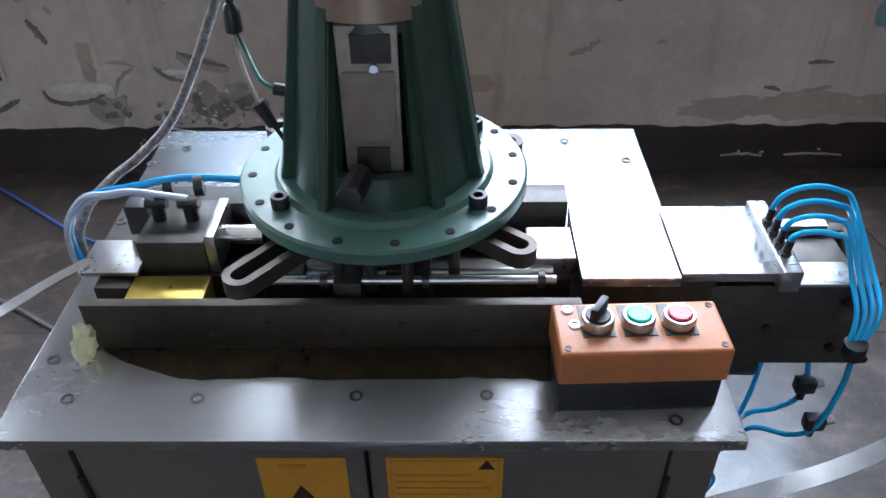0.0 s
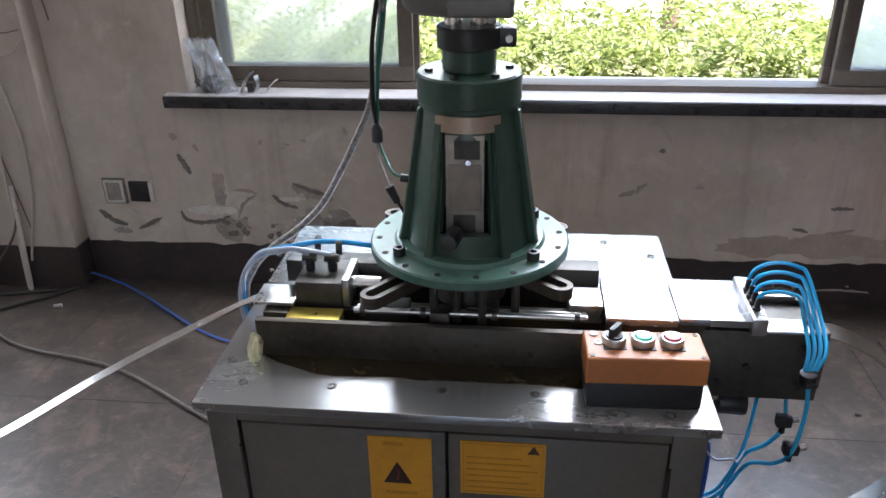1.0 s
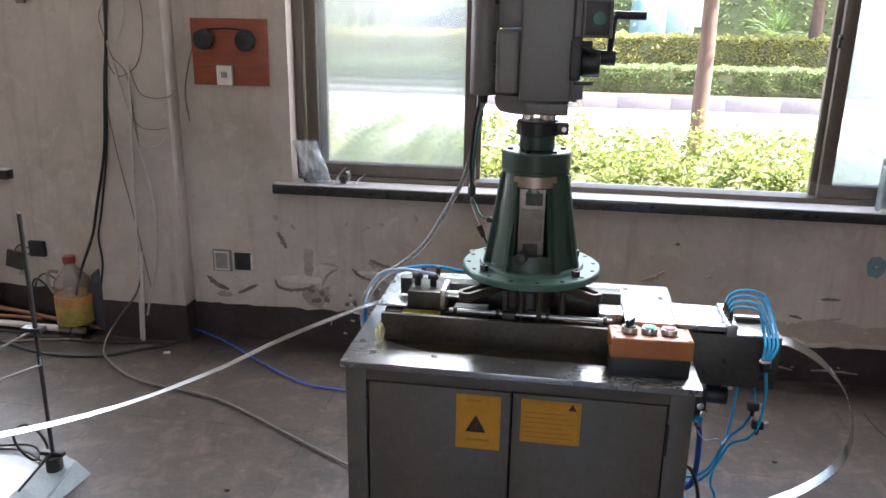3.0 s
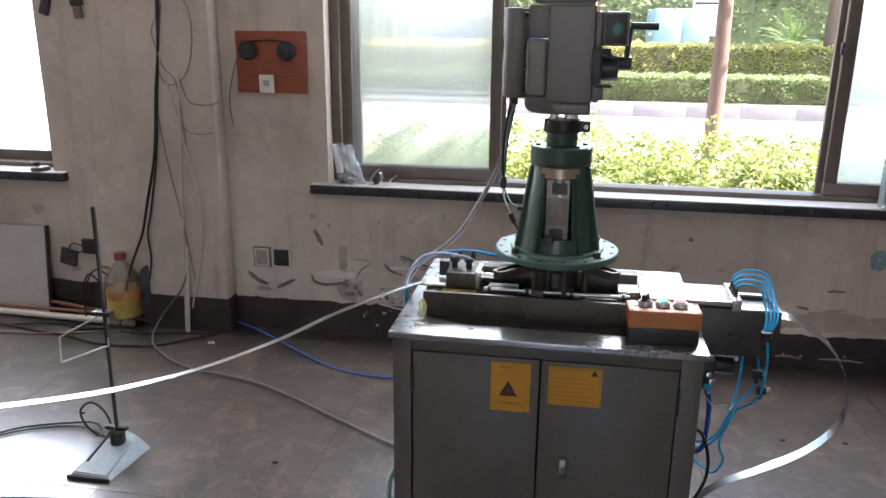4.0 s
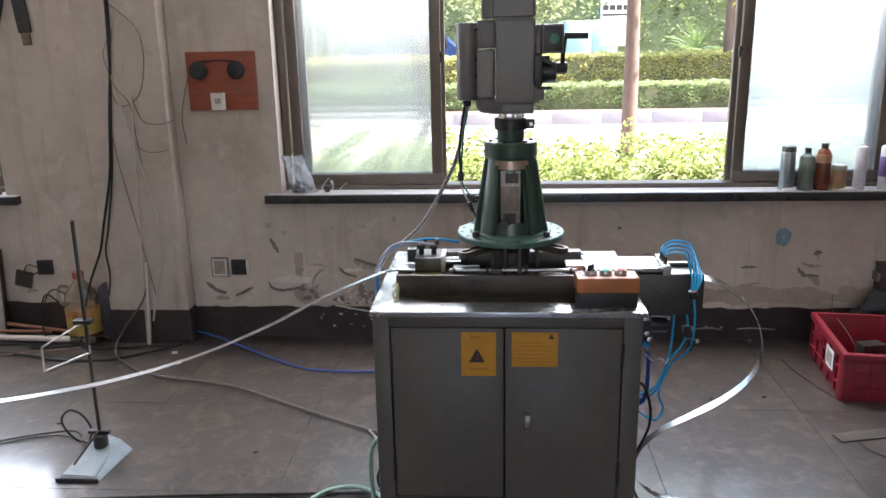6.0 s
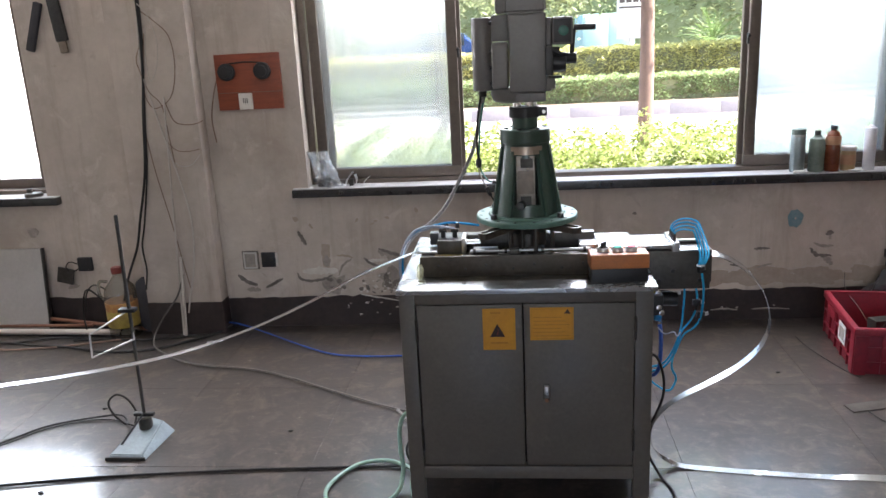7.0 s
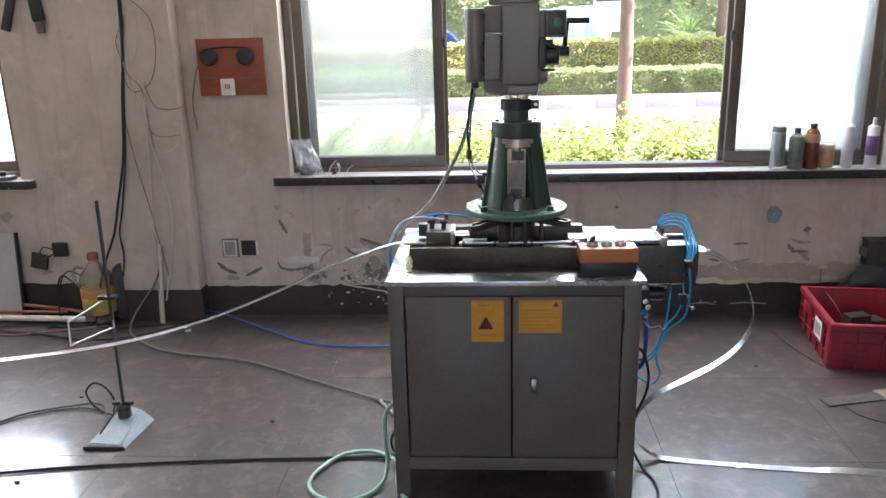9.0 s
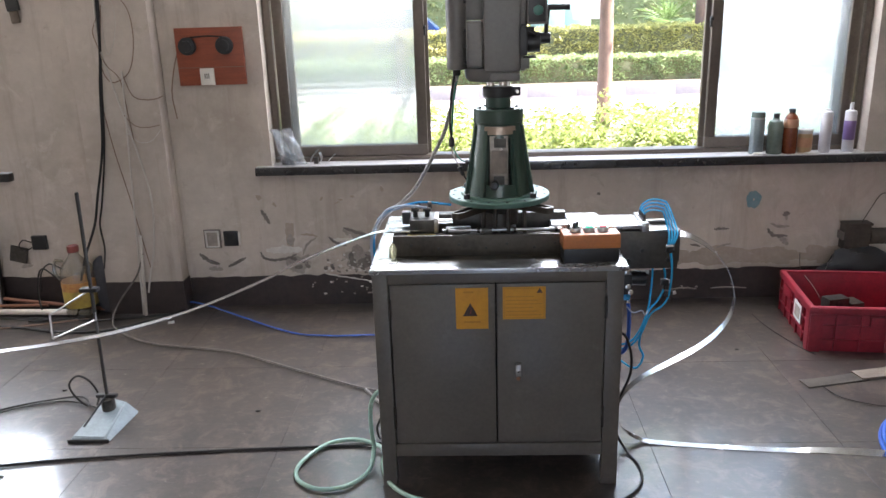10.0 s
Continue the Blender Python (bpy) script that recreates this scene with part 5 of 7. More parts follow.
def build_floor_runs():
    hose("grey_floor_hose", [(-1.80, 2.03, 0.33), (-1.84, 2.02, 0.22), (-1.93, 2.0, 0.10), (-1.955, 1.93, 0.02), (-1.87, 1.80, 0.011), (-1.64, 1.64, 0.010), (-1.25, 1.54, 0.010), (-0.88, 1.33, 0.010), (-0.58, 1.162, 0.010), (-0.40, 1.12, 0.010)], 0.0045, "grey_hose", "grey rubber hose lying across the floor", "hose", seg=10)
    hose("blue_floor_hose", [(-1.80, 2.06, 0.012), (-1.72, 2.10, 0.022), (-1.62, 2.10, 0.040), (-1.50, 2.06, 0.03), (-1.40, 2.02, 0.012), (-1.03, 1.76, 0.008), (-0.82, 1.705, 0.008), (-0.50, 1.69, 0.008), (-0.1, 1.5, 0.008)], 0.004, "cobalt_cable", "blue plastic air hose lying on the floor", "hose")
    z = thing("hose_nozzle", (-1.649, 1.902, 0), "small bright metal hose nozzle on the floor", "fitting")
    part("barrel", rodded((-1.664, 1.900, 0.007), (-1.642, 1.905, 0.007), 0.0065, seg=14, bevel=0.001), "steel", z)
    part("collar", rodded((-1.643, 1.9045, 0.0085), (-1.636, 1.906, 0.0085), 0.0080, seg=6), "steel", z)
    hose("black_floor_cable", [(-2.6, 0.50, 0.008), (-1.93, 0.602, 0.008), (-1.55, 0.666, 0.008), (-1.05, 0.714, 0.008), (-0.70, 0.735, 0.008), (-0.45, 0.75, 0.008), (-0.2, 0.80, 0.008)], 0.0042, "black_cable", "black power cable lying along the floor", "cable")
    hose("black_floor_cable", [(-2.4, 0.53, 0.004), (-1.93, 0.612, 0.004), (-1.50, 0.680, 0.004), (-1.05, 0.722, 0.004), (-0.55, 0.755, 0.004), (-0.3, 0.80, 0.004)], 0.003, "black_cable", "thin black cable lying along the floor", "cable")
    hose("green_water_hose", [(-0.43, 0.66, 0.27), (-0.472, 0.655, 0.25), (-0.492, 0.655, 0.20), (-0.494, 0.655, 0.12), (-0.488, 0.64, 0.05), (-0.50, 0.57, 0.013), (-0.56, 0.49, 0.012), (-0.65, 0.475, 0.012), (-0.725, 0.53, 0.012), (-0.735, 0.62, 0.012), (-0.67, 0.735, 0.013), (-0.58, 0.765, 0.016), (-0.50, 0.73, 0.020), (-0.46, 0.68, 0.020), (-0.455, 0.60, 0.012), (-0.42, 0.50, 0.012), (-0.33, 0.42, 0.012), (-0.15, 0.38, 0.012)],
         0.0072, "green_hose", "pale green water hose coiled beside the cabinet", "hose", seg=12)
    hose("coiled_lead", [(-0.448, 0.70, 0.20), (-0.462, 0.69, 0.15), (-0.478, 0.68, 0.11), (-0.470, 0.68, 0.07), (-0.452, 0.69, 0.09)], 0.004, "black_cable", "short dark cable hanging from the cabinet side", "cable")
    # cables near the pier and the wall
    hose("black_wall_cable", [(-2.86, 1.96, 0.006), (-2.60, 1.90, 0.006), (-2.37, 1.86, 0.006), (-2.15, 1.80, 0.006), (-1.92, 1.82, 0.006), (-1.77, 1.93, 0.006), (-1.66, 2.03, 0.008), (-1.60, 2.10, 0.02)], 0.007, "black_cable", "black cable looping over the floor by the wall", "cable")
    hose("black_wall_cable", [(-3.0, 1.99, 0.006), (-2.75, 1.93, 0.006), (-2.55, 1.99, 0.006), (-2.30, 1.98, 0.006), (-2.05, 1.95, 0.006), (-1.86, 1.98, 0.006), (-1.68, 2.02, 0.006)], 0.005, "black_cable", "black cable looping over the floor by the wall", "cable")
    hose("dark_wall_cable", [(-2.85, 1.90, 0.006), (-2.70, 1.84, 0.006), (-2.45, 1.87, 0.006), (-2.25, 1.93, 0.006), (-2.10, 1.97, 0.006)], 0.0045, "brown_cable", "brown cable on the floor by the wall", "cable")
    solo("pvc_pipe", rodded((-3.1, 2.06, 0.024), (-2.11, 2.02, 0.024), 0.0155, seg=16), "pvc_pipe", (-2.6, 2.04, 0), "off-white plastic pipe lying along the wall foot", "pipe")
    solo("rusty_rod", rodded((-3.2, 2.10, 0.15), (-2.06, 2.085, 0.015), 0.0095, seg=12), "rust_pipe", (-2.6, 2.09, 0), "rusty brown steel rod leaning along the wall foot", "rod")
    solo("rusty_rod", rodded((-3.1, 2.08, 0.045), (-2.35, 2.06, 0.05), 0.008, seg=12), "rust_pipe", (-2.7, 2.07, 0), "rusty brown steel rod lying by the wall", "rod")
    # cable to the stand
    hose("stand_cable", [(-2.9, 0.55, 0.005), (-2.35, 0.72, 0.005), (-2.12, 0.885, 0.005), (-1.99, 1.035, 0.006), (-1.80, 1.105, 0.012), (-1.71, 1.10, 0.02), (-1.665, 1.06, 0.012), (-1.648, 1.01, 0.03), (-1.675, 0.99, 0.08), (-1.695, 1.00, 0.125), (-1.670, 1.02, 0.150), (-1.632, 1.03, 0.125), (-1.605, 1.03, 0.07), (-1.60, 1.0, 0.035)], 0.0042, "black_cable", "black cable with a standing loop at the stand", "cable")
    hose("stand_cable", [(-2.9, 0.53, 0.005), (-2.33, 0.70, 0.005), (-2.10, 0.875, 0.005), (-1.97, 1.02, 0.006), (-1.78, 1.085, 0.01), (-1.62, 1.03, 0.01)], 0.003, "black_cable", "thin black cable running to the stand", "cable")
    hose("loose_wire", [(1.185, 1.88, 0.012), (1.20, 1.78, 0.004), (1.235, 1.62, 0.003), (1.27, 1.50, 0.003), (1.30, 1.44, 0.003)], 0.0018, "black_cable", "bent bare wire offcut on the floor", "wire")
    hose("loose_wire", [(1.20, 1.13, 0.010), (1.24, 1.05, 0.005), (1.36, 0.985, 0.004), (1.55, 0.97, 0.004)], 0.0022, "black_cable", "bent bare wire offcut on the floor", "wire")
    for k in range(3):
        hose("blue_coil", [(1.55, 0.93, 0.012 + k * 0.012), (1.36 + k * 0.012, 0.90, 0.012 + k * 0.012), (1.245 + k * 0.012, 0.78, 0.012 + k * 0.013), (1.20 + k * 0.012, 0.62, 0.012 + k * 0.013), (1.24 + k * 0.012, 0.45, 0.012 + k * 0.012), (1.40, 0.33, 0.012 + k * 0.012), (1.65, 0.32, 0.012 + k * 0.012)], 0.0075, "cobalt_cable", "coil of blue plastic hose on the floor", "hose", "blue hose coil")
    s = thing("floor_scrap", (1.28, 1.19, 0), "dark rubber offcut lying on the floor", "scrap")
    bm = B()
    m = Matrix.Translation((1.27, 1.195, 0)) @ Matrix.Rotation(radians(13), 4, "Z")
    box(bm, -0.13, 0.14, -0.030, 0.034, 0.0, 0.006, 0.003, m)
    part("strip", bm, "scrap_rubber", s)
    s = thing("wood_offcut", (1.47, 1.25, 0), "pale wooden offcut lying beside the crate", "wood scrap")
    m = Matrix.Translation((1.50, 1.255, 0)) @ Matrix.Rotation(radians(12), 4, "Z")
    part("board", boxed(-0.13, 0.15, -0.035, 0.035, 0.0, 0.012, bevel=0.004, m=m), "rough_wood", s)
    rng = random.Random(5)
    for x, y in ((-1.735, 0.572), (-1.83, 1.19), (-1.02, 0.72), (0.66, 0.40), (0.99, 1.5), (0.77, 1.48), (-0.98, 1.0)):
        bm = B()
        made = bmesh.ops.create_icosphere(bm, subdivisions=2, radius=1.0)["verts"]
        for v in made:
            k = 1 + 0.45 * noise.noise(v.co * 1.7 + Vector((x * 9, y * 5, 0)))
            v.co = Vector((x + v.co.x * 0.010 * k, y + v.co.y * 0.006 * k, 0.004 + v.co.z * 0.004 * k))
        solo("floor_crumb", bm, "rubber", (x, y, 0), "small dark crumb of dirt on the floor", "debris", "floor crumbs")


def build_stand():
    s = thing("rod_stand", (-1.535, 0.93, 0), "threaded rod stand on grey cast base with wire guide", "stand")
    bm = B()
    lo = [(-1.612, 0.790, 0.0), (-1.462, 0.783, 0.0), (-1.442, 1.010, 0.0), (-1.590, 1.060, 0.0)]
    hi = [(-1.603, 0.800, 0.016), (-1.478, 0.795, 0.016), (-1.485, 1.000, 0.050), (-1.578, 1.045, 0.050)]
    a, b = [bm.verts.new(p) for p in lo], [bm.verts.new(p) for p in hi]
    bm.faces.new(list(reversed(a)))
    bm.faces.new(b)
    for i in range(4):
        bm.faces.new((a[i], a[(i + 1) % 4], b[(i + 1) % 4], b[i]))
    bmesh.ops.bevel(bm, geom=list(bm.edges), offset=0.004, segments=2, affect="EDGES")
    base = part("base", bm, "stand_base", s, "grey painted cast wedge base")
    part("edge_strip", boxed(-1.613, -1.461, 0.781, 0.7865, 0.0, 0.014, bevel=0.002, m=None), "rubber", base)
    part("socket", turned([(0.026, 0.040), (0.026, 0.085), (0.020, 0.09)], -1.535, 0.962, 20), "dark_steel", base)
    part("wing_nut", boxed(-1.575, -1.495, 0.952, 0.972, 0.090, 0.104, bevel=0.004), "black_plastic", s)
    part("pin", rodded((-1.535, 0.957, 0.102), (-1.575, 0.84, 0.034), 0.004, seg=8), "black_plastic", s)
    # threaded rod
    bm = B()
    top, foot = Vector((-1.500, 0.925, 0.888)), Vector((-1.535, 0.962, 0.085))
    n = 150
    rings = []
    q = (top - foot).to_track_quat("Z", "Y").to_matrix()
    for i in range(n + 1):
        r = 0.0072 if i % 2 else 0.0060
        c = foot + (top - foot) * i / n
        rings.append([bm.verts.new(c + q @ Vector((r * math.cos(k * math.pi / 4), r * math.sin(k * math.pi / 4), 0))) for k in range(8)])
    for a, b in zip(rings, rings[1:]):
        for k in range(8):
            bm.faces.new((a[k], a[(k + 1) % 8], b[(k + 1) % 8], b[k]))
    bm.faces.new(rings[-1])
    part("threaded_rod", bm, "rubber", s, "black threaded steel rod")
    g = part("cross_clamp", boxed(-1.556, -1.492, 0.930, 0.962, 0.520, 0.534, bevel=0.003), "black_plastic", s)
    for pts in ([(-1.520, 0.944, 0.527), (-1.66, 0.90, 0.448)], [(-1.66, 0.90, 0.448), (-1.665, 0.90, 0.357)], [(-1.665, 0.90, 0.357), (-1.515, 0.944, 0.412)], [(-1.516, 0.944, 0.412), (-1.520, 0.944, 0.525)]):
        part("guide_wire", rodded(pts[0], pts[1], 0.0034, seg=8), "steel", g, "thin steel wire")


build_floor_runs()
build_stand()

# ---------------------------------------------------------------- on the wall and along it


def build_wall_things():
    b = thing("switch_board", (-1.37, WALL, 1.15), "orange wooden wall board with two black sockets and switch", "electrical panel")
    board = part("board", boxed(-1.532, -1.208, WALL - 0.018, WALL - 0.0005, 1.150, 1.417, bevel=0.003), "wood_orange", b)
    part("groove", boxed(-1.530, -1.210, WALL - 0.0195, WALL - 0.017, 1.232, 1.235), "brown_cable", board)
    for x in (-1.471, -1.293):
        s = part("socket", rodded((x, WALL - 0.018, 1.333), (x, WALL - 0.046, 1.333), 0.041, seg=28, bevel=0.006), "black_plastic", b, "black round socket")
        part("socket_face", rodded((x, WALL - 0.046, 1.333), (x, WALL - 0.053, 1.333), 0.027, seg=24, bevel=0.002), "black_plastic", s)
    w = part("switch", boxed(-1.424, -1.358, WALL - 0.034, WALL - 0.018, 1.152, 1.230, bevel=0.003), "white_plastic", b, "white switch plate")
    for x in (-1.40, -1.391, -1.382):
        part("slot", boxed(x - 0.002, x + 0.002, WALL - 0.0355, WALL - 0.033, 1.182, 1.206), "dark_steel", w)
    part("lead", tubed([(-1.46, WALL - 0.02, 1.372), (-1.38, WALL - 0.022, 1.378), (-1.30, WALL - 0.02, 1.372)], 0.003), "black_cable", b)
    b.location.z -= 0.012
    b.location.x -= 0.006
    hose("board_cable", [(-1.532, WALL - 0.012, 1.30), (-1.56, WALL - 0.012, 1.22), (-1.585, WALL - 0.012, 1.10), (-1.575, WALL - 0.012, 0.98)], 0.0028, "brown_cable", "thin brown cable beside the wall board", "cable")

    s = thing("wall_socket", (-1.47, WALL, 0.335), "white-framed wall socket box, grimy, set in cracked plaster", "socket", "wall sockets")
    part("surround", boxed(-1.519, -1.431, WALL - 0.006, WALL - 0.0005, 0.316, 0.416, bevel=0.002), "peel_dark_shade", s)
    bm = B()
    for q in ((-1.511, -1.440, 0.322, 0.330), (-1.511, -1.440, 0.401, 0.409), (-1.511, -1.503, 0.330, 0.401), (-1.448, -1.440, 0.330, 0.401)):
        box(bm, q[0], q[1], WALL - 0.014, WALL - 0.0005, q[2], q[3], 0.002)
    part("frame", bm, "peel_light", s)
    part("face", boxed(-1.503, -1.448, WALL - 0.009, WALL - 0.0005, 0.330, 0.401), "peel_mid", s)
    s = thing("wall_socket", (-1.38, WALL, 0.335), "black open socket box in cracked plaster", "socket", "wall sockets")
    part("box", boxed(-1.416, -1.342, WALL - 0.012, WALL - 0.0005, 0.328, 0.406, bevel=0.003), "black_plastic", s)
    part("broken_edge", boxed(-1.342, -1.330, WALL - 0.010, WALL - 0.0005, 0.330, 0.402, bevel=0.002), "peel_light", s)
    for x in (-1.403, -1.362):
        part("tab", boxed(x - 0.008, x + 0.008, WALL - 0.016, WALL - 0.011, 0.360, 0.380, bevel=0.001), "rubber", s)

    s = thing("socket_outlet", (-2.374, WALL, 0.33), "black wall outlet with plugged cable", "socket")
    part("box", boxed(-2.413, -2.337, WALL - 0.022, WALL - 0.0005, 0.330, 0.404, bevel=0.004), "black_plastic", s)
    part("lead", tubed([(-2.412, WALL - 0.02, 0.37), (-2.45, WALL - 0.03, 0.385), (-2.475, WALL - 0.03, 0.36), (-2.47, WALL - 0.02, 0.33)], 0.003), "black_cable", s)
    part("lead", tubed([(-2.412, WALL - 0.02, 0.345), (-2.44, WALL - 0.03, 0.33), (-2.46, WALL - 0.02, 0.325)], 0.003), "black_cable", s)
    s = thing("hanging_plate", (-2.492, WALL, 0.26), "tilted dark grey outlet cover hanging by its wires", "cover plate")
    m = Matrix.Translation((-2.495, WALL - 0.014, 0.306)) @ Matrix.Rotation(radians(14), 4, "Y")
    part("plate", boxed(-0.044, 0.044, -0.006, 0.006, -0.042, 0.042, bevel=0.003, m=m), "dark_steel", s)

    # wires down the pier
    y = 2.044
    for r, mat, label, pts in (
        (0.0062, "black_cable", "black power cable hanging down the pier", [(-1.87, y, 3.29), (-1.848, y, 2.2), (-1.846, y, 1.62), (-1.862, y, 1.35), (-1.892, y, 1.14), (-1.925, y - 0.005, 0.86), (-1.985, y - 0.01, 0.62), (-2.02, y - 0.015, 0.48), (-2.09, y - 0.02, 0.32), (-2.14, y - 0.02, 0.17), (-2.17, y - 0.03, 0.03), (-2.2, 1.98, 0.008), (-2.4, 1.95, 0.007)]),
        (0.0045, "black_cable", "thin black cable hanging down the pier", [(-1.866, y, 3.29), (-1.838, y, 2.2), (-1.836, y, 1.62), (-1.858, y, 1.36), (-1.884, y, 1.14), (-1.915, y - 0.004, 0.86), (-1.965, y - 0.01, 0.60), (-1.995, y - 0.01, 0.48), (-1.99, y - 0.01, 0.36), (-2.01, y - 0.01, 0.25)]),
        (0.0048, "white_cable", "off-white cable slanting down the pier", [(-1.855, y, 1.60), (-1.868, y, 1.36), (-1.84, y, 1.20), (-1.79, y, 0.98), (-1.735, y, 0.72), (-1.722, y, 0.55), (-1.745, y, 0.35), (-1.785, y, 0.20), (-1.80, y - 0.01, 0.12)]),
        (0.0022, "brown_cable", "thin brown wire curling on the pier", [(-1.845, y, 1.63), (-1.78, y, 1.58), (-1.71, y, 1.50), (-1.70, y, 1.36), (-1.74, y, 1.22), (-1.83, y, 1.17), (-1.87, y, 1.25), (-1.85, y, 1.40), (-1.83, y, 1.52)]),
        (0.0022, "brown_cable", "thin brown wire sagging across the pier", [(-1.775, y, 1.20), (-1.74, y, 1.105), (-1.68, y, 1.085), (-1.625, y, 1.09), (-1.605, y + 0.02, 1.10)]),
        (0.0018, "white_cable", "thin pale wire sagging across the pier", [(-1.79, y, 0.93), (-1.74, y, 0.885), (-1.68, y, 0.89), (-1.63, y, 0.94)]),
        (0.0020, "white_cable", "thin pale wire tangled on the pier", [(-1.845, y - 0.004, 1.66), (-1.80, y - 0.004, 1.60), (-1.77, y - 0.004, 1.48), (-1.79, y - 0.004, 1.36), (-1.83, y - 0.004, 1.30), (-1.835, y - 0.004, 1.42), (-1.815, y - 0.004, 1.55)]),
        (0.0020, "brown_cable", "thin brown wire kinked on the pier", [(-1.86, y - 0.003, 1.46), (-1.885, y - 0.003, 1.40), (-1.870, y - 0.003, 1.33), (-1.845, y - 0.003, 1.25), (-1.79, y - 0.003, 1.18), (-1.775, y - 0.003, 1.02), (-1.765, y - 0.003, 0.90)]),
        (0.0018, "brown_cable", "thin brown wire sagging across the pier", [(-1.80, y - 0.002, 1.02), (-1.75, y - 0.002, 0.965), (-1.69, y - 0.002, 0.955), (-1.63, y - 0.002, 0.965)]),
        (0.0022, "brown_cable", "thin brown wire hanging on the pier", [(-1.90, y, 1.10), (-1.87, y, 0.85), (-1.83, y, 0.62), (-1.80, y, 0.42), (-1.775, y, 0.25)]),
    ):
        hose("pier_cable", pts, r, mat, label, "cable", "cables on the pier")
    solo("cable_conduit", rodded((-1.775, y - 0.004, 1.22), (-1.842, y - 0.012, 0.0), 0.0042, seg=12), "white_cable", (-1.80, y, 0), "off-white plastic conduit standing against the pier", "conduit")
    solo("cable_conduit", rodded((-1.800, y - 0.012, 0.42), (-1.826, y - 0.02, 0.0), 0.0085, seg=12), "white_cable", (-1.80, y, 0), "thin off-white conduit standing against the pier", "conduit")

    # leaning board and jug
    m = Matrix.Translation((-2.76, 2.085, 0)) @ Matrix.Rotation(radians(-6), 4, "X")
    b = solo("steel_sheet", boxed(-0.36, 0.155, -0.012, 0.006, 0.0, 0.462, bevel=0.003, m=m), "board_grey", (-2.76, 2.08, 0), "grey steel panel leaning against the wall", "panel")
    part("edge_trim", boxed(0.1555, 0.164, -0.014, 0.012, 0.0, 0.464, bevel=0.002, m=m), "dark_steel", b, "dark panel edge")
    j = thing("plastic_jug", (-2.160, 2.045, 0), "cloudy plastic jug with yellow label and red cap", "jug")
    part("body", turned([(0.072, 0.0), (0.080, 0.008), (0.080, 0.235), (0.074, 0.262), (0.030, 0.318), (0.024, 0.328), (0.024, 0.345)], -2.160, 2.045, 28), "jug_plastic", j)
    part("cap", turned([(0.028, 0.342), (0.028, 0.368), (0.025, 0.373)], -2.160, 2.045, 20), "cap_red", j, "red screw cap")
    bm = B()
    lathe(bm, [(0.0812, 0.062), (0.0818, 0.064), (0.0818, 0.148), (0.0812, 0.150)], -2.160, 2.045, 28)
    part("label", bm, "oil_yellow", j, "yellow label")
    bm = B()
    lathe(bm, [(0.0812, 0.150), (0.0818, 0.152), (0.0818, 0.192), (0.0812, 0.194)], -2.160, 2.045, 28)
    part("label_band", bm, "label_orange", j, "orange printed band")
    part("handle", tubed([(-2.210, 2.025, 0.30), (-2.250, 2.02, 0.30), (-2.260, 2.02, 0.24), (-2.237, 2.02, 0.20)], 0.008), "jug_plastic", j)
    solo("dark_sack", lump(-2.050, 2.095, 0.135, 0.075, 0.038, 0.150, 4), "dark_cloth", (-2.09, 2.04, 0), "dark crumpled bag standing by the pier", "bag")
    hose("jug_lead", [(-2.27, 2.05, 0.20), (-2.33, 2.04, 0.255), (-2.37, 2.05, 0.20), (-2.385, 2.05, 0.10), (-2.36, 2.02, 0.02)], 0.0045, "black_cable", "black cable bent behind the jug", "cable")
    hose("jug_lead", [(-2.24, 2.07, 0.24), (-2.31, 2.07, 0.27), (-2.36, 2.07, 0.22), (-2.38, 2.07, 0.12)], 0.004, "black_cable", "black cable bent behind the jug", "cable")

    # tools hanging high by the side window
    t = thing("hanging_tool", (-2.44, WALL, 1.52), "dark blue handled tool hanging on the wall", "tool", "hanging tools")
    m = Matrix.Translation((-2.425, WALL - 0.02, 1.56)) @ Matrix.Rotation(radians(20), 4, "Y")
    part("handle", boxed(-0.020, 0.020, -0.012, 0.012, -0.10, 0.14, bevel=0.006, m=m), "dark_cloth", t)
    part("nail", rodded((-2.39, WALL, 1.74), (-2.39, WALL - 0.04, 1.74), 0.003, seg=8), "steel", t)
    t = thing("hanging_tool", (-2.33, WALL, 1.48), "dark worn tool hanging on the wall", "tool", "hanging tools")
    m = Matrix.Translation((-2.290, WALL - 0.02, 1.565)) @ Matrix.Rotation(radians(-5), 4, "Y")
    part("blade", boxed(-0.030, 0.030, -0.010, 0.010, -0.06, 0.16, bevel=0.006, m=m), "rubber", t)
    part("tip", boxed(-0.022, 0.018, -0.008, 0.008, -0.115, -0.06, bevel=0.005, m=m), "rough_wood", t)
    part("nail", rodded((-2.335, WALL, 1.75), (-2.335, WALL - 0.04, 1.75), 0.003, seg=8), "steel", t)


def lump(x, y, z, rx, ry, rz, seed):
    bm = B()
    made = bmesh.ops.create_icosphere(bm, subdivisions=4, radius=1.0)["verts"]
    for v in made:
        k = 1 + 0.22 * noise.noise(v.co * 1.6 + Vector((seed, 0, 0))) + 0.08 * noise.noise(v.co * 5)
        v.co = Vector((x + v.co.x * rx * k, y + v.co.y * ry * k, max(0.001, z + v.co.z * rz * k)))
    return bm


def bottle(name, x, y, prof, mat, label, extras=()):
    z0 = 0.737
    b = thing(name, (x, y, z0), label, "bottle" if "bottle" in name else "can", "bottles on the sill")
    part("body", turned([(r, z0 + h) for r, h in prof], x, y, 24), mat, b)
    for nm, pr, mt, lb in extras:
        part(nm, turned([(r, z0 + h) for r, h in pr], x, y, 24), mt, b, lb)


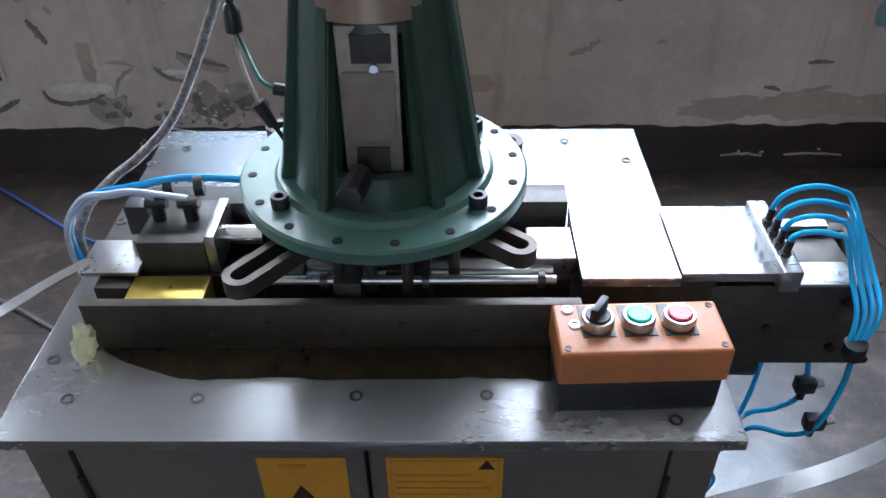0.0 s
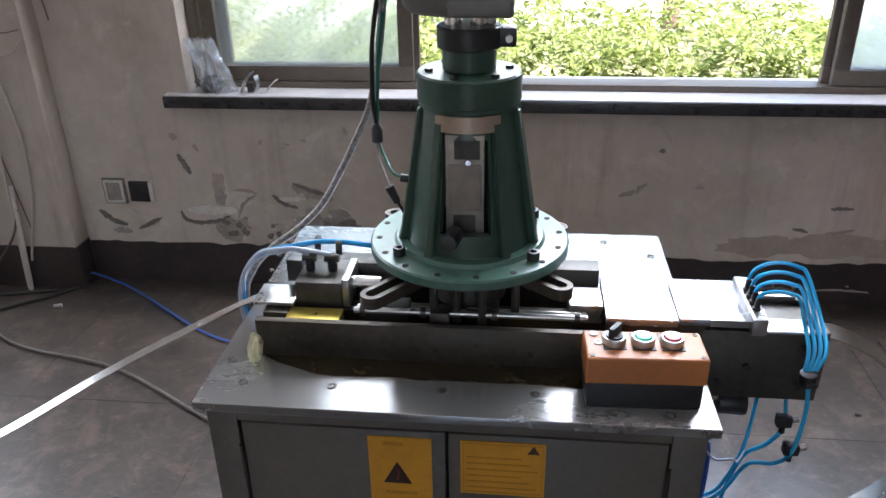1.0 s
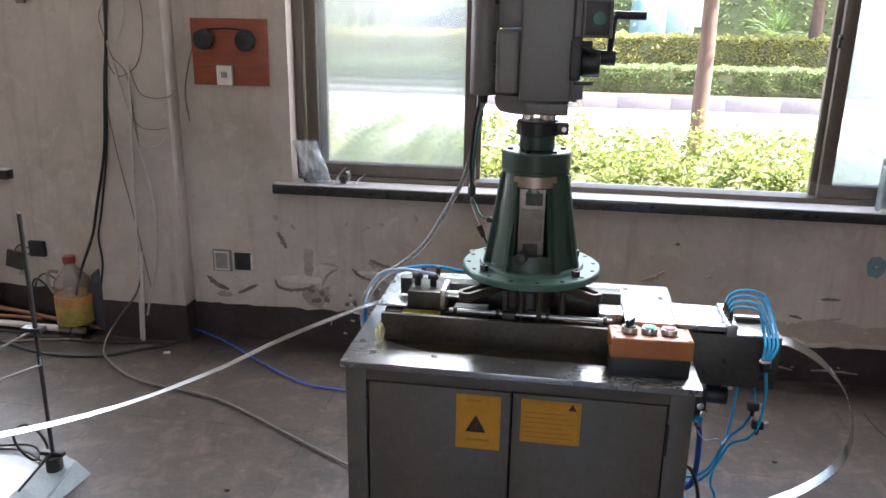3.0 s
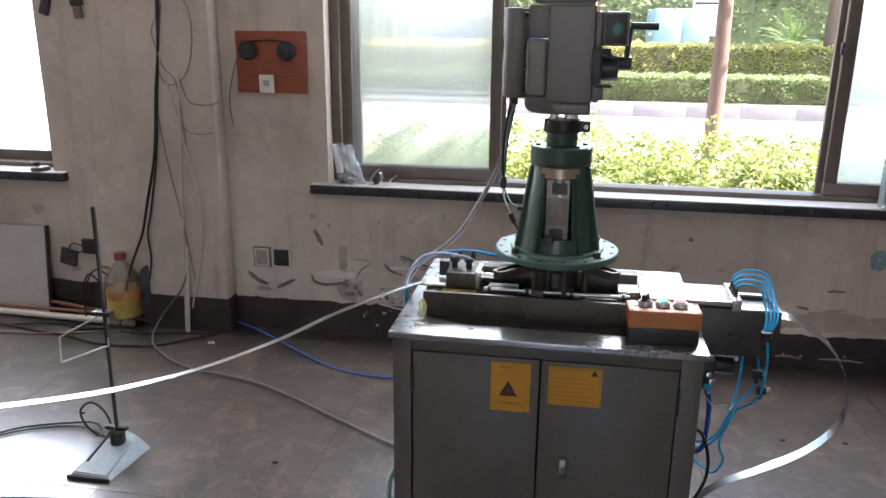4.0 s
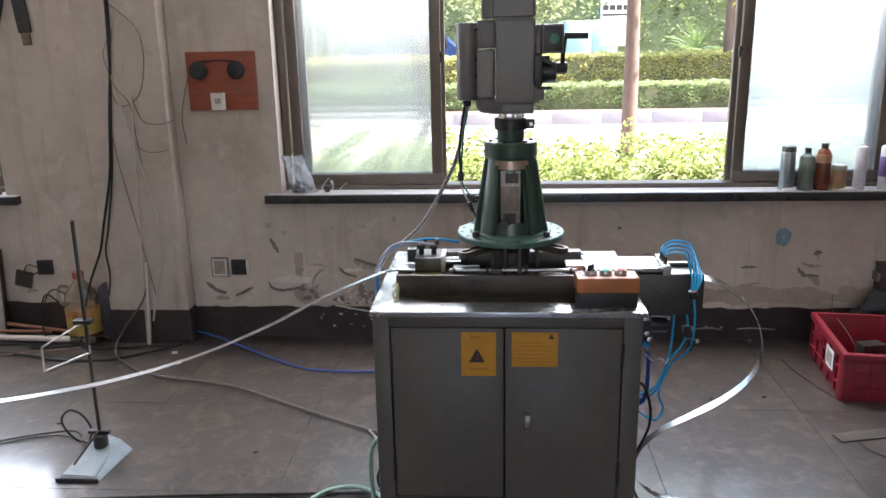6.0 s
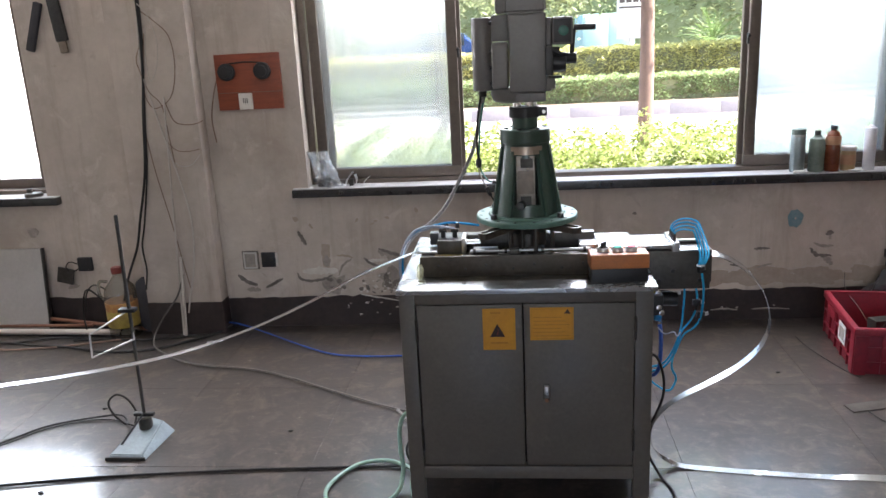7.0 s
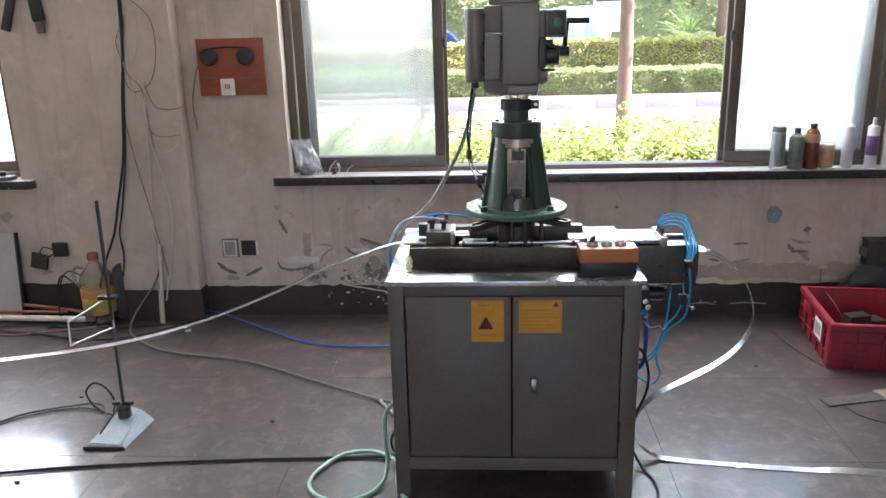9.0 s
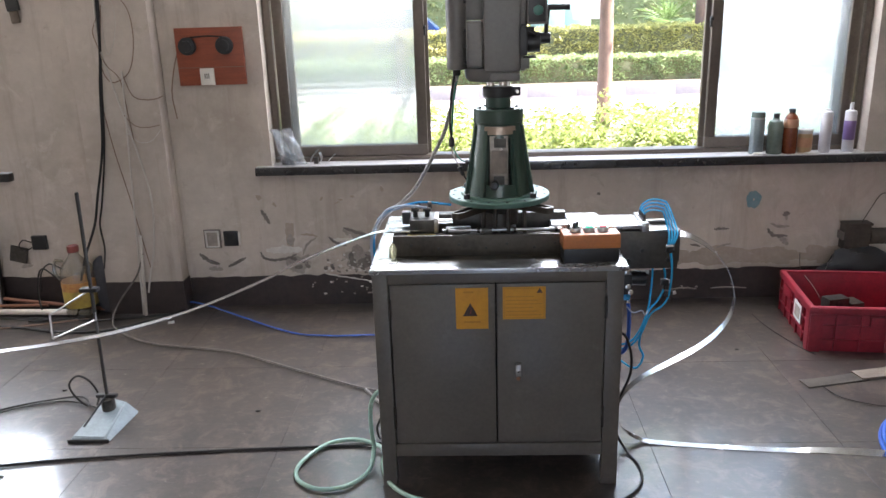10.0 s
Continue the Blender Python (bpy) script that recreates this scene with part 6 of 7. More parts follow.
def build_sill_things():
    y = 2.155
    bottle("spray_can", 1.232, y, [(0.031, 0), (0.0325, 0.003), (0.0325, 0.17), (0.030, 0.178), (0.030, 0.188)], "spray_can", "grey green spray can on the sill", (("cap", [(0.0315, 0.178), (0.0315, 0.200), (0.029, 0.203)], "bottle_green", ""), ("rim", [(0.0332, 0.168), (0.0338, 0.170), (0.0338, 0.174), (0.0332, 0.176)], "steel", "")))
    bottle("oil_bottle", 1.318, y, [(0.034, 0), (0.036, 0.004), (0.036, 0.135), (0.030, 0.155), (0.015, 0.165), (0.013, 0.175)], "bottle_green", "dull green plastic bottle on the sill", (("cap", [(0.014, 0.172), (0.014, 0.190), (0.012, 0.193)], "black_plastic", ""),))
    bottle("drink_bottle", 1.390, y, [(0.031, 0), (0.033, 0.004), (0.033, 0.12), (0.029, 0.135), (0.033, 0.155), (0.026, 0.18), (0.0135, 0.19), (0.0135, 0.196)], "bottle_amber", "amber plastic drink bottle with peach band on the sill", (("cap", [(0.0165, 0.196), (0.0165, 0.211), (0.015, 0.213)], "black_plastic", ""), ("label", [(0.0335, 0.125), (0.0342, 0.127), (0.0342, 0.163), (0.0335, 0.165)], "label_peach", "")))
    bottle("glass_jar", 1.462, y, [(0.030, 0), (0.033, 0.005), (0.033, 0.085), (0.029, 0.095)], "jar_tan", "short tan jar with a pale lid on the sill", (("lid", [(0.033, 0.094), (0.0335, 0.096), (0.0335, 0.112), (0.032, 0.114)], "board_grey", ""), ("label", [(0.0335, 0.03), (0.034, 0.031), (0.034, 0.075), (0.0335, 0.076)], "label_peach", "")))
    bottle("sealant_tube", 1.556, y, [(0.025, 0), (0.0265, 0.002), (0.0265, 0.19), (0.024, 0.196), (0.012, 0.200), (0.011, 0.208)], "tube_white", "pale grey sealant cartridge standing on the sill")
    bottle("sealant_tube", 1.667, y, [(0.025, 0), (0.0265, 0.002), (0.0265, 0.19), (0.024, 0.196), (0.010, 0.202), (0.008, 0.235)], "tube_white", "white sealant cartridge with purple label on the sill", (("label", [(0.0268, 0.06), (0.0272, 0.061), (0.0272, 0.15), (0.0268, 0.151)], "label_purple", "purple label"),))
    solo("paper_scrap", lump_at(1.485, 2.135, 0.737, 0.045, 0.02, 0.006, 9), "paper", (1.485, 2.135, 0.737), "crumpled white paper on the sill", "paper")
    solo("paper_scrap", lump_at(1.235, 2.125, 0.737, 0.03, 0.012, 0.008, 19), "paper", (1.235, 2.125, 0.737), "crumpled white paper on the sill", "paper")

    # plastic bag in the corner: a crumpled cone of film
    bag = thing("plastic_bag", (-1.045, 2.16, 0.737), "clear crumpled plastic bag in the window corner", "bag")
    bm = B()
    n, levels = 44, 16
    rings = []
    for k in range(levels + 1):
        t = k / levels
        cx = -1.020 - 0.055 * t
        r = 0.048 - 0.02 * t + 0.035 * max(0, t - 0.7)
        ring = []
        for i in range(n):
            a = 2 * math.pi * i / n
            w = 1 + 0.45 * noise.noise((4 * math.cos(a), 4 * math.sin(a), t * 3.0)) + 0.35 * noise.noise((9 * math.cos(a), 9 * math.sin(a), t * 2.0))
            ring.append(bm.verts.new((cx + r * w * 1.25 * math.cos(a), 2.158 + r * w * 0.7 * math.sin(a), 0.740 + 0.175 * t + 0.012 * noise.noise((a * 2, t * 4, 1)))))
        rings.append(ring)
    for a, b in zip(rings, rings[1:]):
        for i in range(n):
            bm.faces.new((a[i], a[(i + 1) % n], b[(i + 1) % n], b[i]))
    bm.faces.new(list(reversed(rings[0])))
    part("film", bm, "film_bag", bag)
    part("contents", lump_at(-1.055, 2.165, 0.738, 0.045, 0.028, 0.028, 31), "rubber", bag, "dark contents")
    for i, (x, w, tilt) in enumerate(((-0.945, 0.018, 24), (-0.898, 0.014, -8), (-0.858, 0.010, 35))):
        c = thing("sheet_offcut", (x, 2.15, 0.737), "bent bright metal offcut standing on the sill", "metal scrap", "offcuts on the sill")
        bm = B()
        h = 0.07 - 0.012 * i
        ribbon(bm, [((x - 0.02, 2.145, 0.739), Vector((0.0, w, 0))), ((x, 2.15, 0.741), Vector((0.0, w, 0))), ((x + 0.012, 2.155, 0.737 + h * 0.5), Vector((0.002, w, 0))), ((x + 0.012 + h * math.sin(radians(tilt)), 2.158, 0.737 + h), Vector((0.004, w * 0.8, 0)))], 0.0006)
        part("sheet", bm, "steel", c)
    solo("nut_block", boxed(-0.925, -0.905, 2.15, 2.175, 0.737, 0.770, bevel=0.002), "dark_steel", (-0.915, 2.16, 0.737), "small dark steel block on the sill", "metal scrap")
    t = thing("metal_fitting", (-2.60, 2.15, 0.737), "dark round metal fitting on the side sill", "fitting")
    part("ring", turned([(0.045, 0.737), (0.046, 0.745), (0.040, 0.755), (0.020, 0.757)], -2.60, 2.15, 24), "dark_steel", t)
    part("stub", turned([(0.014, 0.755), (0.014, 0.775), (0.011, 0.778)], -2.62, 2.15, 14), "rubber", t)


def lump_at(x, y, z, rx, ry, rz, seed):
    bm = B()
    made = bmesh.ops.create_icosphere(bm, subdivisions=3, radius=1.0)["verts"]
    for v in made:
        k = 1 + 0.5 * noise.noise(v.co * 1.9 + Vector((seed, 0, 0)))
        v.co = Vector((x + v.co.x * rx * k, y + v.co.y * ry * k, max(z + 0.0005, z + rz * 0.8 + v.co.z * rz * k)))
    return bm


def build_crate():
    c = thing("storage_crate", (1.280, 1.48, 0), "red ribbed plastic stacking crate on the floor", "crate", rz=-7.0)
    w, d, h, t = 0.62, 0.49, 0.205, 0.006

    def side(x0, x1, y0, y1):
        bm = B()
        box(bm, x0, x1, y0, y1, 0.006, h - 0.012, 0.001)
        return bm
    part("front_panel", side(0.006, w - 0.006, 0.008, 0.014), "crate_red", c, local=True)
    part("back_panel", side(0.006, w - 0.006, d - 0.014, d - 0.008), "crate_red", c, local=True)
    part("side_panel", side(0.008, 0.014, 0.014, d - 0.014), "crate_red", c, local=True)
    part("side_panel", side(w - 0.014, w - 0.008, 0.014, d - 0.014), "crate_red", c, local=True)
    part("bottom", boxed(0.01, w - 0.01, 0.01, d - 0.01, 0.0, 0.008), "crate_red", c, local=True)
    for b in ((-0.004, w + 0.004, -0.004, 0.014), (-0.004, w + 0.004, d - 0.014, d + 0.004), (-0.004, 0.014, 0.014, d - 0.014), (w - 0.014, w + 0.004, 0.014, d - 0.014)):
        part("rim", boxed(b[0], b[1], b[2], b[3], h - 0.014, h, bevel=0.003), "crate_red", c, local=True)
    for z in (0.05, 0.115, 0.165):
        part("rib", boxed(0.0, w, -0.0005, 0.009, z, z + 0.006, bevel=0.001), "crate_red", c, local=True)
        part("rib", boxed(-0.0005, 0.009, 0.0, d, z, z + 0.006, bevel=0.001), "crate_red", c, local=True)
    for i in range(7):
        x = 0.002 + i * (w - 0.01) / 6
        part("post", boxed(x, x + 0.007, -0.001, 0.010, 0.004, h - 0.014, bevel=0.001), "crate_red", c, local=True)
    for i in range(6):
        y = 0.002 + i * (d - 0.01) / 5
        part("post", boxed(-0.001, 0.010, y, y + 0.007, 0.004, h - 0.014, bevel=0.001), "crate_red", c, local=True)
    for b in ((-0.007, w + 0.007, -0.007, -0.003), (-0.007, -0.003, -0.003, d + 0.007)):
        part("lip", boxed(b[0], b[1], b[2], b[3], h - 0.030, h - 0.003, bevel=0.001), "crate_red", c, local=True)
    for b in ((0.24, 0.38, -0.004, 0.006), ):
        part("hand_hole", boxed(b[0], b[1], b[2], b[3], 0.122, 0.163, bevel=0.002), "crate_red", c, local=True)
    part("hand_hole", boxed(-0.0045, 0.006, 0.30, 0.42, 0.122, 0.163, bevel=0.002), "crate_red", c, local=True)
    for x in (0.0, w - 0.05):
        part("corner_post", boxed(x, x + 0.05, -0.005, 0.008, 0.0, h - 0.032, bevel=0.003), "crate_red", c, local=True)
    part("corner_post", boxed(-0.005, 0.008, 0.0, 0.05, 0.0, h - 0.032, bevel=0.003), "crate_red", c, local=True)
    part("label_card", boxed(-0.0025, -0.0005, 0.13, 0.235, 0.07, 0.155), "paper", c, "white paper label card", local=True)
    part("label_print", boxed(-0.0032, -0.0024, 0.145, 0.22, 0.085, 0.140), "peel_mid", c, local=True)
    # contents
    o = thing("steel_part", (1.49, 1.70, 0.008), "dark machined steel part lying in the crate", "machine part", "parts in the crate")
    m = Matrix.Translation((1.49, 1.72, 0.06)) @ Matrix.Rotation(radians(12), 4, "Z")
    bm = B()
    box(bm, -0.05, 0.05, -0.03, 0.03, -0.052, 0.095, 0.004, m)
    part("block", bm, "dark_steel", o)
    part("bore", rodded((1.495, 1.685, 0.128), (1.493, 1.692, 0.128), 0.015, seg=18), "rubber", o)
    part("plate", boxed(0.055, 0.12, -0.04, 0.04, -0.052, 0.07, bevel=0.002, m=m), "oily_steel", o)
    solo("greasy_sack", lump(1.76, 2.065, 0.14, 0.21, 0.06, 0.135, 8), "black_plastic", (1.76, 2.065, 0), "black greasy sack lying behind the crate", "sack")
    b = thing("grey_housing", (1.735, 2.11, 0.265), "dusty grey metal housing standing on the sack by the wall", "machine part")
    part("case", boxed(1.672, 1.795, 2.075, 2.143, 0.262, 0.385, bevel=0.006), "scrap_rubber", b)
    part("flange", boxed(1.662, 1.690, 2.085, 2.143, 0.310, 0.350, bevel=0.004), "peel_dark_shade", b)
    part("lid", boxed(1.668, 1.800, 2.070, 2.142, 0.385, 0.397, bevel=0.004), "scrap_rubber", b)
    part("round_end", rodded((1.797, 2.105, 0.325), (1.90, 2.105, 0.325), 0.040, seg=20, bevel=0.006), "scrap_rubber", b)
    hose("crate_wire", [(1.455, 2.06, 0.26), (1.435, 1.98, 0.20), (1.45, 1.85, 0.15), (1.47, 1.74, 0.07), (1.46, 1.68, 0.015)], 0.0018, "oily_steel", "bent wire sticking out of the crate", "wire")
    hose("wall_wire", [(1.96, 2.135, 0.525), (1.90, 2.135, 0.530), (1.845, 2.13, 0.527), (1.80, 2.12, 0.46), (1.755, 2.10, 0.396)], 0.0020, "black_cable", "thin wire drooping behind the crate", "wire")


build_wall_things()
build_sill_things()
build_crate()

# ---------------------------------------------------------------- outdoors


def build_outdoors():
    solo("ground", boxed(-160, 160, 2.385, 200, -0.45, -0.20), "earth", (0, 100, -0.2), "bare earth ground outside", "ground", kind="structure", smooth=0)
    solo("ground_rear", boxed(-160, 160, -200, 2.385, -0.45, -0.20), "concrete", (0, -100, -0.2), "concrete yard behind the building", "ground", kind="structure", smooth=0)
    solo("road", boxed(-80, 80, 5.4, 13.0, -0.20, -0.15), "concrete", (0, 9, -0.15), "pale sunlit concrete road", "road", kind="structure", smooth=0)
    k = solo("kerb", boxed(-80, 80, 13.0, 13.10, -0.20, 0.04), "kerb_stone", (0, 13.2, -0.15), "grey concrete kerb along the road", "kerb", kind="structure", smooth=0)
    for i in range(24):
        x = -9 + i * 0.9
        ob = part("kerb_stone", boxed(x, x + 0.898, 12.98, 13.11, -0.152, 0.07, bevel=0.006), "kerb_stone", k)
    solo("verge", boxed(-80, 80, 13.11, 19.0, -0.20, 0.055), "earth", (0, 16, -0.1), "bare earth planting strip behind the kerb", "verge", kind="structure", smooth=0)


def leaf_mass(count, spot, size, seed, stiff=0.6):
    """Loose folded leaves: spot(rng) gives a place."""
    rng = random.Random(seed)
    verts, faces = [], []
    for _ in range(count):
        c = Vector(spot(rng))
        q = Euler((rng.uniform(-1.0, 1.0), rng.uniform(-1.0, 1.0), rng.uniform(0, 6.3))).to_matrix()
        s = size * rng.uniform(0.6, 1.35)
        i = len(verts)
        for p in ((0, -s, 0), (s * 0.42, -0.1 * s, 0.14 * s), (0, s, -0.1 * s), (-s * 0.42, -0.1 * s, 0.14 * s)):
            verts.append(tuple(c + q @ Vector(p)))
        faces += [(i, i + 1, i + 2), (i, i + 2, i + 3)]
    return verts, faces


def foliage(name, verts, faces, mat, parent):
    me = bpy.data.meshes.new(name)
    me.from_pydata([tuple(Vector(v) - parent.location) for v in verts], [], faces)
    me.materials.append(M[mat])
    ob = new(name, me)
    ob.parent = parent
    return ob


def build_hedge(x0, x1, y0, y1, z0, z1, count, size, mat, seed, label, ragged=0.12, core="leaf_dark", sunk=0.05):
    h = thing("hedge", ((x0 + x1) / 2, (y0 + y1) / 2, z0), label, "hedge")

    def spot(rng):
        x, f = rng.uniform(x0, x1), rng.random()
        bump = 0.5 * ragged * noise.noise((x * 1.6, seed, 0)) + ragged * noise.noise((x * 5, seed, 3))
        if f < 0.5:
            y = rng.uniform(y0, y1)
            return (x, y, z1 + bump + 0.6 * ragged * noise.noise((x * 6, y * 6, seed)) - abs(rng.gauss(0, 0.05)))
        z = z0 + (z1 - z0) * rng.random() ** 0.7
        return (x, y0 + 0.10 * noise.noise((x * 3, z * 4, seed)) + abs(rng.gauss(0, 0.06)), z + bump * (z - z0) / (z1 - z0))
    v, f = leaf_mass(count, spot, size, seed)
    foliage("leaves", v, f, mat, h)
    bm = B()
    n = max(3, int((x1 - x0) / 0.12))
    top, low = [], []
    for i in range(n + 1):
        x = x0 + (x1 - x0) * i / n
        zz = z1 - sunk + 0.5 * ragged * noise.noise((x * 1.6, seed, 0))
        top.append((x, zz))
    out = [(x0, z0), (x1, z0)] + list(reversed(top))
    prism(bm, out, y1 - y0 - 0.06 - 1.2 * sunk, Matrix.Translation((0, y0 + 0.02 + 1.2 * sunk, 0)))
    part("inner_mass", bm, core, h)
    return h


def build_tree(x, y, z, r, lean, height, seed, crown, count, leaf, label):
    t = thing("tree", (x, y, z), label, "tree")
    top = Vector((x + lean, y, z + height))
    bm = B()
    tube(bm, [(x, y, z), (x + lean * 0.35 + 0.01, y, z + height * 0.35), (x + lean * 0.7 - 0.01, y, z + height * 0.7), top], r, 12, 8)
    for v in bm.verts:
        k = 1.12 - 0.45 * (v.co.z - z) / height
        cx = x + lean * (v.co.z - z) / height
        v.co.x, v.co.y = cx + (v.co.x - cx) * k, y + (v.co.y - y) * k
    part("trunk", bm, "bark", t)
    rng = random.Random(seed)
    limbs = []
    for i in range(7):
        a = rng.uniform(0, 6.28)
        p0 = Vector((x + lean * 0.8, y, z + height * (0.72 + 0.28 * i / 7)))
        p2 = p0 + Vector((math.cos(a) * crown * 0.75, math.sin(a) * crown * 0.75, crown * rng.uniform(0.2, 0.75)))
        part("limb", tubed([p0, (p0 + p2) / 2 + Vector((0, 0, 0.08 * crown)), p2], r * 0.3, 6, 4), "bark", t)
        limbs += [p2, (p0 + p2) / 2]

    def spot(g):
        c = limbs[g.randrange(len(limbs))]
        d = Vector((g.gauss(0, 1), g.gauss(0, 1), g.gauss(0, 0.7)))
        return c + d * crown * 0.27
    v, f = leaf_mass(count, spot, leaf, seed)
    foliage("crown", v, f, "leaf_far_haze" if seed > 24 else "leaf_hedge", t)


def build_palm(x, y, z, seed):
    p = thing("palm_shrub", (x, y, z), "spiky green palm shrub behind the hedge", "shrub")
    part("stem", turned([(0.16, z), (0.14, z + 0.5), (0.10, z + 0.75)], x, y, 12), "bark", p)
    rng = random.Random(seed)
    for i in range(26):
        a, e = rng.uniform(0, 6.28), radians(rng.uniform(15, 80))
        ln = rng.uniform(0.9, 1.5)
        d = Vector((math.cos(a) * math.cos(e), math.sin(a) * math.cos(e), math.sin(e)))
        c = Vector((x, y, z + 0.7))
        bm = B()
        side = d.cross(Vector((0, 0, 1))).normalized()
        for k in range(9):
            t = 0.25 + 0.75 * k / 8
            q = c + d * ln * t + Vector((0, 0, -0.35 * ln * t * t))
            for s in (-1, 1):
                tip = q + side * s * 0.30 * (1.15 - t) + d * 0.16 + Vector((0, 0, -0.05))
                va = [bm.verts.new(w) for w in (q, q + d * 0.03, tip)]
                bm.faces.new(va)
        tube(bm, [c, c + d * ln * 0.5 + Vector((0, 0, -0.09 * ln)), c + d * ln + Vector((0, 0, -0.35 * ln))], 0.012, 5, 4)
        part("frond", bm, "leaf_palm", p, smooth=0)


def build_vehicles():
    t = thing("truck", (3.05, 28, -0.15), "pale teal truck parked tail-on beyond the road", "truck")
    box_ = part("cargo_box", boxed(2.2, 3.95, 26, 29.5, 0.55, 1.88, bevel=0.04), "truck_teal", t)
    part("tail_door", boxed(2.28, 3.05, 25.97, 26.0, 0.62, 1.80, bevel=0.01), "truck_teal", box_)
    part("tail_door", boxed(3.10, 3.87, 25.97, 26.0, 0.62, 1.80, bevel=0.01), "truck_teal", box_)
    part("cab", boxed(2.3, 3.85, 29.6, 31.2, 0.4, 1.75, bevel=0.12), "truck_teal", t)
    part("bumper", boxed(2.25, 3.9, 25.9, 26.0, 0.3, 0.45, bevel=0.02), "dark_steel", t)
    for x in (2.35, 3.6):
        part("wheel", rodded((x, 26.8, 0.18), (x + 0.22, 26.8, 0.18), 0.33, seg=24, bevel=0.04), "rubber", t)
    c = thing("parked_car", (-3.4, 26, -0.15), "dark blue car parked beyond the hedges", "car")
    bm = B()
    prism(bm, [(-5.4, 0.25), (-1.2, 0.25), (-1.15, 0.85), (-1.35, 1.0), (-1.9, 1.52), (-3.9, 1.55), (-4.7, 1.05), (-5.45, 0.9)], 1.7, Matrix.Translation((0, 25.2, 0)))
    bmesh.ops.bevel(bm, geom=list(bm.edges), offset=0.06, segments=2, affect="EDGES")
    part("body", bm, "car_blue", c)
    part("window", boxed(-3.8, -1.75, 25.17, 25.2, 1.08, 1.46, bevel=0.02), "dark_glass", c)
    for x in (-4.6, -2.0):
        part("wheel", rodded((x, 25.15, 0.15), (x, 25.4, 0.15), 0.3, seg=24, bevel=0.04), "rubber", c)
    s = thing("street_sign", (3.6, 24.5, -0.15), "pale notice board with dark lines of print beyond the road", "sign")
    part("post", boxed(3.55, 3.70, 24.5, 24.6, -0.15, 2.2, bevel=0.01), "far_wall", s)
    panel = part("panel", boxed(3.15, 4.10, 24.42, 24.5, 1.05, 2.7, bevel=0.02), "far_wall", s)
    for i in range(4):
        part("text_bar", boxed(3.22 + i * 0.21, 3.39 + i * 0.21, 24.405, 24.42, 2.15, 2.30), "dark_steel", panel)
    part("text_bar", boxed(3.22, 4.0, 24.405, 24.42, 1.98, 2.04), "dark_steel", panel)
    b = thing("far_building", (0, 60, -0.15), "pale low factory building far behind the trees", "building")
    wallp = part("wall", boxed(-40, 45, 60, 70, -0.15, 7.5), "far_wall", b, smooth=0)
    part("roof", boxed(-40.5, 45.5, 59.5, 70.5, 7.5, 7.9), "kerb_stone", b, smooth=0)
    for i in range(16):
        x = -37 + i * 5.1
        for z in (1.0, 4.4):
            part("window", boxed(x, x + 2.6, 59.94, 60.0, z, z + 1.8), "dark_glass", wallp, smooth=0)


build_outdoors()
build_hedge(-3.4, 4.0, 3.05, 4.55, -0.2, 0.70, 40000, 0.0235, "leaf_hedge", 11, "bright green leafy hedge just outside the window", 0.24, "twigs", 0.17)
build_hedge(-9, 12, 13.7, 14.7, 0.05, 0.53, 38000, 0.034, "leaf_dark", 12, "clipped dark green hedge beyond the road", 0.05, "twigs")
build_hedge(-9, 13, 15.6, 17.0, 0.05, 1.02, 46000, 0.038, "leaf_yellow", 13, "clipped yellow green hedge behind the lower one", 0.10, "twigs")
build_hedge(-16, 20, 32.5, 34.0, -0.2, 3.3, 15000, 0.13, "leaf_far_haze", 14, "tall green shrubs in the distance, paled for haze", 0.8, "leaf_far_haze")
build_tree(1.29, 7.0, -0.2, 0.078, 0.02, 3.6, 21, 1.5, 3000, 0.07, "slim tree with a bare pinkish brown trunk")
build_tree(-0.91, 7.0, -0.2, 0.055, 0.0, 3.4, 22, 1.4, 3000, 0.07, "slim tree with a bare brown trunk by the road")
build_tree(4.85, 16.2, -0.1, 0.13, 0.05, 3.2, 23, 1.8, 3500, 0.09, "roadside tree with a brown trunk")
build_tree(-4.6, 17.6, -0.1, 0.13, 0.1, 3.0, 25, 2.0, 3500, 0.09, "roadside tree with a brown trunk")
build_tree(9.5, 20.0, -0.1, 0.15, 0.1, 3.4, 27, 2.4, 3500, 0.1, "leafy tree beyond the hedges")
build_tree(0.2, 21.0, -0.1, 0.13, 0.1, 2.9, 28, 2.2, 4500, 0.09, "leafy tree beyond the hedges")
build_tree(-8.5, 21.0, -0.1, 0.15, 0.1, 2.9, 29, 2.6, 4500, 0.1, "leafy tree beyond the hedges")
build_palm(5.3, 21.0, 0.2, 31)
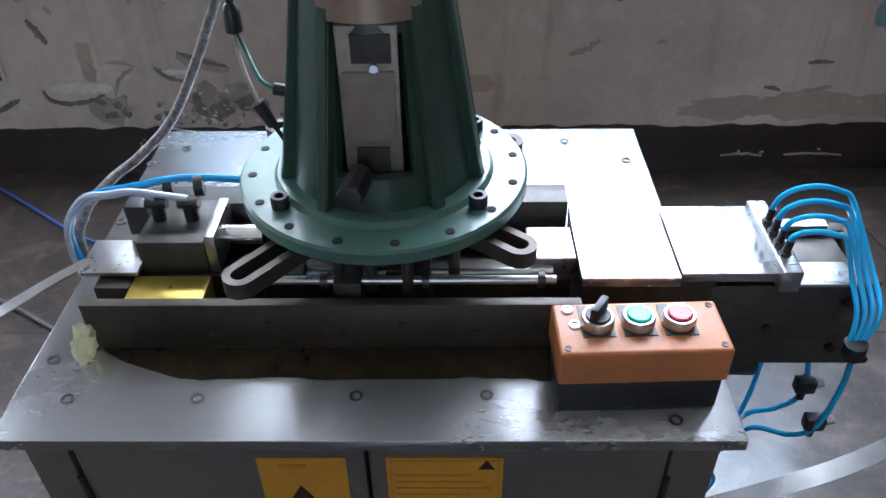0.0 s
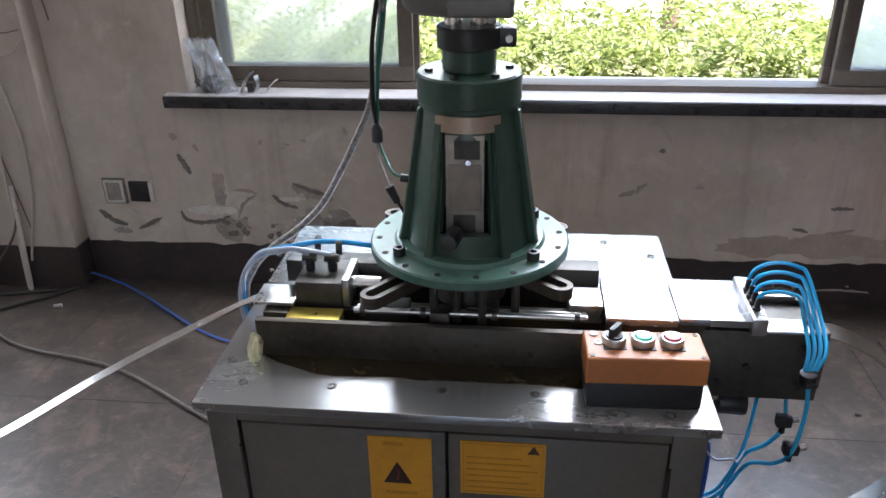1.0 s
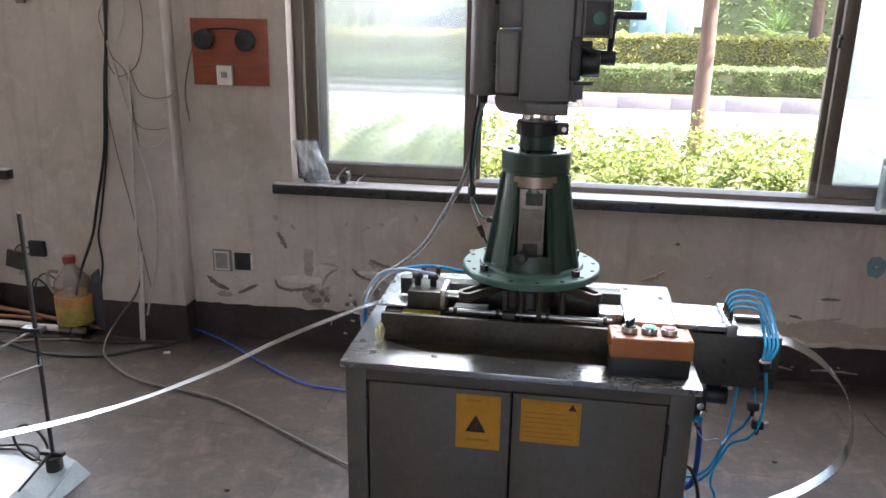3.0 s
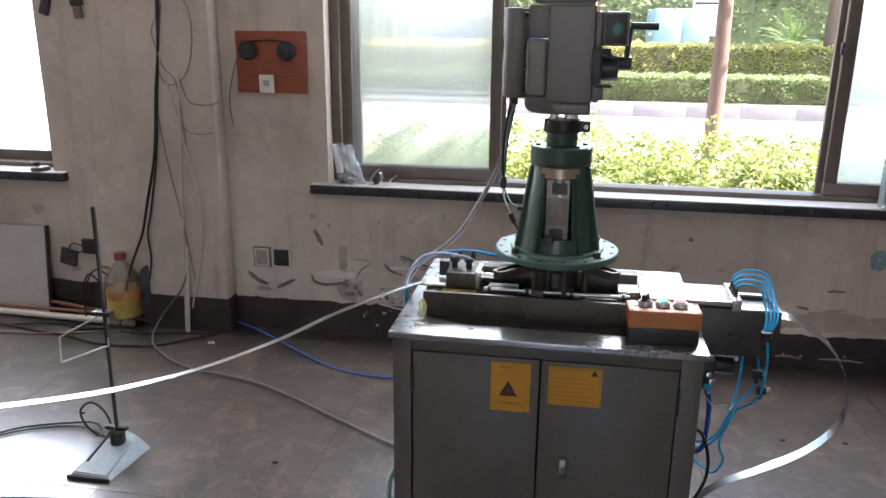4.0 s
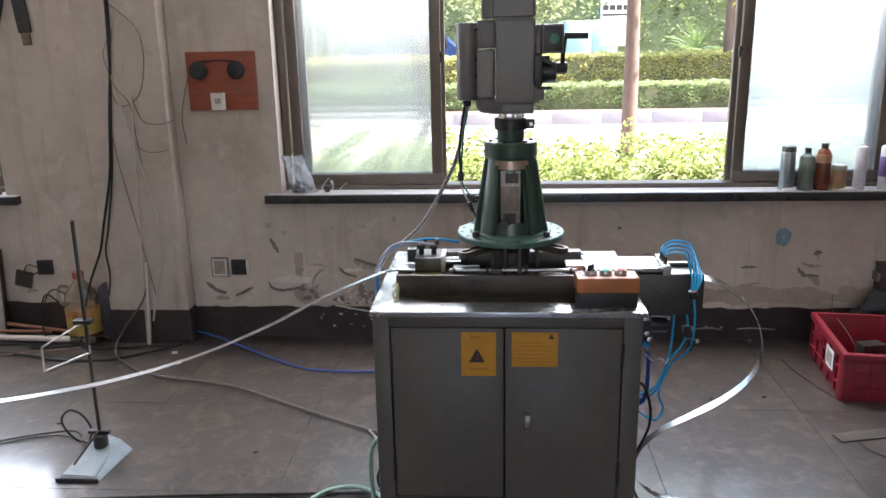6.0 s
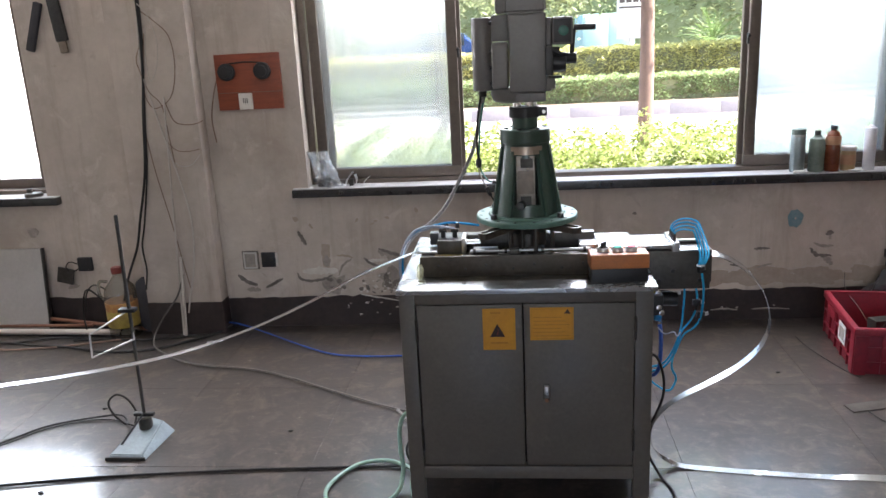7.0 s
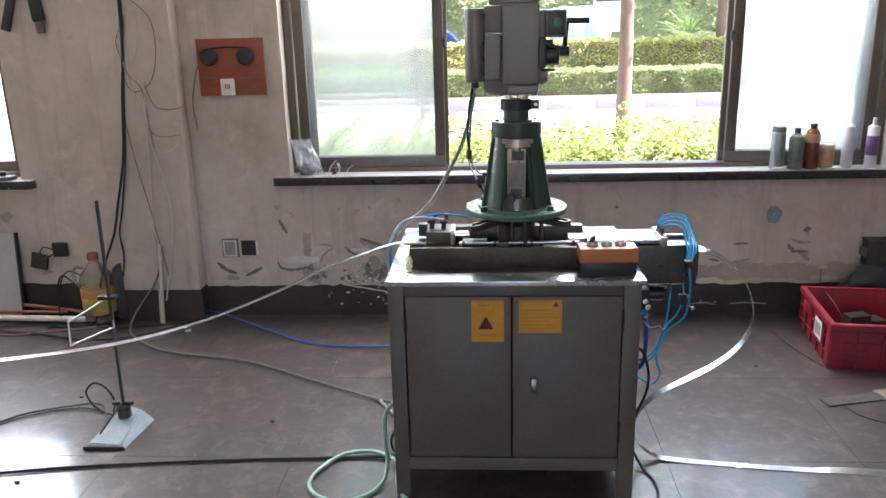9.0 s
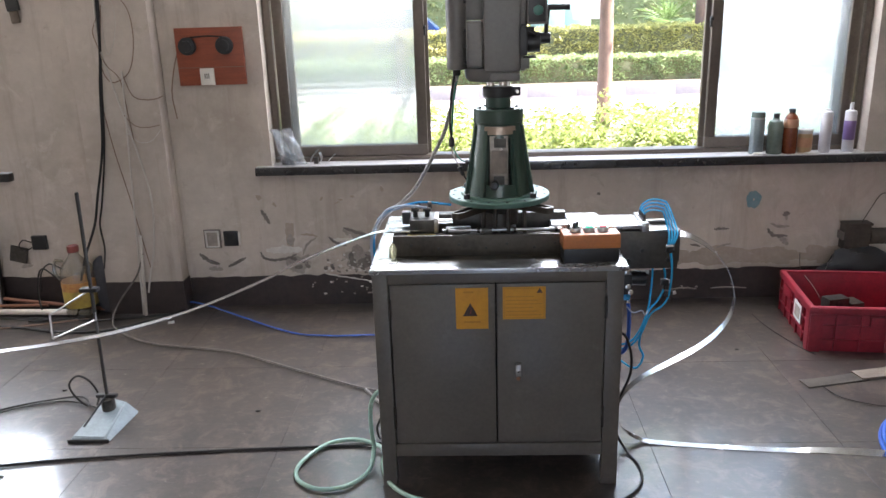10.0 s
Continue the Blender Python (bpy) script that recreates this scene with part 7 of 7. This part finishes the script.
build_vehicles()

# ---------------------------------------------------------------- floor pieces


def build_floor():
    """Square floor tiles with sunk joints."""
    fl = solo("floor", boxed(-5.4, 5.4, -5.56, WALL, -0.06, -0.004), "grout", (0, 0, 0), "worn brown polished floor with square joints", "floor", kind="structure", smooth=0)
    step, x_ref, y_ref = 0.643, 0.450, 0.745
    shared = {}
    ix = range(int((-5.4 - x_ref) // step), int((5.4 - x_ref) // step) + 1)
    iy = range(int((-5.56 - y_ref) // step), int((WALL - y_ref) // step) + 1)
    for i in ix:
        for j in iy:
            x0, x1 = max(-5.39, x_ref + i * step), min(5.39, x_ref + (i + 1) * step)
            y0, y1 = max(-5.55, y_ref + j * step), min(WALL - 0.001, y_ref + (j + 1) * step)
            if x1 - x0 < 0.02 or y1 - y0 < 0.02:
                continue
            key = (round(x1 - x0, 3), round(y1 - y0, 3))
            if key not in shared:
                a, b = (x1 - x0) / 2 - 0.0004, (y1 - y0) / 2 - 0.0004
                shared[key] = to_mesh("tile", boxed(-a, a, -b, b, -0.008, 0.0, bevel=0.0007, seg=1), "floor_tile", (0, 0, 0), 0)
            ob = new("tile", shared[key])
            ob.parent = fl
            ob.location = ((x0 + x1) / 2, (y0 + y1) / 2, 0)


build_floor()


def motions():
    """The incoming strip draws taut and lifts as the feeder lets it back; nothing else moves."""
    rest = fed_strip.matrix_world.copy()
    rest.translation = fed_strip.location
    clamp = Matrix.Translation((-0.40, 0.683, 0.797))
    lift = Matrix.Rotation(radians(-1.9), 4, "Z") @ Matrix.Rotation(radians(1.0), 4, Vector((-0.62, 0.78, 0)).normalized())
    taut = Matrix.Translation((-0.0398, -0.0316, 0.004)) @ clamp @ lift @ clamp.inverted() @ rest
    sag = clamp @ Matrix.Rotation(radians(-0.8), 4, Vector((-0.62, 0.78, 0)).normalized()) @ clamp.inverted() @ rest
    walk(fed_strip, [(0, rest), (4.0, rest), (4.3, sag), (4.7, sag), (4.95, rest), (8.5, rest), (8.78, taut), (10, taut)])


motions()
